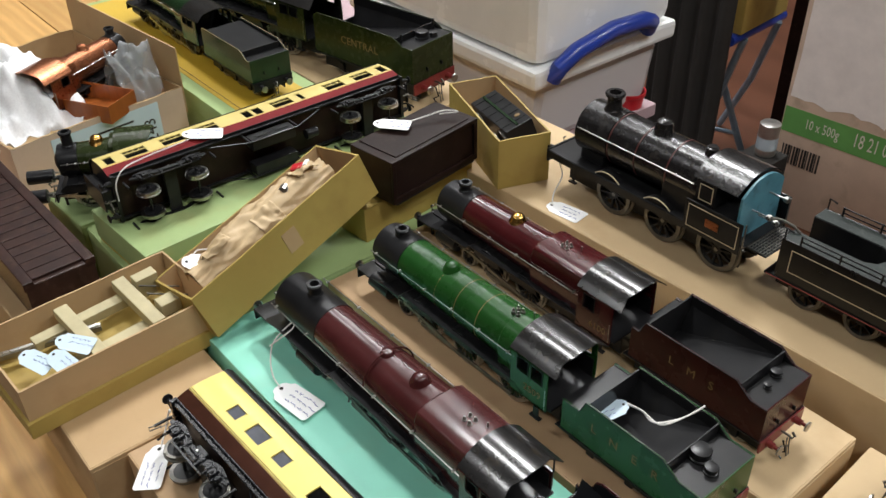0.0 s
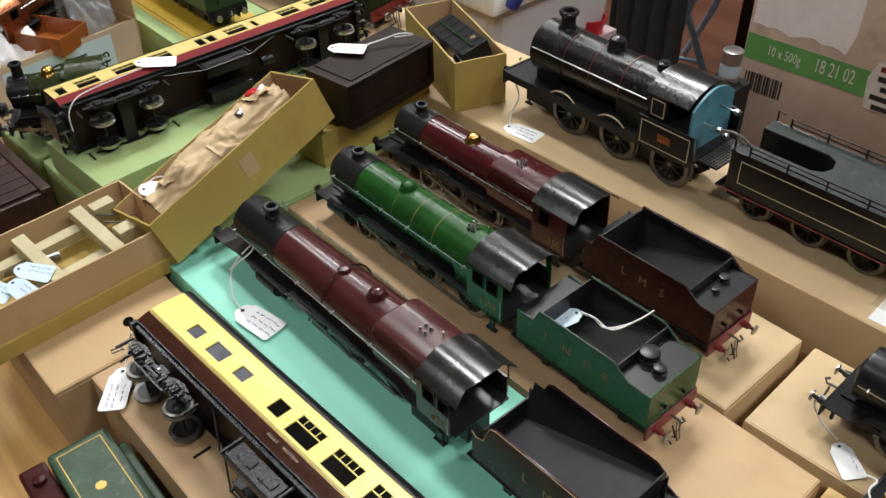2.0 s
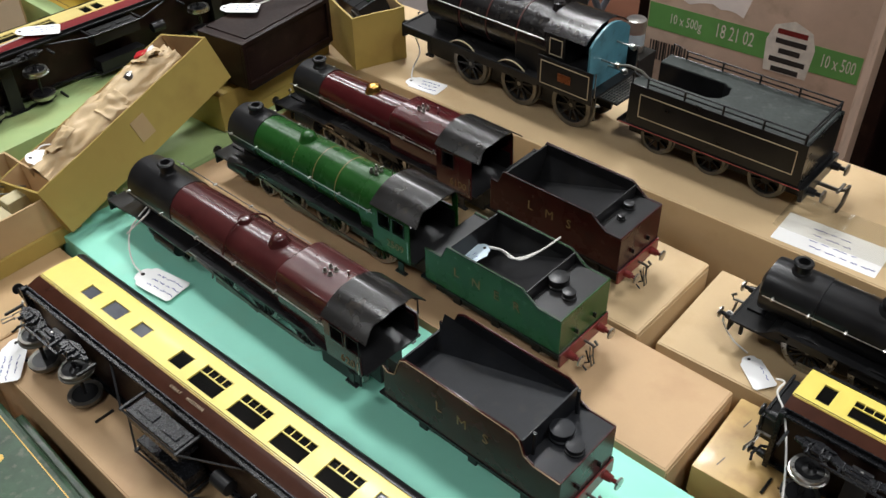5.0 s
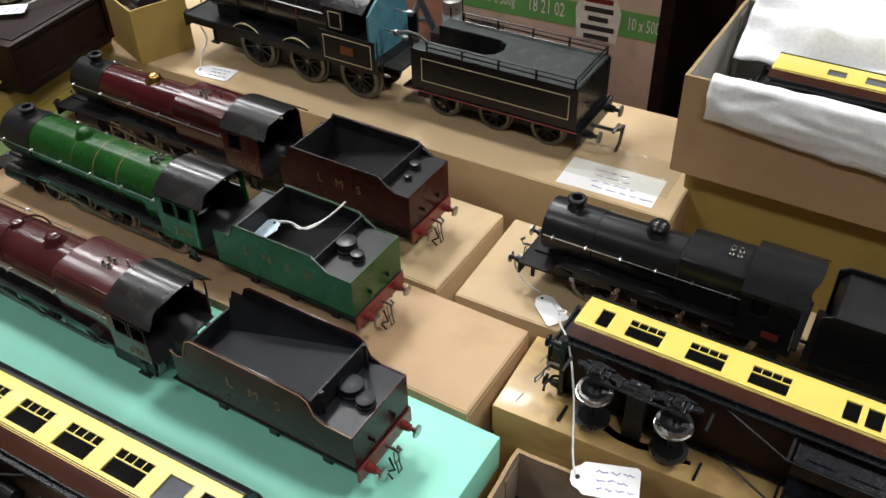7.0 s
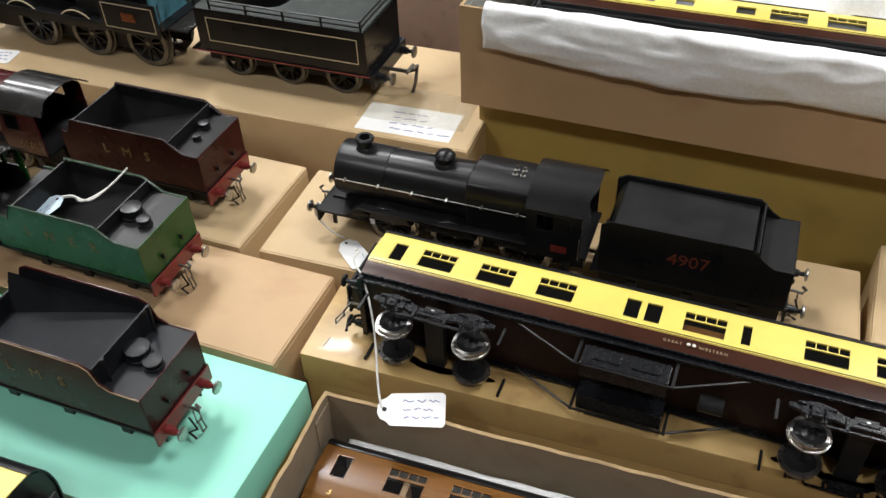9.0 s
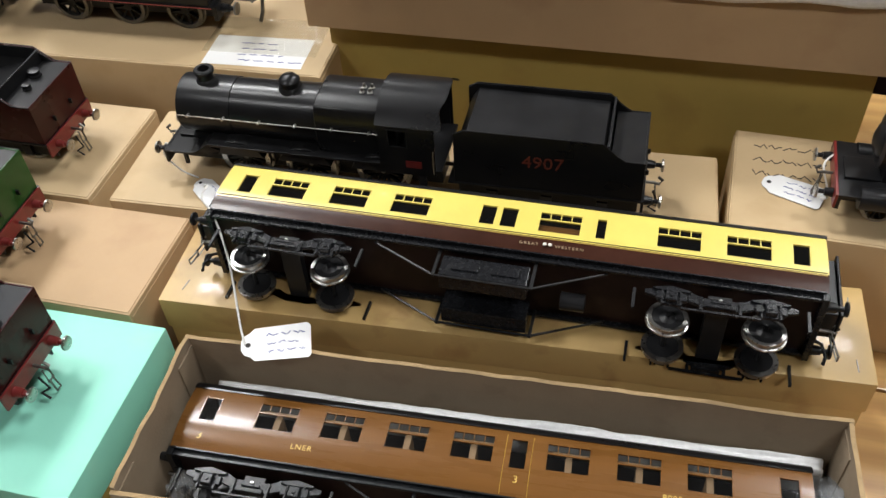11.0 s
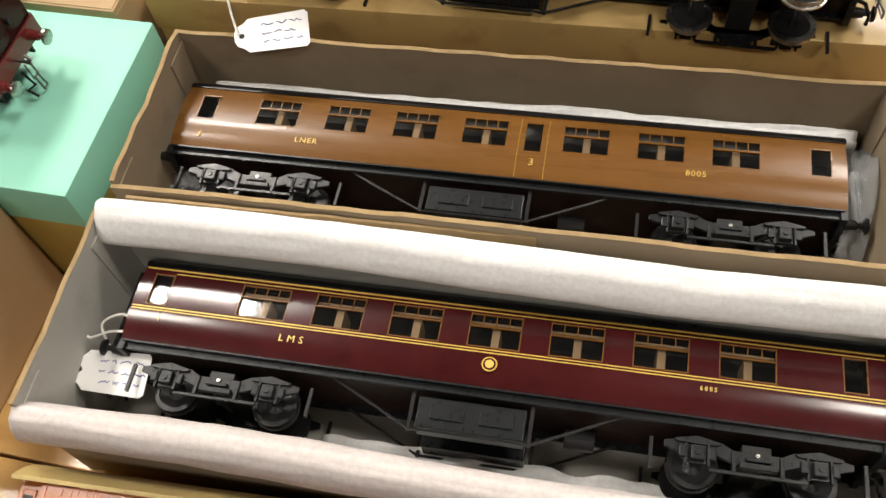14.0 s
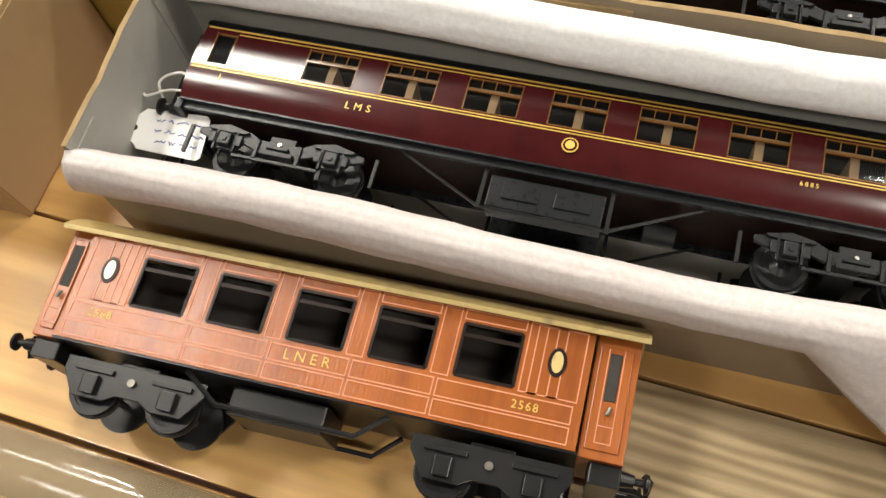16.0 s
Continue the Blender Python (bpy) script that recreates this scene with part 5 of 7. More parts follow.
tender(pose(-0.374, 0.5150, 0.8565), "dark crimson tender with gold letters and black coal space", DARK_MAROON, 0.142, 0.0320, 0.0775, text="LMS", letter=LETTER_DIM, flat=True, inner=BLACK, low=0.0660, drop=0.78, scoop=False, front_low=0.0640, shelf=0.016, edge=GREY_BLACK,
       caps=((0.22, 0.010, 0.0050, 0.005), (0.30, -0.008, 0.0035, 0.004)))
locomotive(pose(0.0, 0.5255, 0.8565, 0, 0, 1.0), "gloss black goods locomotive with round dome and chimney", GLOSS_BLACK, front=-0.131, smoke=-0.118, band0=-0.075, fire=-0.006, cab0=0.044, cab1=0.086, over=0.006,
           r0=0.0212, r1=0.0232, axis=0.0585, chimney=-0.098, dome=-0.030, valves=0.030, drivers=(-0.072, -0.018, 0.040), bogie=(), number="", roof=GLOSS_BLACK, rods=DARK_STEEL, bands=(), windows=1, outside=False, cabtop=0.0905, dome_k=1.35)
tender(pose(0.098, 0.529, 0.8565, 0, 0, 1.0), "gloss black tender with faded red number", GLOSS_BLACK, 0.136, 0.0300, 0.0775, text="4907", letter=LETTER_RED, inner=BLACK, gap=1.0, size=0.015, red_beam=False, drop=0.78, flat=True, low=0.0640, scoop=False, caps=(), filled=True, shelf=0.010)
locomotive(pose(0.500, 0.552, 0.8605, 0, 0, -2), "black tank locomotive with red lining and buffer beam", GLOSS_BLACK, front=-0.132, smoke=-0.110, band0=-0.06, fire=0.02, cab0=0.05, cab1=0.10, chimney=-0.09, dome=-0.02, drivers=(-0.04, 0.01, 0.06), bogie=(-0.10,), red_beam=True, windows=1, roof=GLOSS_BLACK)

C1W = [(-0.152, 0.016, 0.0565, 0.069, 0), (-0.1190, 0.022, 0.0555, 0.070, 0), (-0.0845, 0.016, 0.0565, 0.069, 0), (-0.0355, 0.016, 0.055, 0.070, 1)] + [(-0.002 + 0.0436 * k, 0.030, 0.052, 0.0725, 2) for k in range(4)] + [(0.165, 0.020, 0.052, 0.0725, 0), (0.188, 0.011, 0.052, 0.0725, 1)]
C2W = [(-0.1836, 0.011, 0.053, 0.0725, 1), (-0.153, 0.027, 0.053, 0.0725, 2), (-0.1084, 0.027, 0.053, 0.0725, 2), (-0.0647, 0.027, 0.053, 0.0725, 2), (-0.0117, 0.011, 0.053, 0.0725, 1), (0.0024, 0.0115, 0.053, 0.0725, 1), (0.0363, 0.028, 0.053, 0.0725, 4), (0.063, 0.007, 0.053, 0.0725, 1), (0.1124, 0.028, 0.053, 0.0725, 2), (0.1552, 0.028, 0.053, 0.0725, 2), (0.1865, 0.011, 0.053, 0.0725, 1)]
C1W = [(c, w, a - 0.004, b - 0.004, s) for c, w, a, b, s in C1W]
C2W = [(c, w, a - 0.004, b - 0.004, s) for c, w, a, b, s in C2W]
GWR_LINES = ((0.001, 0.001, 0.0435, 0.0004, LINE_GOLD), (0.001, 0.001, 0.0455, 0.0004, BLACK))
C3W = [(-0.1845, 0.012, 0.052, 0.071, 1)] + [(c, 0.0275, 0.0515, 0.072, 3) for c in (-0.1375, -0.0925, -0.0490, -0.0060, 0.0548, 0.0985, 0.1410)] + [(0.0236, 0.011, 0.0495, 0.072, 1), (0.1880, 0.012, 0.051, 0.071, 1)]
C4W = [(-0.189, 0.012, 0.053, 0.073, 1)] + [(-0.1270 + 0.0436 * k, 0.0285, 0.0525, 0.0725, 3) for k in range(7)] + [(0.187, 0.012, 0.053, 0.073, 1)]


def lying(x, y, z, rot):
    return pose(x, y, z, -90, 0, rot)


carriage(lying(-0.362, 0.1065, 0.8840, 2.0), "chocolate and cream carriage lying on its side on a cardboard box", C1W, (CHOCOLATE, CREAM), 0.0445, 0.408, lines=GWR_LINES, words=(("GREAT    WESTERN", -0.004, 0.0385, 0.0034, LINE_TAN, 1.3),), under=DARK_UNDER, rim=DARK_STEEL)
restaurant = carriage(lying(0.1485, 0.3822, 0.8820, -0.1), "chocolate and cream restaurant carriage lying on a lidded box", C2W, (CHOCOLATE, CREAM), 0.0445, 0.404, lines=GWR_LINES, under=DARK_UNDER,
         words=(("GREAT", 0.019, 0.0385, 0.0034, LINE_TAN, 1.3), ("WESTERN", 0.045, 0.0385, 0.0034, LINE_TAN, 1.3), ("RESTAURANT", -0.056, 0.0440, 0.0022, LETTER_GOLD, 1.2)))
teak = carriage(lying(0.159, 0.2575, 0.7945, 2.4), "teak brown carriage lying on its side in an open box", C3W, (TEAK_PAINT, TEAK_PAINT), 0.0485, 0.404, rim=BLACK,
         words=(("LNER", -0.115, 0.0425, 0.0056, LETTER_GOLD, 1.15), ("8005", 0.1190, 0.0450, 0.0056, LETTER_GOLD, 1.1), ("3", 0.0240, 0.0425, 0.0075, LETTER_GOLD, 1), ("3", -0.1845, 0.041, 0.0075, LETTER_GOLD, 1)))
crimson = carriage(lying(0.180, 0.1285, 0.7895, 2.5), "crimson carriage with yellow lining lying in a tissue-lined box", C4W, (MAROON, MAROON), 0.0485, 0.406, rim=BLACK, crown=0.0895, tan=TEAK_PAINT, box_x=-0.004,
         lines=((0.001, 0.001, 0.0513, 0.0006, LINE_GOLD), (0.001, 0.001, 0.0497, 0.0006, LINE_GOLD), (0.001, 0.001, 0.0765, 0.0009, LINE_GOLD), (0.02, 0.001, 0.0740, 0.0005, LINE_GOLD)),
         words=(("LMS", -0.106, 0.0430, 0.0058, LETTER_GOLD, 1.7), ("6885", 0.1155, 0.0455, 0.0034, LETTER_GOLD, 1.4), ("1", -0.184, 0.0455, 0.006, LETTER_GOLD, 1)))
for dx in (-0.0085, 0.0085):
    part("door_line", tube(bmesh.new(), [(0.0236 + dx, -side_y(z, 0.031) - 0.0001, z) for z in np.linspace(0.033, 0.0745, 8)], 0.0002, 4), LINE_GOLD, teak)
for nm, r, mt in (("crest", 0.0042, LINE_GOLD), ("crest_ring", 0.0035, MAROON), ("crest_centre", 0.0024, LETTER_GOLD)):
    part(nm, lathe(bmesh.new(), [(-0.0306 - 0.0002 * (5 - r * 1000), r), (-0.0309 - 0.0002 * (5 - r * 1000), r * 0.97), (-0.0309 - 0.0002 * (5 - r * 1000), 0.0001)], "Y", (0.0035, 0, 0.0435), 24), mt, crimson)
for dx in (-0.0017, 0.0017):
    part("crest", lathe(bmesh.new(), [(-0.0302, 0.0013), (-0.0309, 0.0012), (-0.0309, 0.0001)], "Y", (0.031 + dx, 0, 0.0385), 10), LETTER_PALE, restaurant)
teak_carriage(lying(0.097, -0.008, 0.7845, 3.8))


# ---- large vintage black locomotive and its tender ----
def loop_line(parent, x0, x1, z0, z1, y, mat, t=0.0008, name="lining"):
    s = -1 if y < 0 else 1
    a, b = sorted((y, y + s * 0.0005))
    part(name, boxes((x0, x1, a, b, z0, z0 + t), (x0, x1, a, b, z1 - t, z1), (x0, x0 + t, a, b, z0, z1), (x1 - t, x1, a, b, z0, z1)), mat, parent)


def vintage_locomotive(m):
    e = thing("vintage_locomotive", m, "large old black tinplate locomotive with pale blue cab and cream lining", "model locomotive", "vintage train")
    H = 0.040
    part("running_plate", boxes((-0.135, 0.122, -H, H, 0.048, 0.051), bevel=0.0005), BLACK, e)
    for s in (-1, 1):
        part("valance", boxes((-0.135, 0.06, s * H - 0.0006, s * H + 0.0006, 0.042, 0.050)), BLACK, e)
        buffer_(e, -0.137, s * 0.027, 0.046, -1, 0.006, BLACK, STEEL, 1.3)
        part("frame_plate", boxes((-0.120, 0.118, s * 0.016 - 0.001, s * 0.016 + 0.001, 0.012, 0.048)), BLACK, e)
        for x in (-0.047, 0.023, 0.093):
            wheel(e, x, s * 0.0235, 0.0245, 0.0245, 0.006, 10, DARK_STEEL, BLACK, -s, "driving_wheel")
        for x in (-0.047, 0.023):
            sp = [(x + 0.029 * math.cos(radians(a)), 0.0245 + 0.033 * math.sin(radians(a))) for a in range(38, 143, 8)]
            p = part("splasher", prism(bmesh.new(), sp + [(x - 0.023, 0.05), (x + 0.023, 0.05)][::1], s * 0.028, s * 0.037), BLACK, e)
            part("splasher_beading", tube(bmesh.new(), [(a, s * 0.0372, b) for a, b in sp], 0.0008), LINE_CREAM, p, smooth=True)
        part("step", boxes((-0.098, -0.088, s * H - 0.003, s * H + 0.001, 0.026, 0.028), (-0.0945, -0.0915, s * H - 0.001, s * H, 0.028, 0.048)), BLACK, e)
        side = part("cab_side", boxes((0.060, 0.128, s * H - 0.0008, s * H + 0.0008, 0.044, 0.079), bevel=0.0006), BLACK, e)
        loop_line(side, 0.064, 0.124, 0.049, 0.075, s * (H + 0.0008), LINE_CREAM)
        part("number_plate", boxes((0.086, 0.102, min(s * (H + 0.0008), s * (H + 0.0016)), max(s * (H + 0.0008), s * (H + 0.0016)), 0.058, 0.067), bevel=0.0004), COPPER, side)
        up = part("cab_side_sheet", boxes((0.068, 0.090, s * 0.0365 - 0.0007, s * 0.0365 + 0.0007, 0.079, 0.104)), BLACK, e)
        loop_line(up, 0.071, 0.087, 0.082, 0.100, s * 0.0372, LINE_CREAM)
        part("handrail", rod(bmesh.new(), (-0.10, s * 0.0325, 0.092), (0.060, s * 0.0325, 0.092), 0.0009, 6), STEEL, e, smooth=True)
        part("cab_grab_rail", rod(bmesh.new(), (0.129, s * 0.037, 0.052), (0.129, s * 0.037, 0.079), 0.0008, 6), STEEL, e, smooth=True)
    part("buffer_beam", boxes((-0.138, -0.135, -H, H, 0.036, 0.052), bevel=0.0005), BLACK, e)
    hook(e, -0.138, 0.044, -1)
    A, R = 0.083, 0.0295
    part("smokebox", lathe(bmesh.new(), [(-0.107, R * 0.75), (-0.1055, R + 0.001), (-0.060, R + 0.001)], "X", (0, 0, A), 40), VINTAGE_BLACK, e, smooth=True)
    part("smokebox_door", lathe(bmesh.new(), [(-0.116, 0.001), (-0.114, 0.010), (-0.109, 0.021), (-0.106, 0.024)], "X", (0, 0, A), 30), VINTAGE_BLACK, e, smooth=True)
    part("smokebox_saddle", boxes((-0.100, -0.066, -0.024, 0.024, 0.050, 0.072), bevel=0.003), BLACK, e)
    part("boiler", lathe(bmesh.new(), [(-0.060, R), (0.064, R)], "X", (0, 0, A), 40), VINTAGE_BLACK, e, smooth=True)
    for x in (-0.058, -0.020, 0.022):
        part("boiler_band", lathe(bmesh.new(), [(x - 0.0008, R), (x - 0.0007, R + 0.0006), (x + 0.0007, R + 0.0006), (x + 0.0008, R)], "X", (0, 0, A), 36), FAINT_RED, e, smooth=True)
    part("firebox_wrapper", boxes((0.020, 0.062, -0.029, 0.029, 0.050, 0.080), bevel=0.002), BLACK, e)
    part("chimney", lathe(bmesh.new(), [(0.108, 0.014), (0.1125, 0.011), (0.116, 0.0085), (0.127, 0.0080), (0.128, 0.0105), (0.131, 0.0115), (0.1325, 0.0105), (0.1325, 0.0065), (0.124, 0.006)], "Z", (-0.078, 0, 0), 26), VINTAGE_BLACK, e, smooth=True)
    part("steam_dome", lathe(bmesh.new(), [(0.108, 0.0125), (0.1125, 0.0100), (0.120, 0.0096), (0.124, 0.0085), (0.1265, 0.005), (0.1272, 0.0006)], "Z", (-0.008, 0, 0), 26), VINTAGE_BLACK, e, smooth=True)
    part("safety_valve", lathe(bmesh.new(), [(0.110, 0.008), (0.115, 0.0065), (0.119, 0.0065), (0.120, 0.0045), (0.121, 0.0045)], "Z", (0.054, 0, 0), 20), VINTAGE_BLACK, e, smooth=True)
    # cab
    top = [(y, 0.104 + 0.015 * (1 - (y / 0.0375) ** 2)) for y in np.linspace(-0.0375, 0.0375, 15)]
    part("cab_roof", strip(bmesh.new(), top, 0.062, 0.114), VINTAGE_BLACK, e, smooth=True, solid=0.001)
    part("cab_front", prism(bmesh.new(), [(-0.036, 0.05)] + [(y * 0.96, z - 0.001) for y, z in top] + [(0.036, 0.05)], 0.066, 0.0675, "YZ"), BLACK, e)
    part("cab_backplate", prism(bmesh.new(), [(-0.034, 0.053)] + [(y * 0.9, z - 0.003) for y, z in top] + [(0.034, 0.053)], 0.116, 0.1185, "YZ"), BLUE, e, "pale blue cab backplate")
    part("cab_floor", boxes((0.068, 0.130, -0.036, 0.036, 0.051, 0.053), bevel=0.0004), BLACK, e)
    fall = part("fall_plate", boxes((0.129, 0.152, -0.030, 0.030, 0.049, 0.0505)), BLACK, e)
    for k in range(7):
        part("tread_bar", boxes((0.1305 + 0.0032 * k, 0.1313 + 0.0032 * k, -0.029, 0.029, 0.0505, 0.0512)), DARK_STEEL, fall)
    for k in range(12):
        part("tread_bar", boxes((0.130, 0.1515, -0.0285 + 0.005 * k, -0.0278 + 0.005 * k, 0.0505, 0.0511)), DARK_STEEL, fall)
    for y, z in ((-0.014, 0.082), (0.012, 0.092), (0.0, 0.070)):
        t = part("cab_tap", rod(bmesh.new(), (0.118, y, z), (0.136, y, z), 0.0010, 8), STEEL, e, smooth=True)
        part("tap_knob", lathe(bmesh.new(), [(0.134, 0.0015), (0.136, 0.0032), (0.1395, 0.0032), (0.1415, 0.0012)], "X", (0, y, z), 12), STEEL, t, smooth=True)
    part("regulator_lever", tube(bmesh.new(), [(0.137, -0.014, 0.082), (0.150, -0.012, 0.085), (0.162, -0.010, 0.083), (0.170, -0.008, 0.077)], 0.0014), DARK_STEEL, e, smooth=True)
    for x in (-0.047, 0.023, 0.093):
        axle(e, x, -0.023, 0.023, 0.0245, 0.0025)
    return e


def vintage_tender(m):
    e = thing("vintage_tender", m, "large old black tender with coal rails and cream lined sides", "model tender", "vintage train")
    L, H, top = 0.179, 0.038, 0.0770
    part("footplate", boxes((-0.010, L + 0.004, -H - 0.002, H + 0.002, 0.0315, 0.034), bevel=0.0004), BLACK, e)
    for s in (-1, 1):
        f = part("side_frame", boxes((-0.006, L, s * 0.018 - 0.001, s * 0.018 + 0.001, 0.012, 0.032)), BLACK, e)
        a, b = sorted((s * (H + 0.002), s * (H + 0.0026)))
        part("red_lining", boxes((-0.008, L + 0.002, a, b, 0.0325, 0.0331)), LINE_RED, e)
        sd = part("tank_side", boxes((0, L, s * H - 0.0008, s * H + 0.0008, 0.034, top), bevel=0.0005), GLOSS_BLACK, e)
        loop_line(sd, 0.012, L - 0.008, 0.0440, 0.0690, s * (H + 0.0008), LINE_CREAM)
        for k in range(2):
            part("coal_rail", rod(bmesh.new(), (0.018, s * (H - 0.001), top + 0.004 + 0.005 * k), (L - 0.004, s * (H - 0.001), top + 0.004 + 0.005 * k), 0.0009, 6), BLACK, e, smooth=True)
        for k in range(5):
            x = 0.018 + k * (L - 0.022) / 4
            part("rail_post", rod(bmesh.new(), (x, s * (H - 0.001), top), (x, s * (H - 0.001), top + 0.0098), 0.0011, 6), BLACK, e, smooth=True)
        for x in (0.028, 0.086, 0.144):
            wheel(e, x, s * 0.0235, 0.0175, 0.0175, 0.006, 8, DARK_STEEL, BLACK, -s, "tender_wheel")
            part("spring_hanger", boxes((x - 0.012, x + 0.012, s * 0.0345 - 0.001, s * 0.0345 + 0.001, 0.0275, 0.0312), bevel=0.0006), BLACK, e)
        part("front_handrail", tube(bmesh.new(), [(0.002, s * H, 0.036), (0.002, s * H, top + 0.012), (0.010, s * H, top + 0.010)], 0.001), BLACK, e, smooth=True)
        buffer_(e, L + 0.006, s * 0.027, 0.027, 1, 0.006, BLACK, DARK_STEEL, 1.2)
    for k in range(2):
        part("coal_rail", rod(bmesh.new(), (L - 0.004, -H, top + 0.004 + 0.005 * k), (L - 0.004, H, top + 0.004 + 0.005 * k), 0.0009, 6), BLACK, e, smooth=True)
    part("tank_back", boxes((L - 0.0015, L, -H, H, 0.034, top), bevel=0.0004), GLOSS_BLACK, e)
    u = [(0.0, -H), (L, -H), (L, H), (0.0, H), (0.0, 0.018), (0.070, 0.018), (0.080, 0.012), (0.084, 0.0), (0.080, -0.012), (0.070, -0.018), (0.0, -0.018)]
    part("tank_top", prism(bmesh.new(), u, top - 0.0015, top - 0.0002, "XY"), DUSTY_TOP, e)
    w = [(x, y) for x, y in u[4:]]
    bm = bmesh.new()
    lo = [bm.verts.new((x, y, 0.040)) for x, y in w]
    hi = [bm.verts.new((x, y, top - 0.001)) for x, y in w]
    for k in range(len(w) - 1):
        bm.faces.new((lo[k], lo[k + 1], hi[k + 1], hi[k]))
    part("coal_well", bm, BLACK, e, solid=0.0008)
    part("well_floor", boxes((0.0, 0.084, -0.018, 0.018, 0.038, 0.040)), BLACK, e)
    part("buffer_beam", boxes((L + 0.002, L + 0.006, -H - 0.001, H + 0.001, 0.020, 0.034), bevel=0.0004), BLACK, e)
    part("coupling_hook", tube(bmesh.new(), [(L + 0.006, 0, 0.021), (L + 0.024, 0, 0.021), (L + 0.030, 0, 0.024), (L + 0.031, 0.006, 0.026), (L + 0.031, 0, 0.010), (L + 0.029, -0.004, 0.001)], 0.0019), DARK_STEEL, e, smooth=True)
    part("coupling_bar", rod(bmesh.new(), (L + 0.026, -0.008, 0.024), (L + 0.026, 0.008, 0.024), 0.0018), DARK_STEEL, e, smooth=True)
    return e


vintage_locomotive(pose(-0.498, 0.677, 0.8845, 0, 0, -0.5))
vintage_tender(pose(-0.337, 0.688, 0.8845, 0, 0, 1.0))


# ---- tissue, tags, labels ----
def sheet(name, nu, nv, f, mat, label, category="tissue paper", solid=0.0004, smooth=True, parent=None):
    bm = bmesh.new()
    g = [[bm.verts.new(f(i / nu, j / nv)) for j in range(nv + 1)] for i in range(nu + 1)]
    for i in range(nu):
        for j in range(nv):
            bm.faces.new((g[i][j], g[i + 1][j], g[i + 1][j + 1], g[i][j + 1]))
    ob = part(name, bm, mat, parent, smooth=False, solid=solid)
    if smooth:
        ob.data.shade_smooth()
    if parent is None:
        tagged(ob, label, category)
    return ob


def crease(u, v, k, amp):
    a = noise.noise(Vector((u * 6, v * 2.5, k)))
    b = noise.noise(Vector((u * 21, v * 8, k + 4)))
    c = 1 - abs(noise.noise(Vector((u * 12 + v * 3, v * 5 - u * 4, k + 9))) * 2)
    return amp * (a + 0.35 * b + 0.45 * c)


def along(path, v):
    t = v * (len(path) - 1)
    i = min(int(t), len(path) - 2)
    a, b = Vector(path[i]), Vector(path[i + 1])
    return a.lerp(b, t - i)


def turned(x, y, cx, cy, rot):
    c, s = math.cos(radians(rot)), math.sin(radians(rot))
    return cx + (x - cx) * c - (y - cy) * s, cy + (x - cx) * s + (y - cy) * c


def front_tissue(u, v):
    x = -0.050 + 0.53 * u
    w = 1 + 0.5 * max(0, u - 0.55)
    p = along([(0.114, 0.800), (0.111, 0.826), (0.106, 0.841), (0.100, 0.8475), (0.094, 0.8460), (0.0895, 0.841), (0.0875, 0.834), (0.0875, 0.828), (0.090, 0.822)], v)
    y, z = 0.104 + (p.x - 0.101) * w, p.y
    if u > 0.66 and v > 0.6:
        y -= 0.07 * (u - 0.66) * (v - 0.6) / 0.16 * 1.6
        z -= 0.065 * (u - 0.66) * (v - 0.6) / 0.16 * 1.7
    d = crease(u, v, 2, 0.0012)
    x, y = turned(x, y, 0.172, 0.1625, 2.3)
    return (x, y + d, max(0.7515, z + d + 0.004 * math.sin(u * 9)))


def back_tissue(u, v):
    x = -0.047 + 0.49 * u
    p = along([(0.228, 0.836), (0.2275, 0.852), (0.222, 0.8575), (0.214, 0.853), (0.209, 0.845), (0.207, 0.838), (0.2085, 0.832)], v)
    d = crease(u, v, 13, 0.0014)
    x, y = turned(x, p.x + 0.002 * math.sin(u * 7), 0.172, 0.1625, 2.3)
    return (x, y, p.y + d)


def liner_tissue(u, v):
    x = -0.036 + 0.405 * u
    p = along([(0.339, 0.790), (0.343, 0.806), (0.347, 0.811), (0.351, 0.812), (0.3535, 0.806)], v)
    d = crease(u, v, 23, 0.003) * (0.6 + u)
    x, y = turned(x, p.x, 0.1625, 0.298, 2.4)
    return (x, min(y, 0.3515 + 0.043 * (x - 0.05)), p.y + d + 0.004 * u)


sheet("tissue_paper", 130, 28, front_tissue, PINK_TISSUE, "old pinkish tissue draped over the front of a box")
sheet("tissue_paper", 120, 20, back_tissue, TISSUE, "white tissue folded along the back of a box")
sheet("tissue_paper", 110, 16, liner_tissue, TISSUE, "white tissue tucked behind a teak carriage")


sheet("tissue_paper", 50, 10, lambda u, v: (0.09 + 0.20 * u, 0.104 + 0.008 * u + 0.030 * v + 0.004 * noise.noise(Vector((u * 9, v, 3))), 0.757 + 0.006 * abs(noise.noise(Vector((u * 8, v * 3, 17)))) + 0.010 * v), TISSUE, "white tissue scraps on the floor of a box")


def end_wrap(u, v):
    x = 0.358 + 0.020 * u + 0.006 * noise.noise(Vector((u * 3, v * 5, 31)))
    y = 0.276 + 0.080 * v
    z = 0.800 + 0.030 * math.sin(math.pi * v) * (0.6 + 0.4 * u) + 0.006 * noise.noise(Vector((u * 4, v * 7, 33)))
    x, y = turned(x, y, 0.1625, 0.298, 1.0)
    return (min(x, 0.3735), y, z)


sheet("clear_wrap", 14, 30, end_wrap, CLEAR_WRAP, "crumpled clear plastic wrap at a carriage end", "plastic wrap")


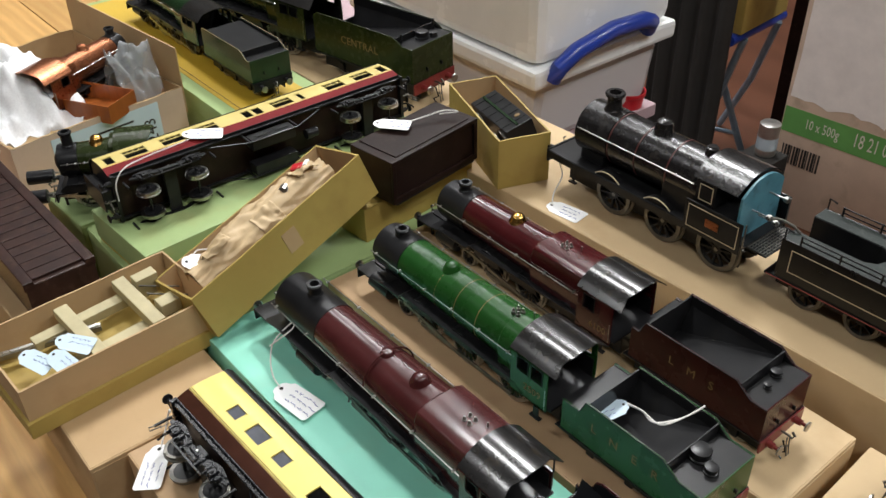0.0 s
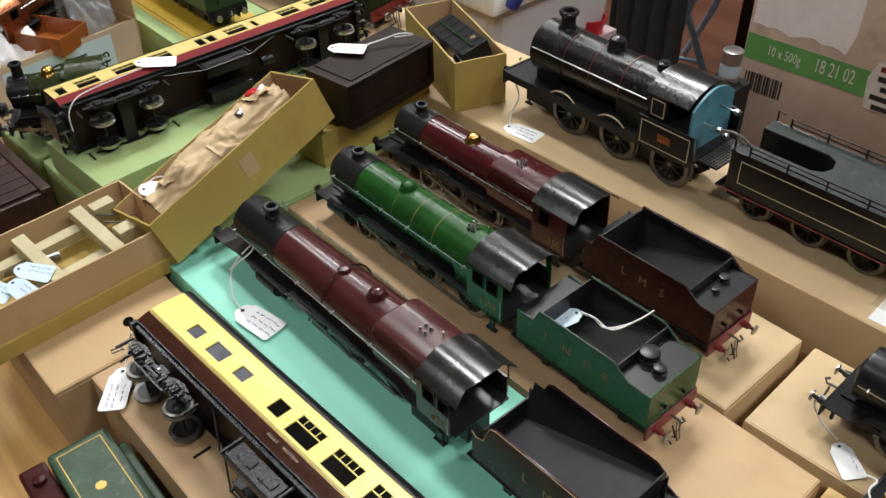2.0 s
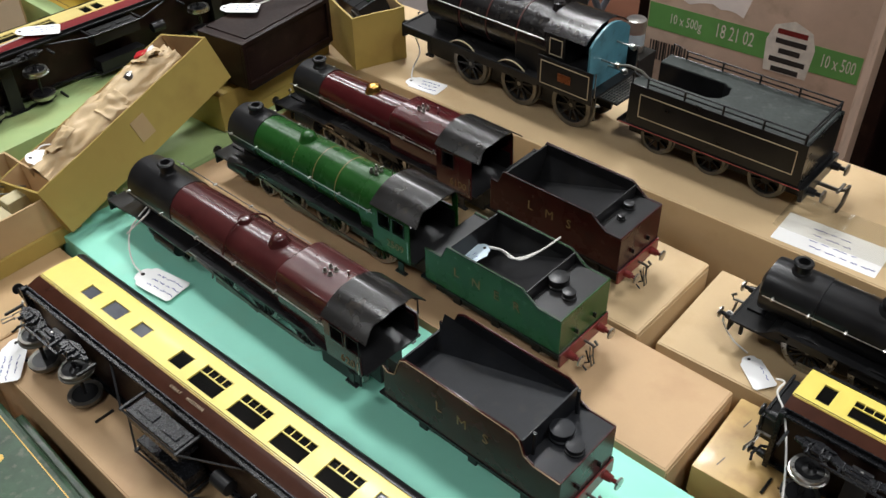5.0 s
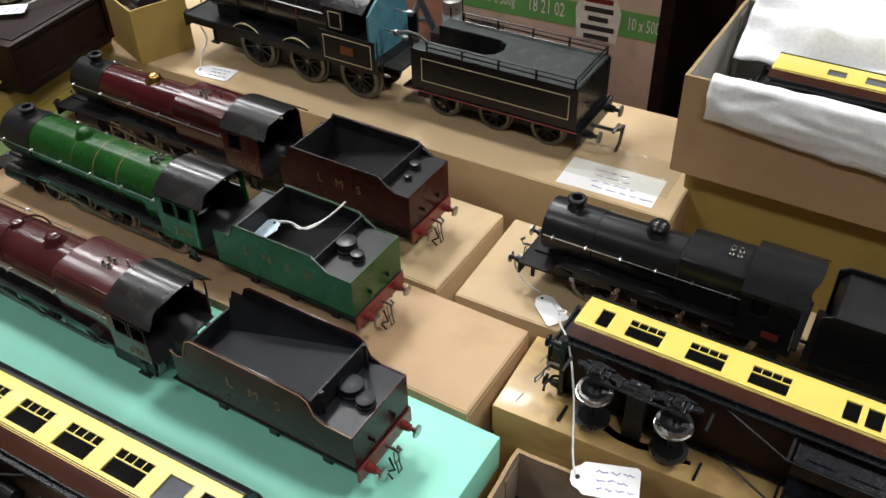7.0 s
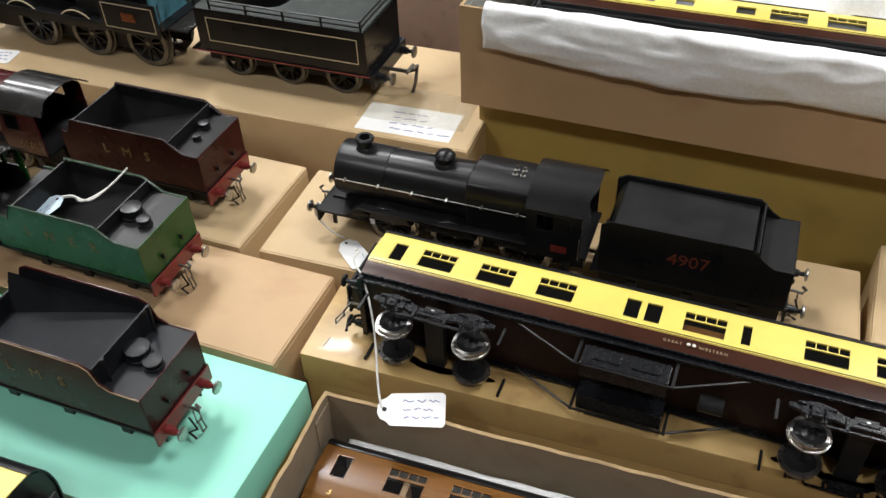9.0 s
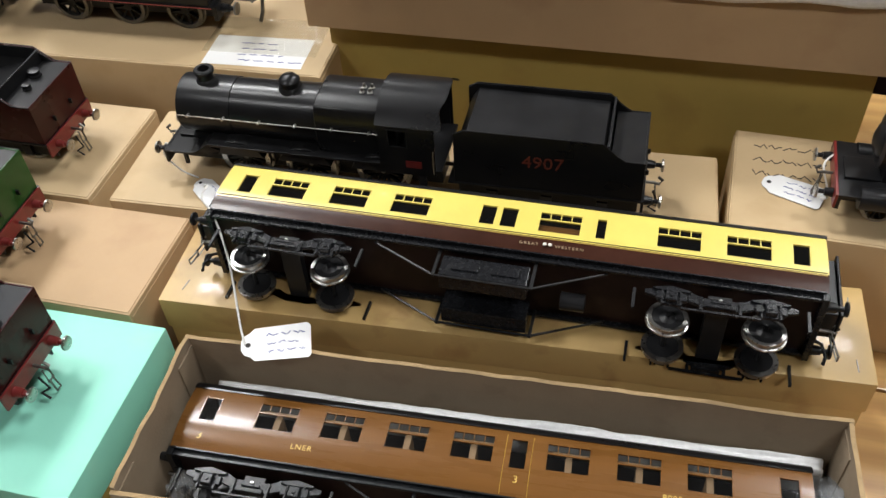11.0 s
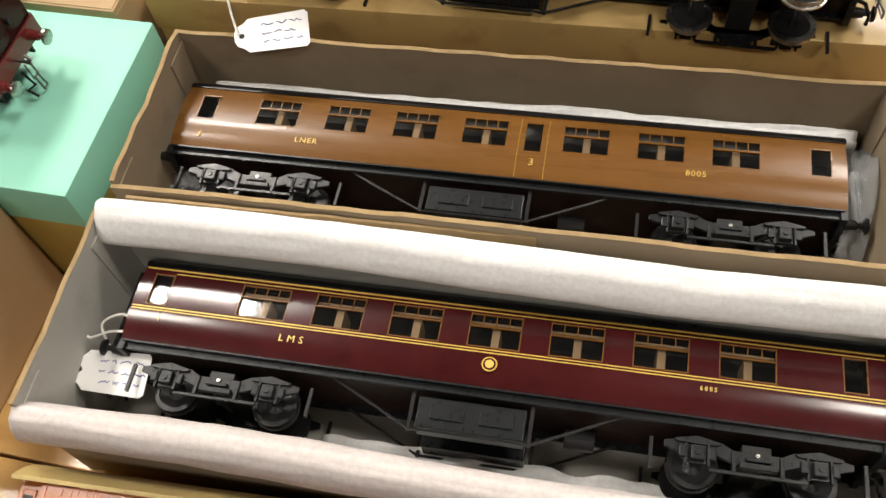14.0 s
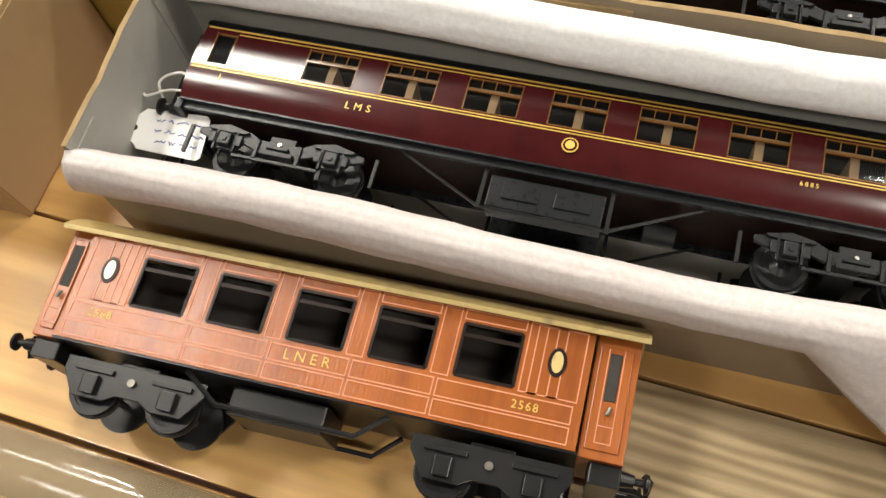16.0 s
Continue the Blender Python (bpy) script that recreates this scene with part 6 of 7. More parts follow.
def left_wrap(u, v):
    x = -0.044 + 0.022 * u + 0.004 * noise.noise(Vector((u * 3, v * 5, 41)))
    y = 0.246 + 0.045 * v
    return (x, y, 0.790 + 0.010 * math.sin(math.pi * v) + 0.008 * noise.noise(Vector((u * 4, v * 7, 43))))


sheet("clear_wrap", 12, 20, left_wrap, CLEAR_WRAP, "crumpled clear plastic wrap under a carriage buffer", "plastic wrap")


def tray_front_tissue(u, v):
    x = -0.040 + 0.49 * u
    drop = 0.032 + 0.008 * math.sin(min(1, u * 1.6) * math.pi * 0.9) + 0.006 * noise.noise(Vector((u * 7, 0, 51)))
    if v < 0.45:
        t = v / 0.45
        return (x, 0.674 - 0.030 * t + crease(u, v, 53, 0.002), 0.992 + 0.019 * math.sin(t * math.pi * 0.55) + crease(u, v, 52, 0.003))
    t = (v - 0.45) / 0.55
    return (x + 0.003 * noise.noise(Vector((u * 9, v * 3, 55))), 0.6415 - 0.004 * math.sin(t * 3) - abs(crease(u, v, 53, 0.0045)), 1.0105 - drop * t * 1.15 + crease(u, v, 52, 0.001))


def tray_back_tissue(u, v):
    x = -0.045 + 0.50 * u
    y = 0.725 + 0.085 * v
    return (x, y, 0.985 + 0.045 * math.sin(min(1, v * 1.2) * 1.6) + crease(u, v, 61, 0.012) + 0.012 * noise.noise(Vector((u * 8, v * 4, 63))))


sheet("tissue_paper", 110, 30, tray_front_tissue, TISSUE, "white tissue hanging over the front of a box")
sheet("tissue_paper", 90, 26, tray_back_tissue, TISSUE, "crumpled white tissue heaped behind a carriage")
carriage(lying(0.196, 0.6565, 0.9715, 0.5), "chocolate and cream carriage lying in a tissue-lined box", C1W, (CHOCOLATE, CREAM), 0.0445, 0.404, lines=GWR_LINES, under=BLACK)


def hang_tag(x, y, z, rot, cord, tilt=(0, 0), size=1.0, mat=PAPER, label="white paper price tag with blue handwriting and string", lines=3, ink=INK, holed=True):
    e = thing("price_tag", pose(x, y, z, tilt[0], tilt[1], rot), label, "price tag", "price tags")
    k = size
    pts = [(-0.012, -0.011), (0.021, -0.012), (0.023, -0.010), (0.023, 0.010), (0.021, 0.012), (-0.012, 0.011), (-0.015, 0.008), (-0.0185, 0.0065), (-0.0205, 0.003), (-0.0205, -0.003), (-0.0185, -0.0065), (-0.015, -0.008)]
    bm = bmesh.new()
    prism(bm, [(a * k, b * k) for a, b in pts], 0.0, 0.0005, "XY")
    part("card", bm, mat, e)
    part("eyelet", lathe(bmesh.new(), [(0.0004, 0.0016 * k), (0.0008, 0.0016 * k)], "Z", (-0.016 * k, 0, 0), 12), DARK_IN, e)
    rnd = random.Random(int(abs(x * 991) + abs(y * 1777)))
    for j in range(lines):
        yy = (0.006 - 0.0058 * j) * k
        xa = (-0.006 + 0.004 * rnd.random()) * k
        while xa < 0.017 * k:
            w = (0.0025 + 0.005 * rnd.random()) * k
            pth = [(xa + w * q / 5, yy + 0.0010 * k * (rnd.random() - 0.5) * 2, 0.0007) for q in range(6)]
            part("ink_stroke", tube(bmesh.new(), pth, 0.00028 * k, 4), ink, e)
            xa += w + 0.002 * k
    if cord:
        inv = e.matrix_world.inverted()
        cps = [inv @ Vector(p) for p in cord]
        fine = []
        for i in range(len(cps) - 1):
            p0, p1, p2, p3 = cps[max(i - 1, 0)], cps[i], cps[i + 1], cps[min(i + 2, len(cps) - 1)]
            for q in range(6):
                t = q / 6
                fine.append(0.5 * ((2 * p1) + (p2 - p0) * t + (2 * p0 - 5 * p1 + 4 * p2 - p3) * t * t + (3 * p1 - p0 - 3 * p2 + p3) * t ** 3))
        fine.append(cps[-1])
        part("string", tube(bmesh.new(), fine, 0.0008, 6), STRING, e, smooth=True)
    return e


# restaurant carriage, leaning against the lidded box
hang_tag(0.008, 0.3515, 0.8550, 19, [(-0.010, 0.345, 0.857), (-0.018, 0.358, 0.862), (-0.034, 0.390, 0.885), (-0.050, 0.412, 0.905), (-0.062, 0.422, 0.912), (-0.062, 0.432, 0.914), (-0.070, 0.440, 0.905)], (14, 0), 1.08, label="white price tag with blue handwriting tied to a restaurant carriage")
hang_tag(-0.549, 0.2300, 0.8600, 9, [(-0.570, 0.227, 0.861), (-0.586, 0.229, 0.863), (-0.600, 0.236, 0.872), (-0.606, 0.246, 0.884), (-0.596, 0.262, 0.904), (-0.590, 0.258, 0.902), (-0.600, 0.246, 0.888), (-0.606, 0.240, 0.880)], (0, 0), 1.2)
hang_tag(-0.3205, 0.3960, 0.9120, -107, [(-0.315, 0.412, 0.914), (-0.296, 0.406, 0.924), (-0.275, 0.402, 0.928), (-0.264, 0.418, 0.935), (-0.258, 0.432, 0.942), (-0.266, 0.416, 0.933), (-0.280, 0.401, 0.927), (-0.298, 0.408, 0.921), (-0.314, 0.411, 0.914)], (0, 6), 0.82, PALE_BLUE_PAPER, "pale blue price tag with twisted string in a tender", 2)
hang_tag(-0.583, 0.6165, 0.8848, 8, [(-0.600, 0.614, 0.886), (-0.615, 0.632, 0.888), (-0.622, 0.652, 0.900), (-0.632, 0.655, 0.915)], (0, 0), 1.1, label="white price tag lying on a box beside a black locomotive")
hang_tag(-0.562, 0.0965, 0.8565, -42, [(-0.574, 0.108, 0.858), (-0.588, 0.122, 0.866), (-0.588, 0.128, 0.882), (-0.575, 0.125, 0.892)], (8, 6), 1.05, label="white price tag lying at the end of a brown box")
hang_tag(-0.098, 0.4835, 0.8585, -38, [(-0.112, 0.496, 0.860), (-0.128, 0.500, 0.862), (-0.140, 0.502, 0.874), (-0.138, 0.505, 0.884), (-0.130, 0.5, 0.886)], (6, 0), 0.8, label="white price tag tied to a black locomotive buffer", lines=1)
hang_tag(0.343, 0.563, 0.8612, -20, [(0.362, 0.556, 0.863), (0.366, 0.548, 0.872), (0.360, 0.562, 0.888), (0.368, 0.575, 0.890)], (0, 0), 1.05, label="creased white price tag tied to a black tank locomotive")
hang_tag(-0.030, 0.134, 0.806, 4, [(-0.032, 0.146, 0.806), (-0.040, 0.158, 0.815), (-0.028, 0.165, 0.818), (-0.020, 0.158, 0.815), (-0.034, 0.155, 0.814), (-0.046, 0.150, 0.812), (-0.050, 0.156, 0.812)], (10, 0), 1.05, label="torn white price tag tied to a crimson carriage buffer")

lab = thing("address_label", pose(-0.113, 0.641, 0.8842, 0, 0, 3), "white adhesive label with blue handwriting under clear tape", "label")
part("label_paper", boxes((-0.046, 0.046, -0.023, 0.023, 0, 0.0004)), PAPER, lab)
rnd = random.Random(5)
for j in range(4):
    xa = -0.020 + 0.01 * rnd.random()
    while xa < 0.034 - 0.008 * j:
        w = 0.004 + 0.008 * rnd.random()
        part("ink_stroke", tube(bmesh.new(), [(xa + w * q / 6, -0.015 + 0.009 * j + 0.0016 * (rnd.random() - 0.5), 0.0006) for q in range(7)], 0.0004, 4), INK, lab)
        xa += w + 0.004
tp = sheet("clear_tape", 40, 20, lambda u, v: (-0.052 + 0.106 * u, -0.005 + 0.058 * v, 0.0012 + 0.0007 * noise.noise(Vector((u * 16, v * 9, 71)))), TAPE, "", parent=lab, solid=0)
tp.visible_shadow = False


# ---- the far end of the table ----
# low pale green box that carries the stacked boxes
carton("green_box", -0.835, 0.405, 0.285, 0.42, TABLE, 0.855, PALE_GREEN, "faded green box under stacked ochre boxes", 0)
carton("green_box", -0.873, 0.405, 0.128, 0.410, 0.8555, 0.897, YELLOW, "pale green lidded box with yellow label under a carriage", 3.5, 0.036, PALE_GREEN)
carriage(pose(-0.8435, 0.407, 0.929, -90, 0, 89.5), "crimson and cream carriage lying on its side on a green box", C2W, (CARRIAGE_RED, PALE_CREAM), 0.0465, 0.392, lines=((0.001, 0.001, 0.0475, 0.0005, LINE_GOLD),), under=BLACK)
hang_tag(-0.890, 0.330, 0.9615, 60, [(-0.886, 0.312, 0.962), (-0.882, 0.285, 0.963), (-0.878, 0.250, 0.963), (-0.872, 0.228, 0.962), (-0.868, 0.215, 0.950), (-0.866, 0.213, 0.930)], (0, 4), 1.05, label="white price tag with string lying on a carriage side")
carton("ochre_box", -0.757, 0.512, 0.075, 0.175, 0.8555, 0.902, OCHRE, "ochre lidded box under a brown van", 5, 0.030, OCHRE)
van = thing("model_van", pose(-0.737, 0.522, 0.9025, 0, 0, 8) @ Matrix.Scale(0.95, 4), "plain dark brown model van body upside down on a box", "model wagon")
part("van_body", boxes((-0.034, 0.034, -0.076, 0.074, 0.004, 0.061), bevel=0.0012), BROWN_ROOF, van)
part("van_roof", boxes((-0.036, 0.036, -0.070, 0.070, 0, 0.0045), bevel=0.0015), BLACK, van)
for r in ((0.034, 0.0375, -0.076, 0.074, 0.004, 0.011), (0.034, 0.0375, -0.076, 0.074, 0.056, 0.061), (0.034, 0.0375, -0.076, -0.070, 0.0112, 0.0558), (0.034, 0.0375, 0.068, 0.074, 0.0112, 0.0558)):
    part("side_rim", boxes(r, bevel=0.0006), BROWN_ROOF, van)
part("floor_panel", boxes((-0.031, 0.031, -0.064, 0.064, 0.0605, 0.0625), bevel=0.0005), BROWN_ROOF, van)
hang_tag(-0.757, 0.503, 0.9665, 40, [(-0.748, 0.520, 0.967), (-0.742, 0.545, 0.969), (-0.735, 0.565, 0.972), (-0.725, 0.578, 0.970), (-0.738, 0.560, 0.968)], (0, 0), 1.0, label="white price tag with string lying on a brown van")

# tilted ochre box with a wrapped model
tb = tray("tilted_open_box", 0, 0, 0.235, 0.080, 0, 0.052, OCHRE, "ochre open box tilted on another, with a wrapped model", m=pose(-0.722, 0.325, 0.886, -14, -15.5, 98), inner=KRAFT, tear=0.001, edge=OCHRE, taps=False, wall=0.002)


def wrapped(u, v):
    a = 2 * math.pi * v
    r = (0.024 + 0.007 * noise.noise(Vector((u * 5, math.cos(a) * 1.5, math.sin(a) * 1.5 + 7)))) * (0.35 + 0.65 * math.sin(math.pi * min(0.95, max(0.06, u))) ** 0.5)
    fold = noise.noise(Vector((u * 3 + math.cos(a), math.cos(a) * 2.2, math.sin(a) * 2.2 + 3)))
    r += 0.010 * (0.5 - abs(noise.noise(Vector((u * 4.5 + fold * 1.6, math.cos(a) * 2.6 + fold, math.sin(a) * 2.6))))) + 0.0035 * (0.5 - abs(noise.noise(Vector((u * 11 + fold * 3, math.cos(a) * 4, math.sin(a) * 4 + fold * 2)))))
    p = tb.matrix_world @ Vector((-0.095 + 0.19 * u, 0.9 * r * math.cos(a), 0.036 + r * math.sin(a)))
    return p


sheet("wrapped_model", 110, 64, wrapped, TAN_TISSUE, "model wrapped in crumpled tan tissue in a box", "wrapped model", solid=0)
wm = bpy.data.objects["wrapped_model"]
for n, (u0, a0) in enumerate(((0.10, 1.2), (0.42, 2.0), (0.78, 1.0))):
    def loose(u, v, u0=u0, a0=a0, n=n):
        p = wrapped(u0 + 0.16 * u, (a0 + 1.1 * v) / (2 * math.pi))
        return Vector(p) + Vector((0, 0, 0.0015 + 0.006 * v * v + 0.003 * noise.noise(Vector((u * 4, v * 3, 7 * n)))))
    sheet("loose_paper_fold", 24, 14, loose, TAN_TISSUE, "", parent=wm)
pk = thing("wrapped_buffer", tb.matrix_world @ pose(0.072, 0.008, 0.058, 0, 0, 30), "red and white buffer showing from a tissue bundle", "model part")
part("red_block", boxes((-0.009, 0.002, -0.007, 0.007, 0, 0.008), bevel=0.001), RED_PLASTIC, pk)
part("white_block", boxes((-0.004, 0.006, -0.012, -0.007, 0.001, 0.008), bevel=0.001), PAPER, pk)
part("steel_knob", lathe(bmesh.new(), [(-0.020, 0.004), (-0.022, 0.006), (-0.030, 0.006), (-0.032, 0.003)], "X", (-0.012, 0.004, 0.002), 14), STEEL, pk, smooth=True)
hang_tag(-0.7265, 0.239, 0.912, 62, [(-0.735, 0.228, 0.914), (-0.742, 0.240, 0.918), (-0.735, 0.252, 0.918)], (10, 12), 1.05, label="white price tag standing in an ochre box", lines=2)
part("tape_patch", boxes((-0.006, 0.012, -0.0408, -0.0402, 0.016, 0.040)), KRAFT, tb)

# tray of cream wooden buffer stops
D = tray("kraft_open_box", -0.7295, 0.126, 0.105, 0.196, 0.8485, 0.902, KRAFT, "brown open box with cream wooden parts and tags", 3.5, inner=KRAFT, tear=0.001, edge=KRAFT, taps=False, wall=0.002)
part("lid_below", boxes((-0.056, 0.056, -0.101, 0.101, 0.0, 0.018), bevel=0.001), OCHRE, D)
bs = thing("buffer_stop", pose(-0.735, 0.150, 0.872, 0, 8, 6), "cream painted wooden buffer stop lying in a box", "model part")
for nm, r in (("side_beam", (-0.034, -0.022, -0.080, 0.050, 0, 0.011)), ("side_beam", (0.014, 0.026, -0.075, 0.045, 0, 0.011)), ("cross_beam", (-0.042, 0.036, 0.012, 0.026, 0.0112, 0.023)), ("cross_beam", (-0.042, 0.036, -0.050, -0.036, 0.0112, 0.023)), ("upright", (-0.032, -0.020, 0.028, 0.052, 0.012, 0.028)), ("upright", (0.012, 0.026, 0.028, 0.050, 0.012, 0.028))):
    part(nm, boxes(r, bevel=0.001), CREAM_WOOD, bs)
for k in range(3):
    part("wire_strut", rod(bmesh.new(), (-0.02 + 0.015 * k, 0.03, 0.022), (-0.005 + 0.016 * k, 0.066, 0.010), 0.0009), DARK_STEEL, bs, smooth=True)
rl = thing("rail_length", pose(-0.752, 0.075, 0.876, 0, 3, -12), "short dark metal rail with bright steel edge in a box", "model part")
part("rail_bar", boxes((-0.003, 0.003, -0.055, 0.055, 0, 0.006), bevel=0.0006), DARK_STEEL, rl)
part("bright_edge", boxes((-0.0018, 0.0018, -0.055, 0.055, 0.0062, 0.0074)), STEEL, rl)
for k, (tx, ty, tr) in enumerate(((-0.722, 0.060, 25), (-0.700, 0.078, 12), (-0.715, 0.095, 40))):
    hang_tag(tx, ty, 0.888 + 0.003 * k, tr, [], (10, 6), 0.85, PALE_BLUE_PAPER, "pale blue price tag with handwriting among wooden parts", 2)

# brown van with a planked roof
VAN_BROWN = material("scuffed_red_brown_paint", (0.030, 0.014, 0.011), 0.36, 0, 0.4, 40, 0.1, 300, 0.0, dirt=(0.12, 0.07, 0.05), amount=0.35, spec=0.22)
bv = thing("model_van", pose(-0.935, 0.118, TABLE, 0, 0, 2), "dark brown planked model van standing by an open box", "model wagon")
part("support_box", boxes((-0.15, 0.128, -0.05, 0.05, 0, 0.096), bevel=0.002), KRAFT, bv)
part("van_body", boxes((-0.16, 0.122, -0.036, 0.036, 0.112, 0.156), bevel=0.0015), VAN_BROWN, bv)
for k in range(16):
    x = -0.158 + 0.0172 * k
    part("roof_plank", boxes((x, x + 0.0155, -0.026, 0.026, 0.1565, 0.1590), bevel=0.0005), VAN_BROWN, bv)
part("roof_side", boxes((-0.160, 0.122, 0.0265, 0.0375, 0.150, 0.1600), bevel=0.001), VAN_BROWN, bv)
part("roof_side", boxes((-0.160, 0.122, -0.0375, -0.0265, 0.150, 0.1600), bevel=0.001), VAN_BROWN, bv)
for x in (-0.12, -0.06, 0.04, 0.095):
    for s in (-1, 1):
        wheel(bv, x, s * 0.020, 0.1085, 0.0125, 0.0045, 0, DARK_STEEL, BLACK, -s)

# green-topped maroon tinplate model by the table edge
CHIPPED_GREEN = material("chipped_green_tinplate", (0.026, 0.060, 0.030), 0.32, 0, 0.35, 60, 0.15, 300, 0.1, dirt=(0.13, 0.13, 0.09), amount=0.5, spec=0.4)
gt = thing("tinplate_tender", pose(-0.480, 0.040, TABLE, 0, 0, -2), "chipped dark green tinplate roof with gold crest, maroon sides", "model wagon")
part("roof_panel", boxes((-0.070, 0.14, -0.022, 0.030, 0.074, 0.088), bevel=0.004), CHIPPED_GREEN, gt)
part("lower_step", boxes((-0.052, 0.14, 0.030, 0.038, 0.060, 0.078), bevel=0.002), CHIPPED_GREEN, gt)
part("maroon_side", boxes((-0.075, 0.14, -0.046, -0.023, 0.010, 0.080), bevel=0.003), DARK_MAROON, gt)
part("main_body", boxes((-0.066, 0.138, -0.022, 0.030, 0.016, 0.0735)), DARK_MAROON, gt)
part("gold_lining", boxes((-0.062, 0.135, 0.022, 0.0228, 0.0878, 0.0885), (-0.062, 0.135, -0.0158, -0.015, 0.0878, 0.0885), (-0.062, -0.0612, -0.015, 0.022, 0.0878, 0.0885)), LINE_GOLD, gt)
part("crest", lathe(bmesh.new(), [(0.0878, 0.005), (0.0886, 0.0045)], "Z", (-0.012, 0.002, 0), 7), LETTER_GOLD, gt)
part("valve_boss", lathe(bmesh.new(), [(0.080, 0.006), (0.084, 0.005), (0.085, 0.002)], "Z", (-0.055, -0.034, 0), 12), DARK_MAROON, gt, smooth=True)
for x in (-0.04, 0.03, 0.10):
    for s in (-1, 1):
        wheel(gt, x, s * 0.019 - 0.006, 0.0125, 0.0125, 0.0045, 0, DARK_STEEL, BLACK, -s)

# small ochre box with a black wagon in it
H = tray("ochre_open_box", -0.735, 0.650, 0.168, 0.066, 0.8845, 0.949, OCHRE, "small ochre open box holding a black wagon", -20, inner=KRAFT, tear=0.001, edge=OCHRE, taps=False, wall=0.002)
bw = thing("model_wagon", pose(-0.715, 0.646, 0.913, 20, -5, -18), "black goods wagon with faint gold lettering in a box", "model wagon")
part("wagon_body", boxes((-0.055, 0.050, -0.010, 0.026, 0, 0.038), bevel=0.001), BLACK, bw)
part("wagon_rib", boxes((-0.052, 0.047, 0.006, 0.009, 0.038, 0.0395)), DARK_GREEN, bw)
for k in range(5):
    part("side_strap", boxes((-0.045 + 0.02 * k, -0.043 + 0.02 * k, -0.009, 0.025, 0.038, 0.0386)), BLACK, bw)
for x in (-0.035, 0.030):
    for y in (-0.022, -0.012):
        wheel(bw, x, y, 0.020, 0.0125, 0.0045, 0, DARK_STEEL, BLACK, 1)
part("gold_mark", lathe(bmesh.new(), [(0.0385, 0.004), (0.0392, 0.0035)], "Z", (0.028, 0.017, 0), 6), LETTER_DIM, bw)

# carton with tissue and a copper-coloured locomotive
ct = tray("flapped_carton", -1.32, 0.285, 0.33, 0.255, TABLE, 0.890, CARTON_GREY, "grey-brown carton with raised flaps and a paper label", 6, inner=KRAFT, tear=0.004, edge=STRAW_EDGE, taps=False)
part("flap", boxes((-0.165, 0.165, 0.128, 0.130, 0.10, 0.200)), KRAFT, ct)
part("paper_label", boxes((0.1655, 0.1660, -0.075, 0.085, 0.028, 0.133)), PALE_BLUE_PAPER, ct)
lettering("12", 0.026, BLACK_INK, ct, pose(0.1664, -0.058, 0.116, 90, 0, 90))
lettering("A243", 0.026, BLACK_INK, ct, pose(0.1664, 0.068, 0.085, 90, -90, 90))
for k in range(4):
    part("print_bar", boxes((0.1660, 0.1663, -0.022, 0.044 - 0.012 * (k % 2), 0.116 - 0.014 * k, 0.119 - 0.014 * k)), BLACK_INK, ct)
locomotive(pose(-1.265, 0.318, 0.862, 0, 0, -62), "copper-brown model locomotive in tissue inside a carton", COPPER, front=-0.10, smoke=-0.09, band0=-0.07, fire=0.02, cab0=0.04, cab1=0.08, chimney=-0.08, dome=-0.02, drivers=(-0.05, 0.0, 0.05), bogie=(), valves=None, windows=1, roof=COPPER, group="boxed locomotives")
brw = thing("model_wagon", pose(-1.195, 0.312, 0.872, 0, 0, 30), "orange-brown open tinplate wagon inside a carton", "model wagon")
part("wagon_floor", boxes((-0.045, 0.045, -0.028, 0.028, 0.010, 0.014)), TEAK_TIN, brw)
for r in ((-0.045, 0.045, -0.029, -0.028, 0.010, 0.036), (-0.045, 0.045, 0.028, 0.029, 0.010, 0.036), (-0.046, -0.045, -0.029, 0.029, 0.010, 0.036), (0.045, 0.046, -0.029, 0.029, 0.010, 0.036)):
    part("wagon_side", boxes(r), TEAK_TIN, brw)
for k in range(2):
    wheel(brw, -0.026 + 0.052 * k, -0.02, 0.011, 0.011, 0.004, 0, DARK_STEEL, BLACK, 1)


def heap(u, v):
    return (-1.40 + 0.22 * u, 0.17 + 0.14 * v, 0.875 + 0.085 * math.sin(math.pi * u) * math.sin(math.pi * v) + 0.03 * noise.noise(Vector((u * 5, v * 5, 81))) + 0.012 * noise.noise(Vector((u * 15, v * 15, 83))))


sheet("tissue_paper", 40, 36, heap, TISSUE, "crumpled white tissue heaped in a carton")
sheet("clear_wrap", 26, 30, lambda u, v: (-1.26 + 0.08 * u, 0.35 + 0.06 * v, 0.88 + 0.06 * math.sin(math.pi * u) + 0.03 * noise.noise(Vector((u * 6, v * 6, 91)))), CLEAR_WRAP, "crumpled clear wrap inside a carton", "plastic wrap")
sheet("tissue_paper", 30, 24, lambda u, v: (-1.075 + 0.12 * u, 0.145 + 0.06 * v, TABLE + 0.012 + 0.03 * math.sin(math.pi * u) * math.sin(math.pi * v) + 0.01 * noise.noise(Vector((u * 7, v * 7, 95)))), TISSUE, "crumpled white tissue lying on the table")

# green tank locomotive beside the carton
carton("cardboard_box", -1.015, 0.270, 0.10, 0.17, TABLE, 0.860, PALE_GREEN, "faded green box under a green tank locomotive", 4)
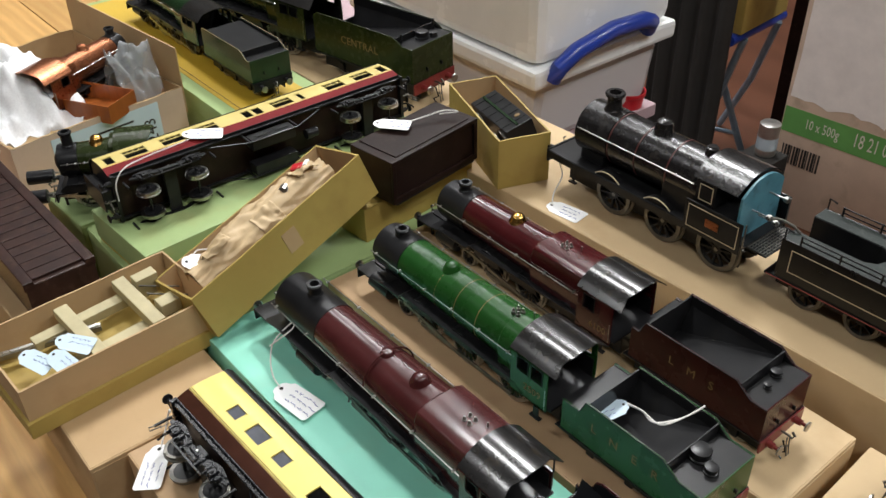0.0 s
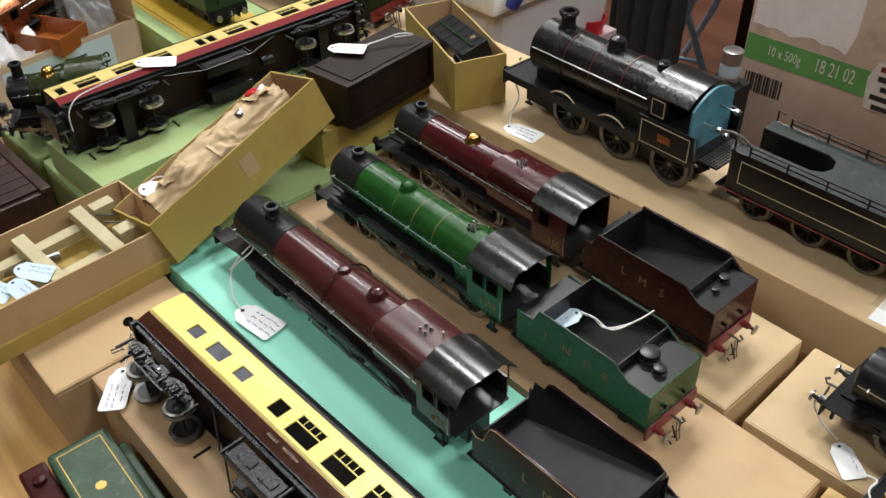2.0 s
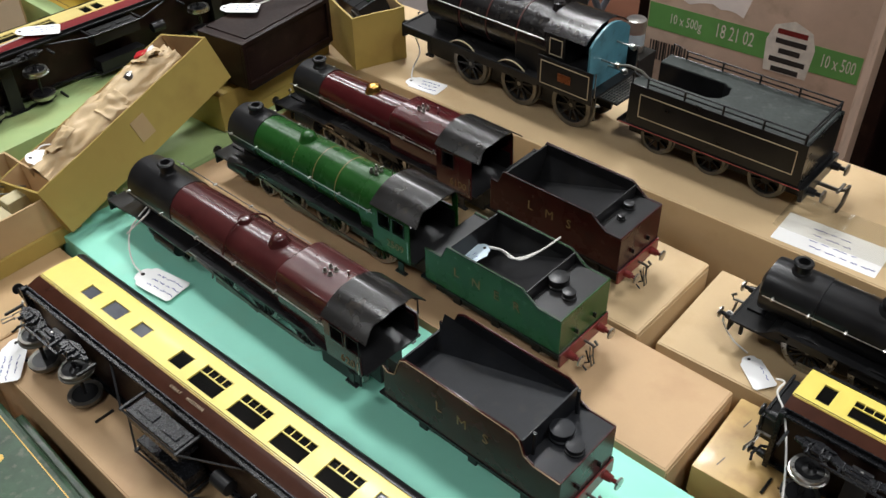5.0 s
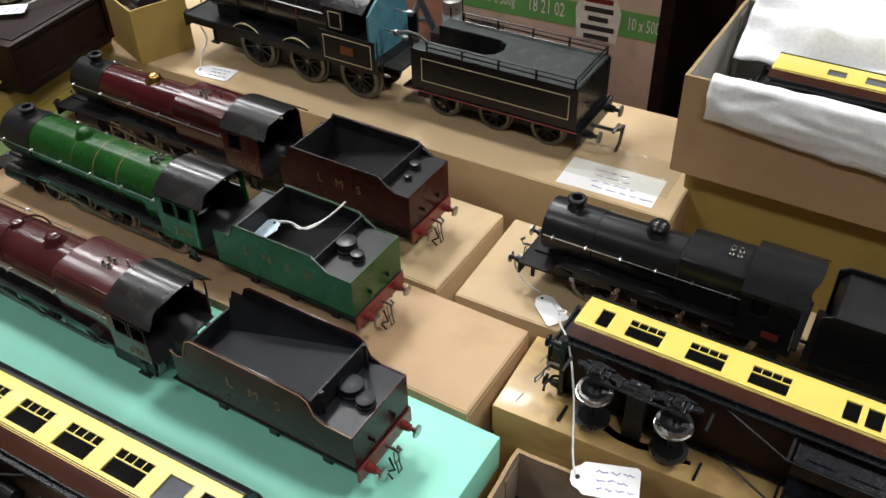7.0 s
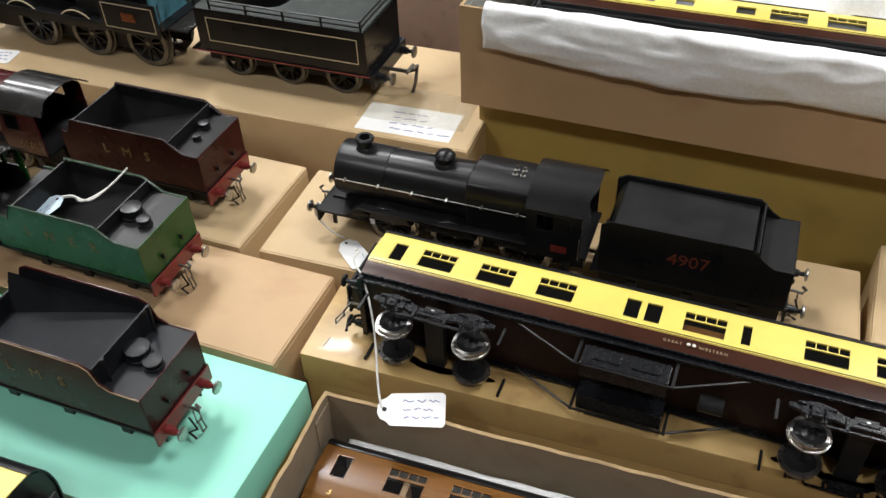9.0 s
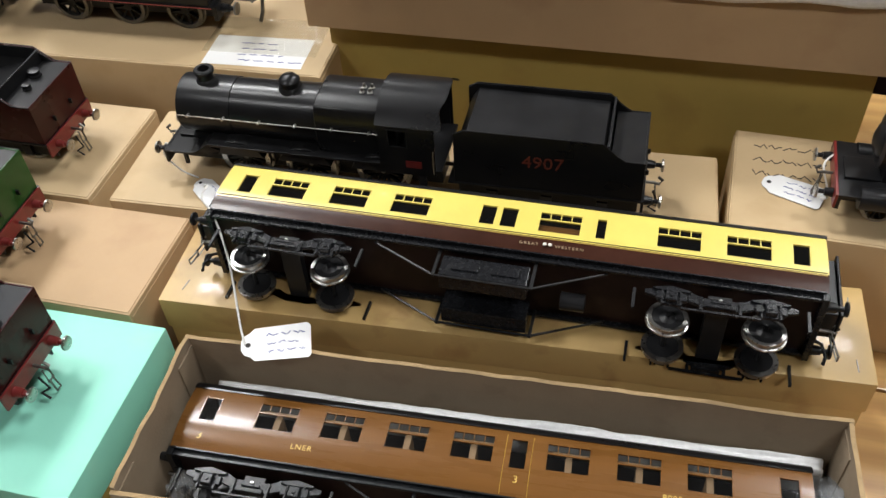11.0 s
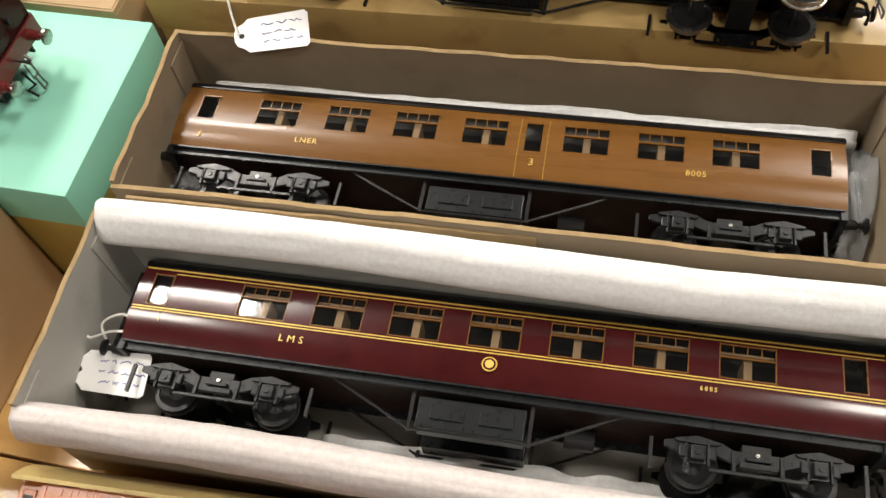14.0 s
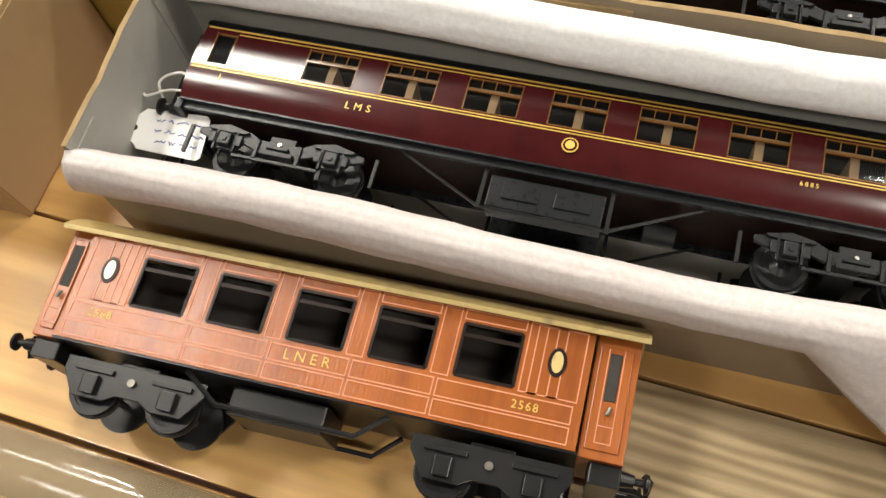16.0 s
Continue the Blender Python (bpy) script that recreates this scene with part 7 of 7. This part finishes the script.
locomotive(pose(-0.984, 0.262, 0.8605, 0, 0, 62), "olive green tank locomotive with black chimney", OLIVE, front=-0.075, smoke=-0.068, band0=-0.045, fire=-0.008, cab0=0.0, cab1=0.030, chimney=-0.055, dome=-0.022, dome_mat=BRASS, drivers=(-0.04, 0.0, 0.04), bogie=(), valves=None, windows=1, roof=OLIVE, group="boxed locomotives", tall=0.097)

# train on the yellow-topped box, and the great green train behind it
yb = carton("green_box", -1.35, 0.524, 0.60, 0.155, TABLE, 0.872, PALE_GREEN, "long pale green box with yellow top panel under a black train", 0, 0.030, PALE_GREEN)
part("yellow_panel", boxes((-0.285, 0.285, -0.056, 0.056, 0.1218, 0.1226), bevel=0.0003), YELLOW, yb)
part("panel_line", boxes((-0.279, 0.279, -0.0495, -0.0487, 0.1226, 0.1229)), BLACK_INK, yb)
locomotive(pose(-1.318, 0.531, 0.8730), "black and dark green locomotive on a yellow lid", DARK_GREEN, front=-0.20, smoke=-0.18, band0=-0.145, fire=-0.02, cab0=0.02, cab1=0.070, chimney=-0.158, dome=-0.085, drivers=(-0.095, -0.045, 0.008), bogie=(-0.175, -0.135), belpaire=False)
tender(pose(-1.228, 0.531, 0.8730), "black and dark green tender on a yellow lid", DARK_GREEN, 0.145, 0.032, 0.074, inner=BLACK, flat=True, low=0.064, filled=True, shelf=0.010, drop=0.82, scoop=False, caps=(), red_beam=False, edge=LINE_TAN)
carton("cardboard_box", -1.30, 0.705, 0.74, 0.16, TABLE, 0.852, KRAFT_PALE, "kraft box under a large green train")
tender(pose(-1.158, 0.692, 0.8525, 0, 0, 10) @ Matrix.Scale(1.32, 4), "large olive green tender with gold lettering and black top", OLIVE, 0.155, 0.034, 0.078, text="CENTRAL", letter=LETTER_DIM, inner=BLACK, flat=True, low=0.070, drop=0.8, gap=1.1)
locomotive(pose(-1.261, 0.674, 0.8525, 0, 0, 10) @ Matrix.Scale(1.32, 4), "large olive green locomotive with gold lining", OLIVE, front=-0.20, smoke=-0.18, band0=-0.145, fire=-0.02, cab0=0.01, cab1=0.060, chimney=-0.158, dome=-0.085, drivers=(-0.095, -0.045, 0.008), bogie=(-0.175, -0.135), belpaire=False)


# ---- behind the table ----
carton("printed_carton", -0.832, 2.1947, 0.586, 0.20, 0, 0.86, CARTON_GREY, "old brown carton with green printed band and torn white patch", 4)
cb = bpy.data.objects["printed_carton"]
F = -0.1004
part("green_band", boxes((-0.290, 0.290, F - 0.0006, F - 0.0001, 0.272, 0.345)), PRINT_GREEN, cb)
lettering("18 21 02", 0.056, LETTER_PALE, cb, pose(-0.040, F - 0.001, 0.312, 90, 0, 0) @ Matrix.Diagonal((0.55, 1, 1, 1)))
lettering("10 x 500g", 0.040, LETTER_PALE, cb, pose(-0.180, F - 0.001, 0.310, 90, 0, 0) @ Matrix.Diagonal((0.6, 1, 1, 1)))
lettering("10 x 500", 0.050, LETTER_PALE, cb, pose(0.234, F - 0.001, 0.310, 90, 0, 0) @ Matrix.Diagonal((0.5, 1, 1, 1)))
part("crest_panel", prism(bmesh.new(), [(0.052, 0.245), (0.165, 0.245), (0.172, 0.330), (0.158, 0.372), (0.108, 0.392), (0.060, 0.372), (0.045, 0.330)], F - 0.0011, F - 0.0006), LETTER_PALE, cb)
for k, (a, b) in enumerate(((0.070, 0.148), (0.070, 0.150), (0.082, 0.138), (0.062, 0.156), (0.072, 0.144))):
    part("print_bar", boxes((a, b, F - 0.0016, F - 0.0011, 0.352 - 0.026 * k, 0.366 - 0.026 * k)), RED if k == 0 else BLACK_INK, cb)
for k in range(14):
    part("barcode_bar", boxes((-0.275 + 0.008 * k, -0.2715 + 0.008 * k + 0.0015 * (k % 3), F - 0.0006, F - 0.0001, 0.180, 0.236)), BLACK_INK, cb)
tornp = [(-0.285 + 0.26 * (k / 12), 0.375 + 0.02 * noise.noise(Vector((k * 2.3, 1, 5)))) for k in range(13)] + [(-0.01 + 0.03 * noise.noise(Vector((k, 4, 4))), 0.42 + 0.08 * k) for k in range(5)] + [(-0.28 + 0.02 * noise.noise(Vector((k, 8, 4))), 0.76 - 0.09 * k) for k in range(4)]
part("torn_patch", prism(bmesh.new(), tornp, F - 0.0004, F - 0.0001), TORN_PAPER, cb)

sb = thing("storage_box", pose(-1.175, 1.075, 0.69), "clear plastic storage box with lid and blue handle", "storage box")
part("box_shell", prism(bmesh.new(), [(-0.225, 0.0), (0.225, 0.0), (0.245, 0.135), (-0.245, 0.135)], -0.155, 0.155), SHELL, sb, bevel=0.02)
part("rim_ledge", boxes((-0.258, 0.258, -0.175, 0.175, 0.132, 0.165), bevel=0.008), CLEAR_PLASTIC, sb)
part("lid", boxes((-0.248, 0.248, -0.165, 0.165, 0.166, 0.42), bevel=0.02), CLEAR_PLASTIC, sb)
part("handle", tube(bmesh.new(), [(0.258, -0.135, 0.145), (0.268, -0.132, 0.166), (0.274, -0.10, 0.188), (0.276, -0.02, 0.203), (0.274, 0.06, 0.198), (0.266, 0.090, 0.185), (0.256, 0.095, 0.166)], 0.0145, 10), BLUE_PLASTIC, sb, "blue plastic clip handle", smooth=True)
part("stored_cloth", boxes((-0.18, 0.223, -0.13, 0.13, 0.012, 0.10), bevel=0.01), PLUM, sb)
part("barcode_label", boxes((0.2485, 0.2490, -0.11, -0.075, 0.27, 0.31)), PAPER, sb)
for k in range(6):
    part("barcode_bar", boxes((0.2491, 0.2494, -0.107 + 0.005 * k, -0.1045 + 0.005 * k, 0.277, 0.303)), BLACK_INK, sb)
rt = thing("red_tub", pose(-0.962, 1.195, 0.69) @ Matrix.Diagonal((0.6, 0.6, 0.9, 1)), "red plastic tub beside a storage box", "tub")
part("tub_shell", lathe(bmesh.new(), [(0, 0.045), (0.025, 0.050), (0.027, 0.053), (0.034, 0.053), (0.034, 0.049), (0.006, 0.042)], "Z", (0, 0, 0), 28), RED_PLASTIC, rt, smooth=True)

back = thing("back_table", pose(0, 0, 0), "plum cloth covered table standing behind", "table")
part("table_top", boxes((-2.2, -0.930, 0.90, 1.24, 0.665, 0.6895), bevel=0.002), PLUM, back)
for x in (-2.1, -0.95):
    for y in (0.97, 1.2):
        part("table_leg", boxes((x - 0.02, x + 0.02, y - 0.02, y + 0.02, 0, 0.664)), BLACK, back)
cl = sheet("hanging_cloth", 40, 20, lambda u, v: (-1.545 + 0.235 * u, 2.02 + 0.03 * u + 0.012 * math.sin(u * 26), 0.0 + 1.3 * v), DARK_CLOTH, "black cloth hanging behind the table", "cloth", solid=0.004)
st = thing("folding_stool", pose(0, 0, 0), "folding stool with crossed blue-grey tube legs and blue rails", "stool")
for a, b, c in (((-1.511, 2.235, 0.012), (-1.410, 2.205, 0.22), (-1.335, 2.170, 0.440)), ((-1.345, 2.300, 0.012), (-1.400, 2.235, 0.22), (-1.465, 2.170, 0.440)), ((-1.520, 2.420, 0.012), (-1.420, 2.390, 0.22), (-1.345, 2.355, 0.440))):
    part("leg", tube(bmesh.new(), [a, b, c], 0.011, 8), BLUE_TUBE, st, smooth=True)
for x in (-1.345, -1.465):
    part("seat_rail", rod(bmesh.new(), (x, 2.11, 0.446), (x - 0.02, 2.40, 0.446), 0.017, 12), BLUE_PLASTIC, st, smooth=True)
part("foot_bar", rod(bmesh.new(), (-1.480, 2.222, 0.09), (-1.362, 2.272, 0.09), 0.007), BLUE_TUBE, st, smooth=True)
carton("ochre_box", -1.42, 2.25, 0.17, 0.26, 0.464, 0.76, OCHRE, "plain ochre box standing on a folding stool", 5, group="boxes behind the table")
oc = carton("brown_carton", -0.245, 1.62, 0.26, 0.22, 0.0, 0.86, CARTON_GREY, "brown carton with open flaps in shade behind the table", 14, group="boxes behind the table")
for a, y0 in ((-38, -0.112), (24, 0.112)):
    f = part("flap", boxes((-0.125, 0.125, -0.10 if y0 < 0 else 0.0, 0.0 if y0 < 0 else 0.10, 0, 0.003)), CARTON_GREY, oc)
    f.matrix_local = pose(0, y0, 0.861, a if y0 < 0 else a)
tn = thing("tin_can", pose(-1.085, 1.960, 0.250) @ Matrix.Diagonal((0.8, 0.8, 0.9, 1)), "small round tin with pale label on a black stand", "tin")
part("can_body", lathe(bmesh.new(), [(0, 0.032), (0.002, 0.034), (0.100, 0.034), (0.102, 0.031)], "Z", (0, 0, 0), 24), TIN, tn, smooth=True)
part("can_label", lathe(bmesh.new(), [(0.022, 0.0343), (0.060, 0.0343)], "Z", (0, 0, 0), 24), PALE_BLUE_PAPER, tn, smooth=True)
part("can_stand", boxes((-0.06, 0.06, -0.05, 0.05, -0.2775, -0.0005), bevel=0.002), DARK_CLOTH, tn)
post = thing("wooden_post", pose(-1.20, 2.30, 0), "dark brown wooden post behind the table", "post")
part("post_shaft", boxes((-0.05, 0.05, -0.05, 0.05, 0, 2.6), bevel=0.005), BROWN_ROOF, post)
dk = thing("dark_cabinet", pose(0.30, 1.35, 0), "dark open shelf unit behind the table", "cabinet")
part("side_panel", boxes((-0.55, -0.53, -0.2, 0.2, 0, 1.3), bevel=0.002), BROWN_ROOF, dk)
part("side_panel", boxes((0.75, 0.77, -0.2, 0.2, 0, 1.3), bevel=0.002), BROWN_ROOF, dk)
part("back_panel", boxes((-0.53, 0.75, 0.18, 0.2, 0, 1.3)), BROWN_ROOF, dk)
for z in (0.1, 0.5, 0.9, 1.28):
    part("shelf", boxes((-0.529, 0.749, -0.2, 0.179, z, z + 0.02), bevel=0.001), BROWN_ROOF, dk)

# clear moulding along the table's front edge
ed = thing("edge_moulding", pose(0, -0.050, TABLE - 0.006), "glossy clear moulding along the table edge", "trim")
part("moulding_strip", strip(bmesh.new(), [(0.021, 0.0005), (0.016, 0.006), (0.006, 0.008), (-0.006, 0.006), (-0.016, 0.0), (-0.022, -0.008)], -2.3, 1.7), PERSPEX, ed, smooth=True, solid=0.0012)
ink = bpy.data.objects["cardboard_box.003"]
rnd = random.Random(9)
for j in range(3):
    for q in range(5 if j else 9):
        xa, yy = -0.245 + 0.011 * q, 0.040 - 0.017 * j
        part("pen_stroke", tube(bmesh.new(), [(xa + 0.0025 * k, yy + 0.006 * (rnd.random() - 0.5), 0.1103) for k in range(5)], 0.0006, 4), BLACK_INK, ink)
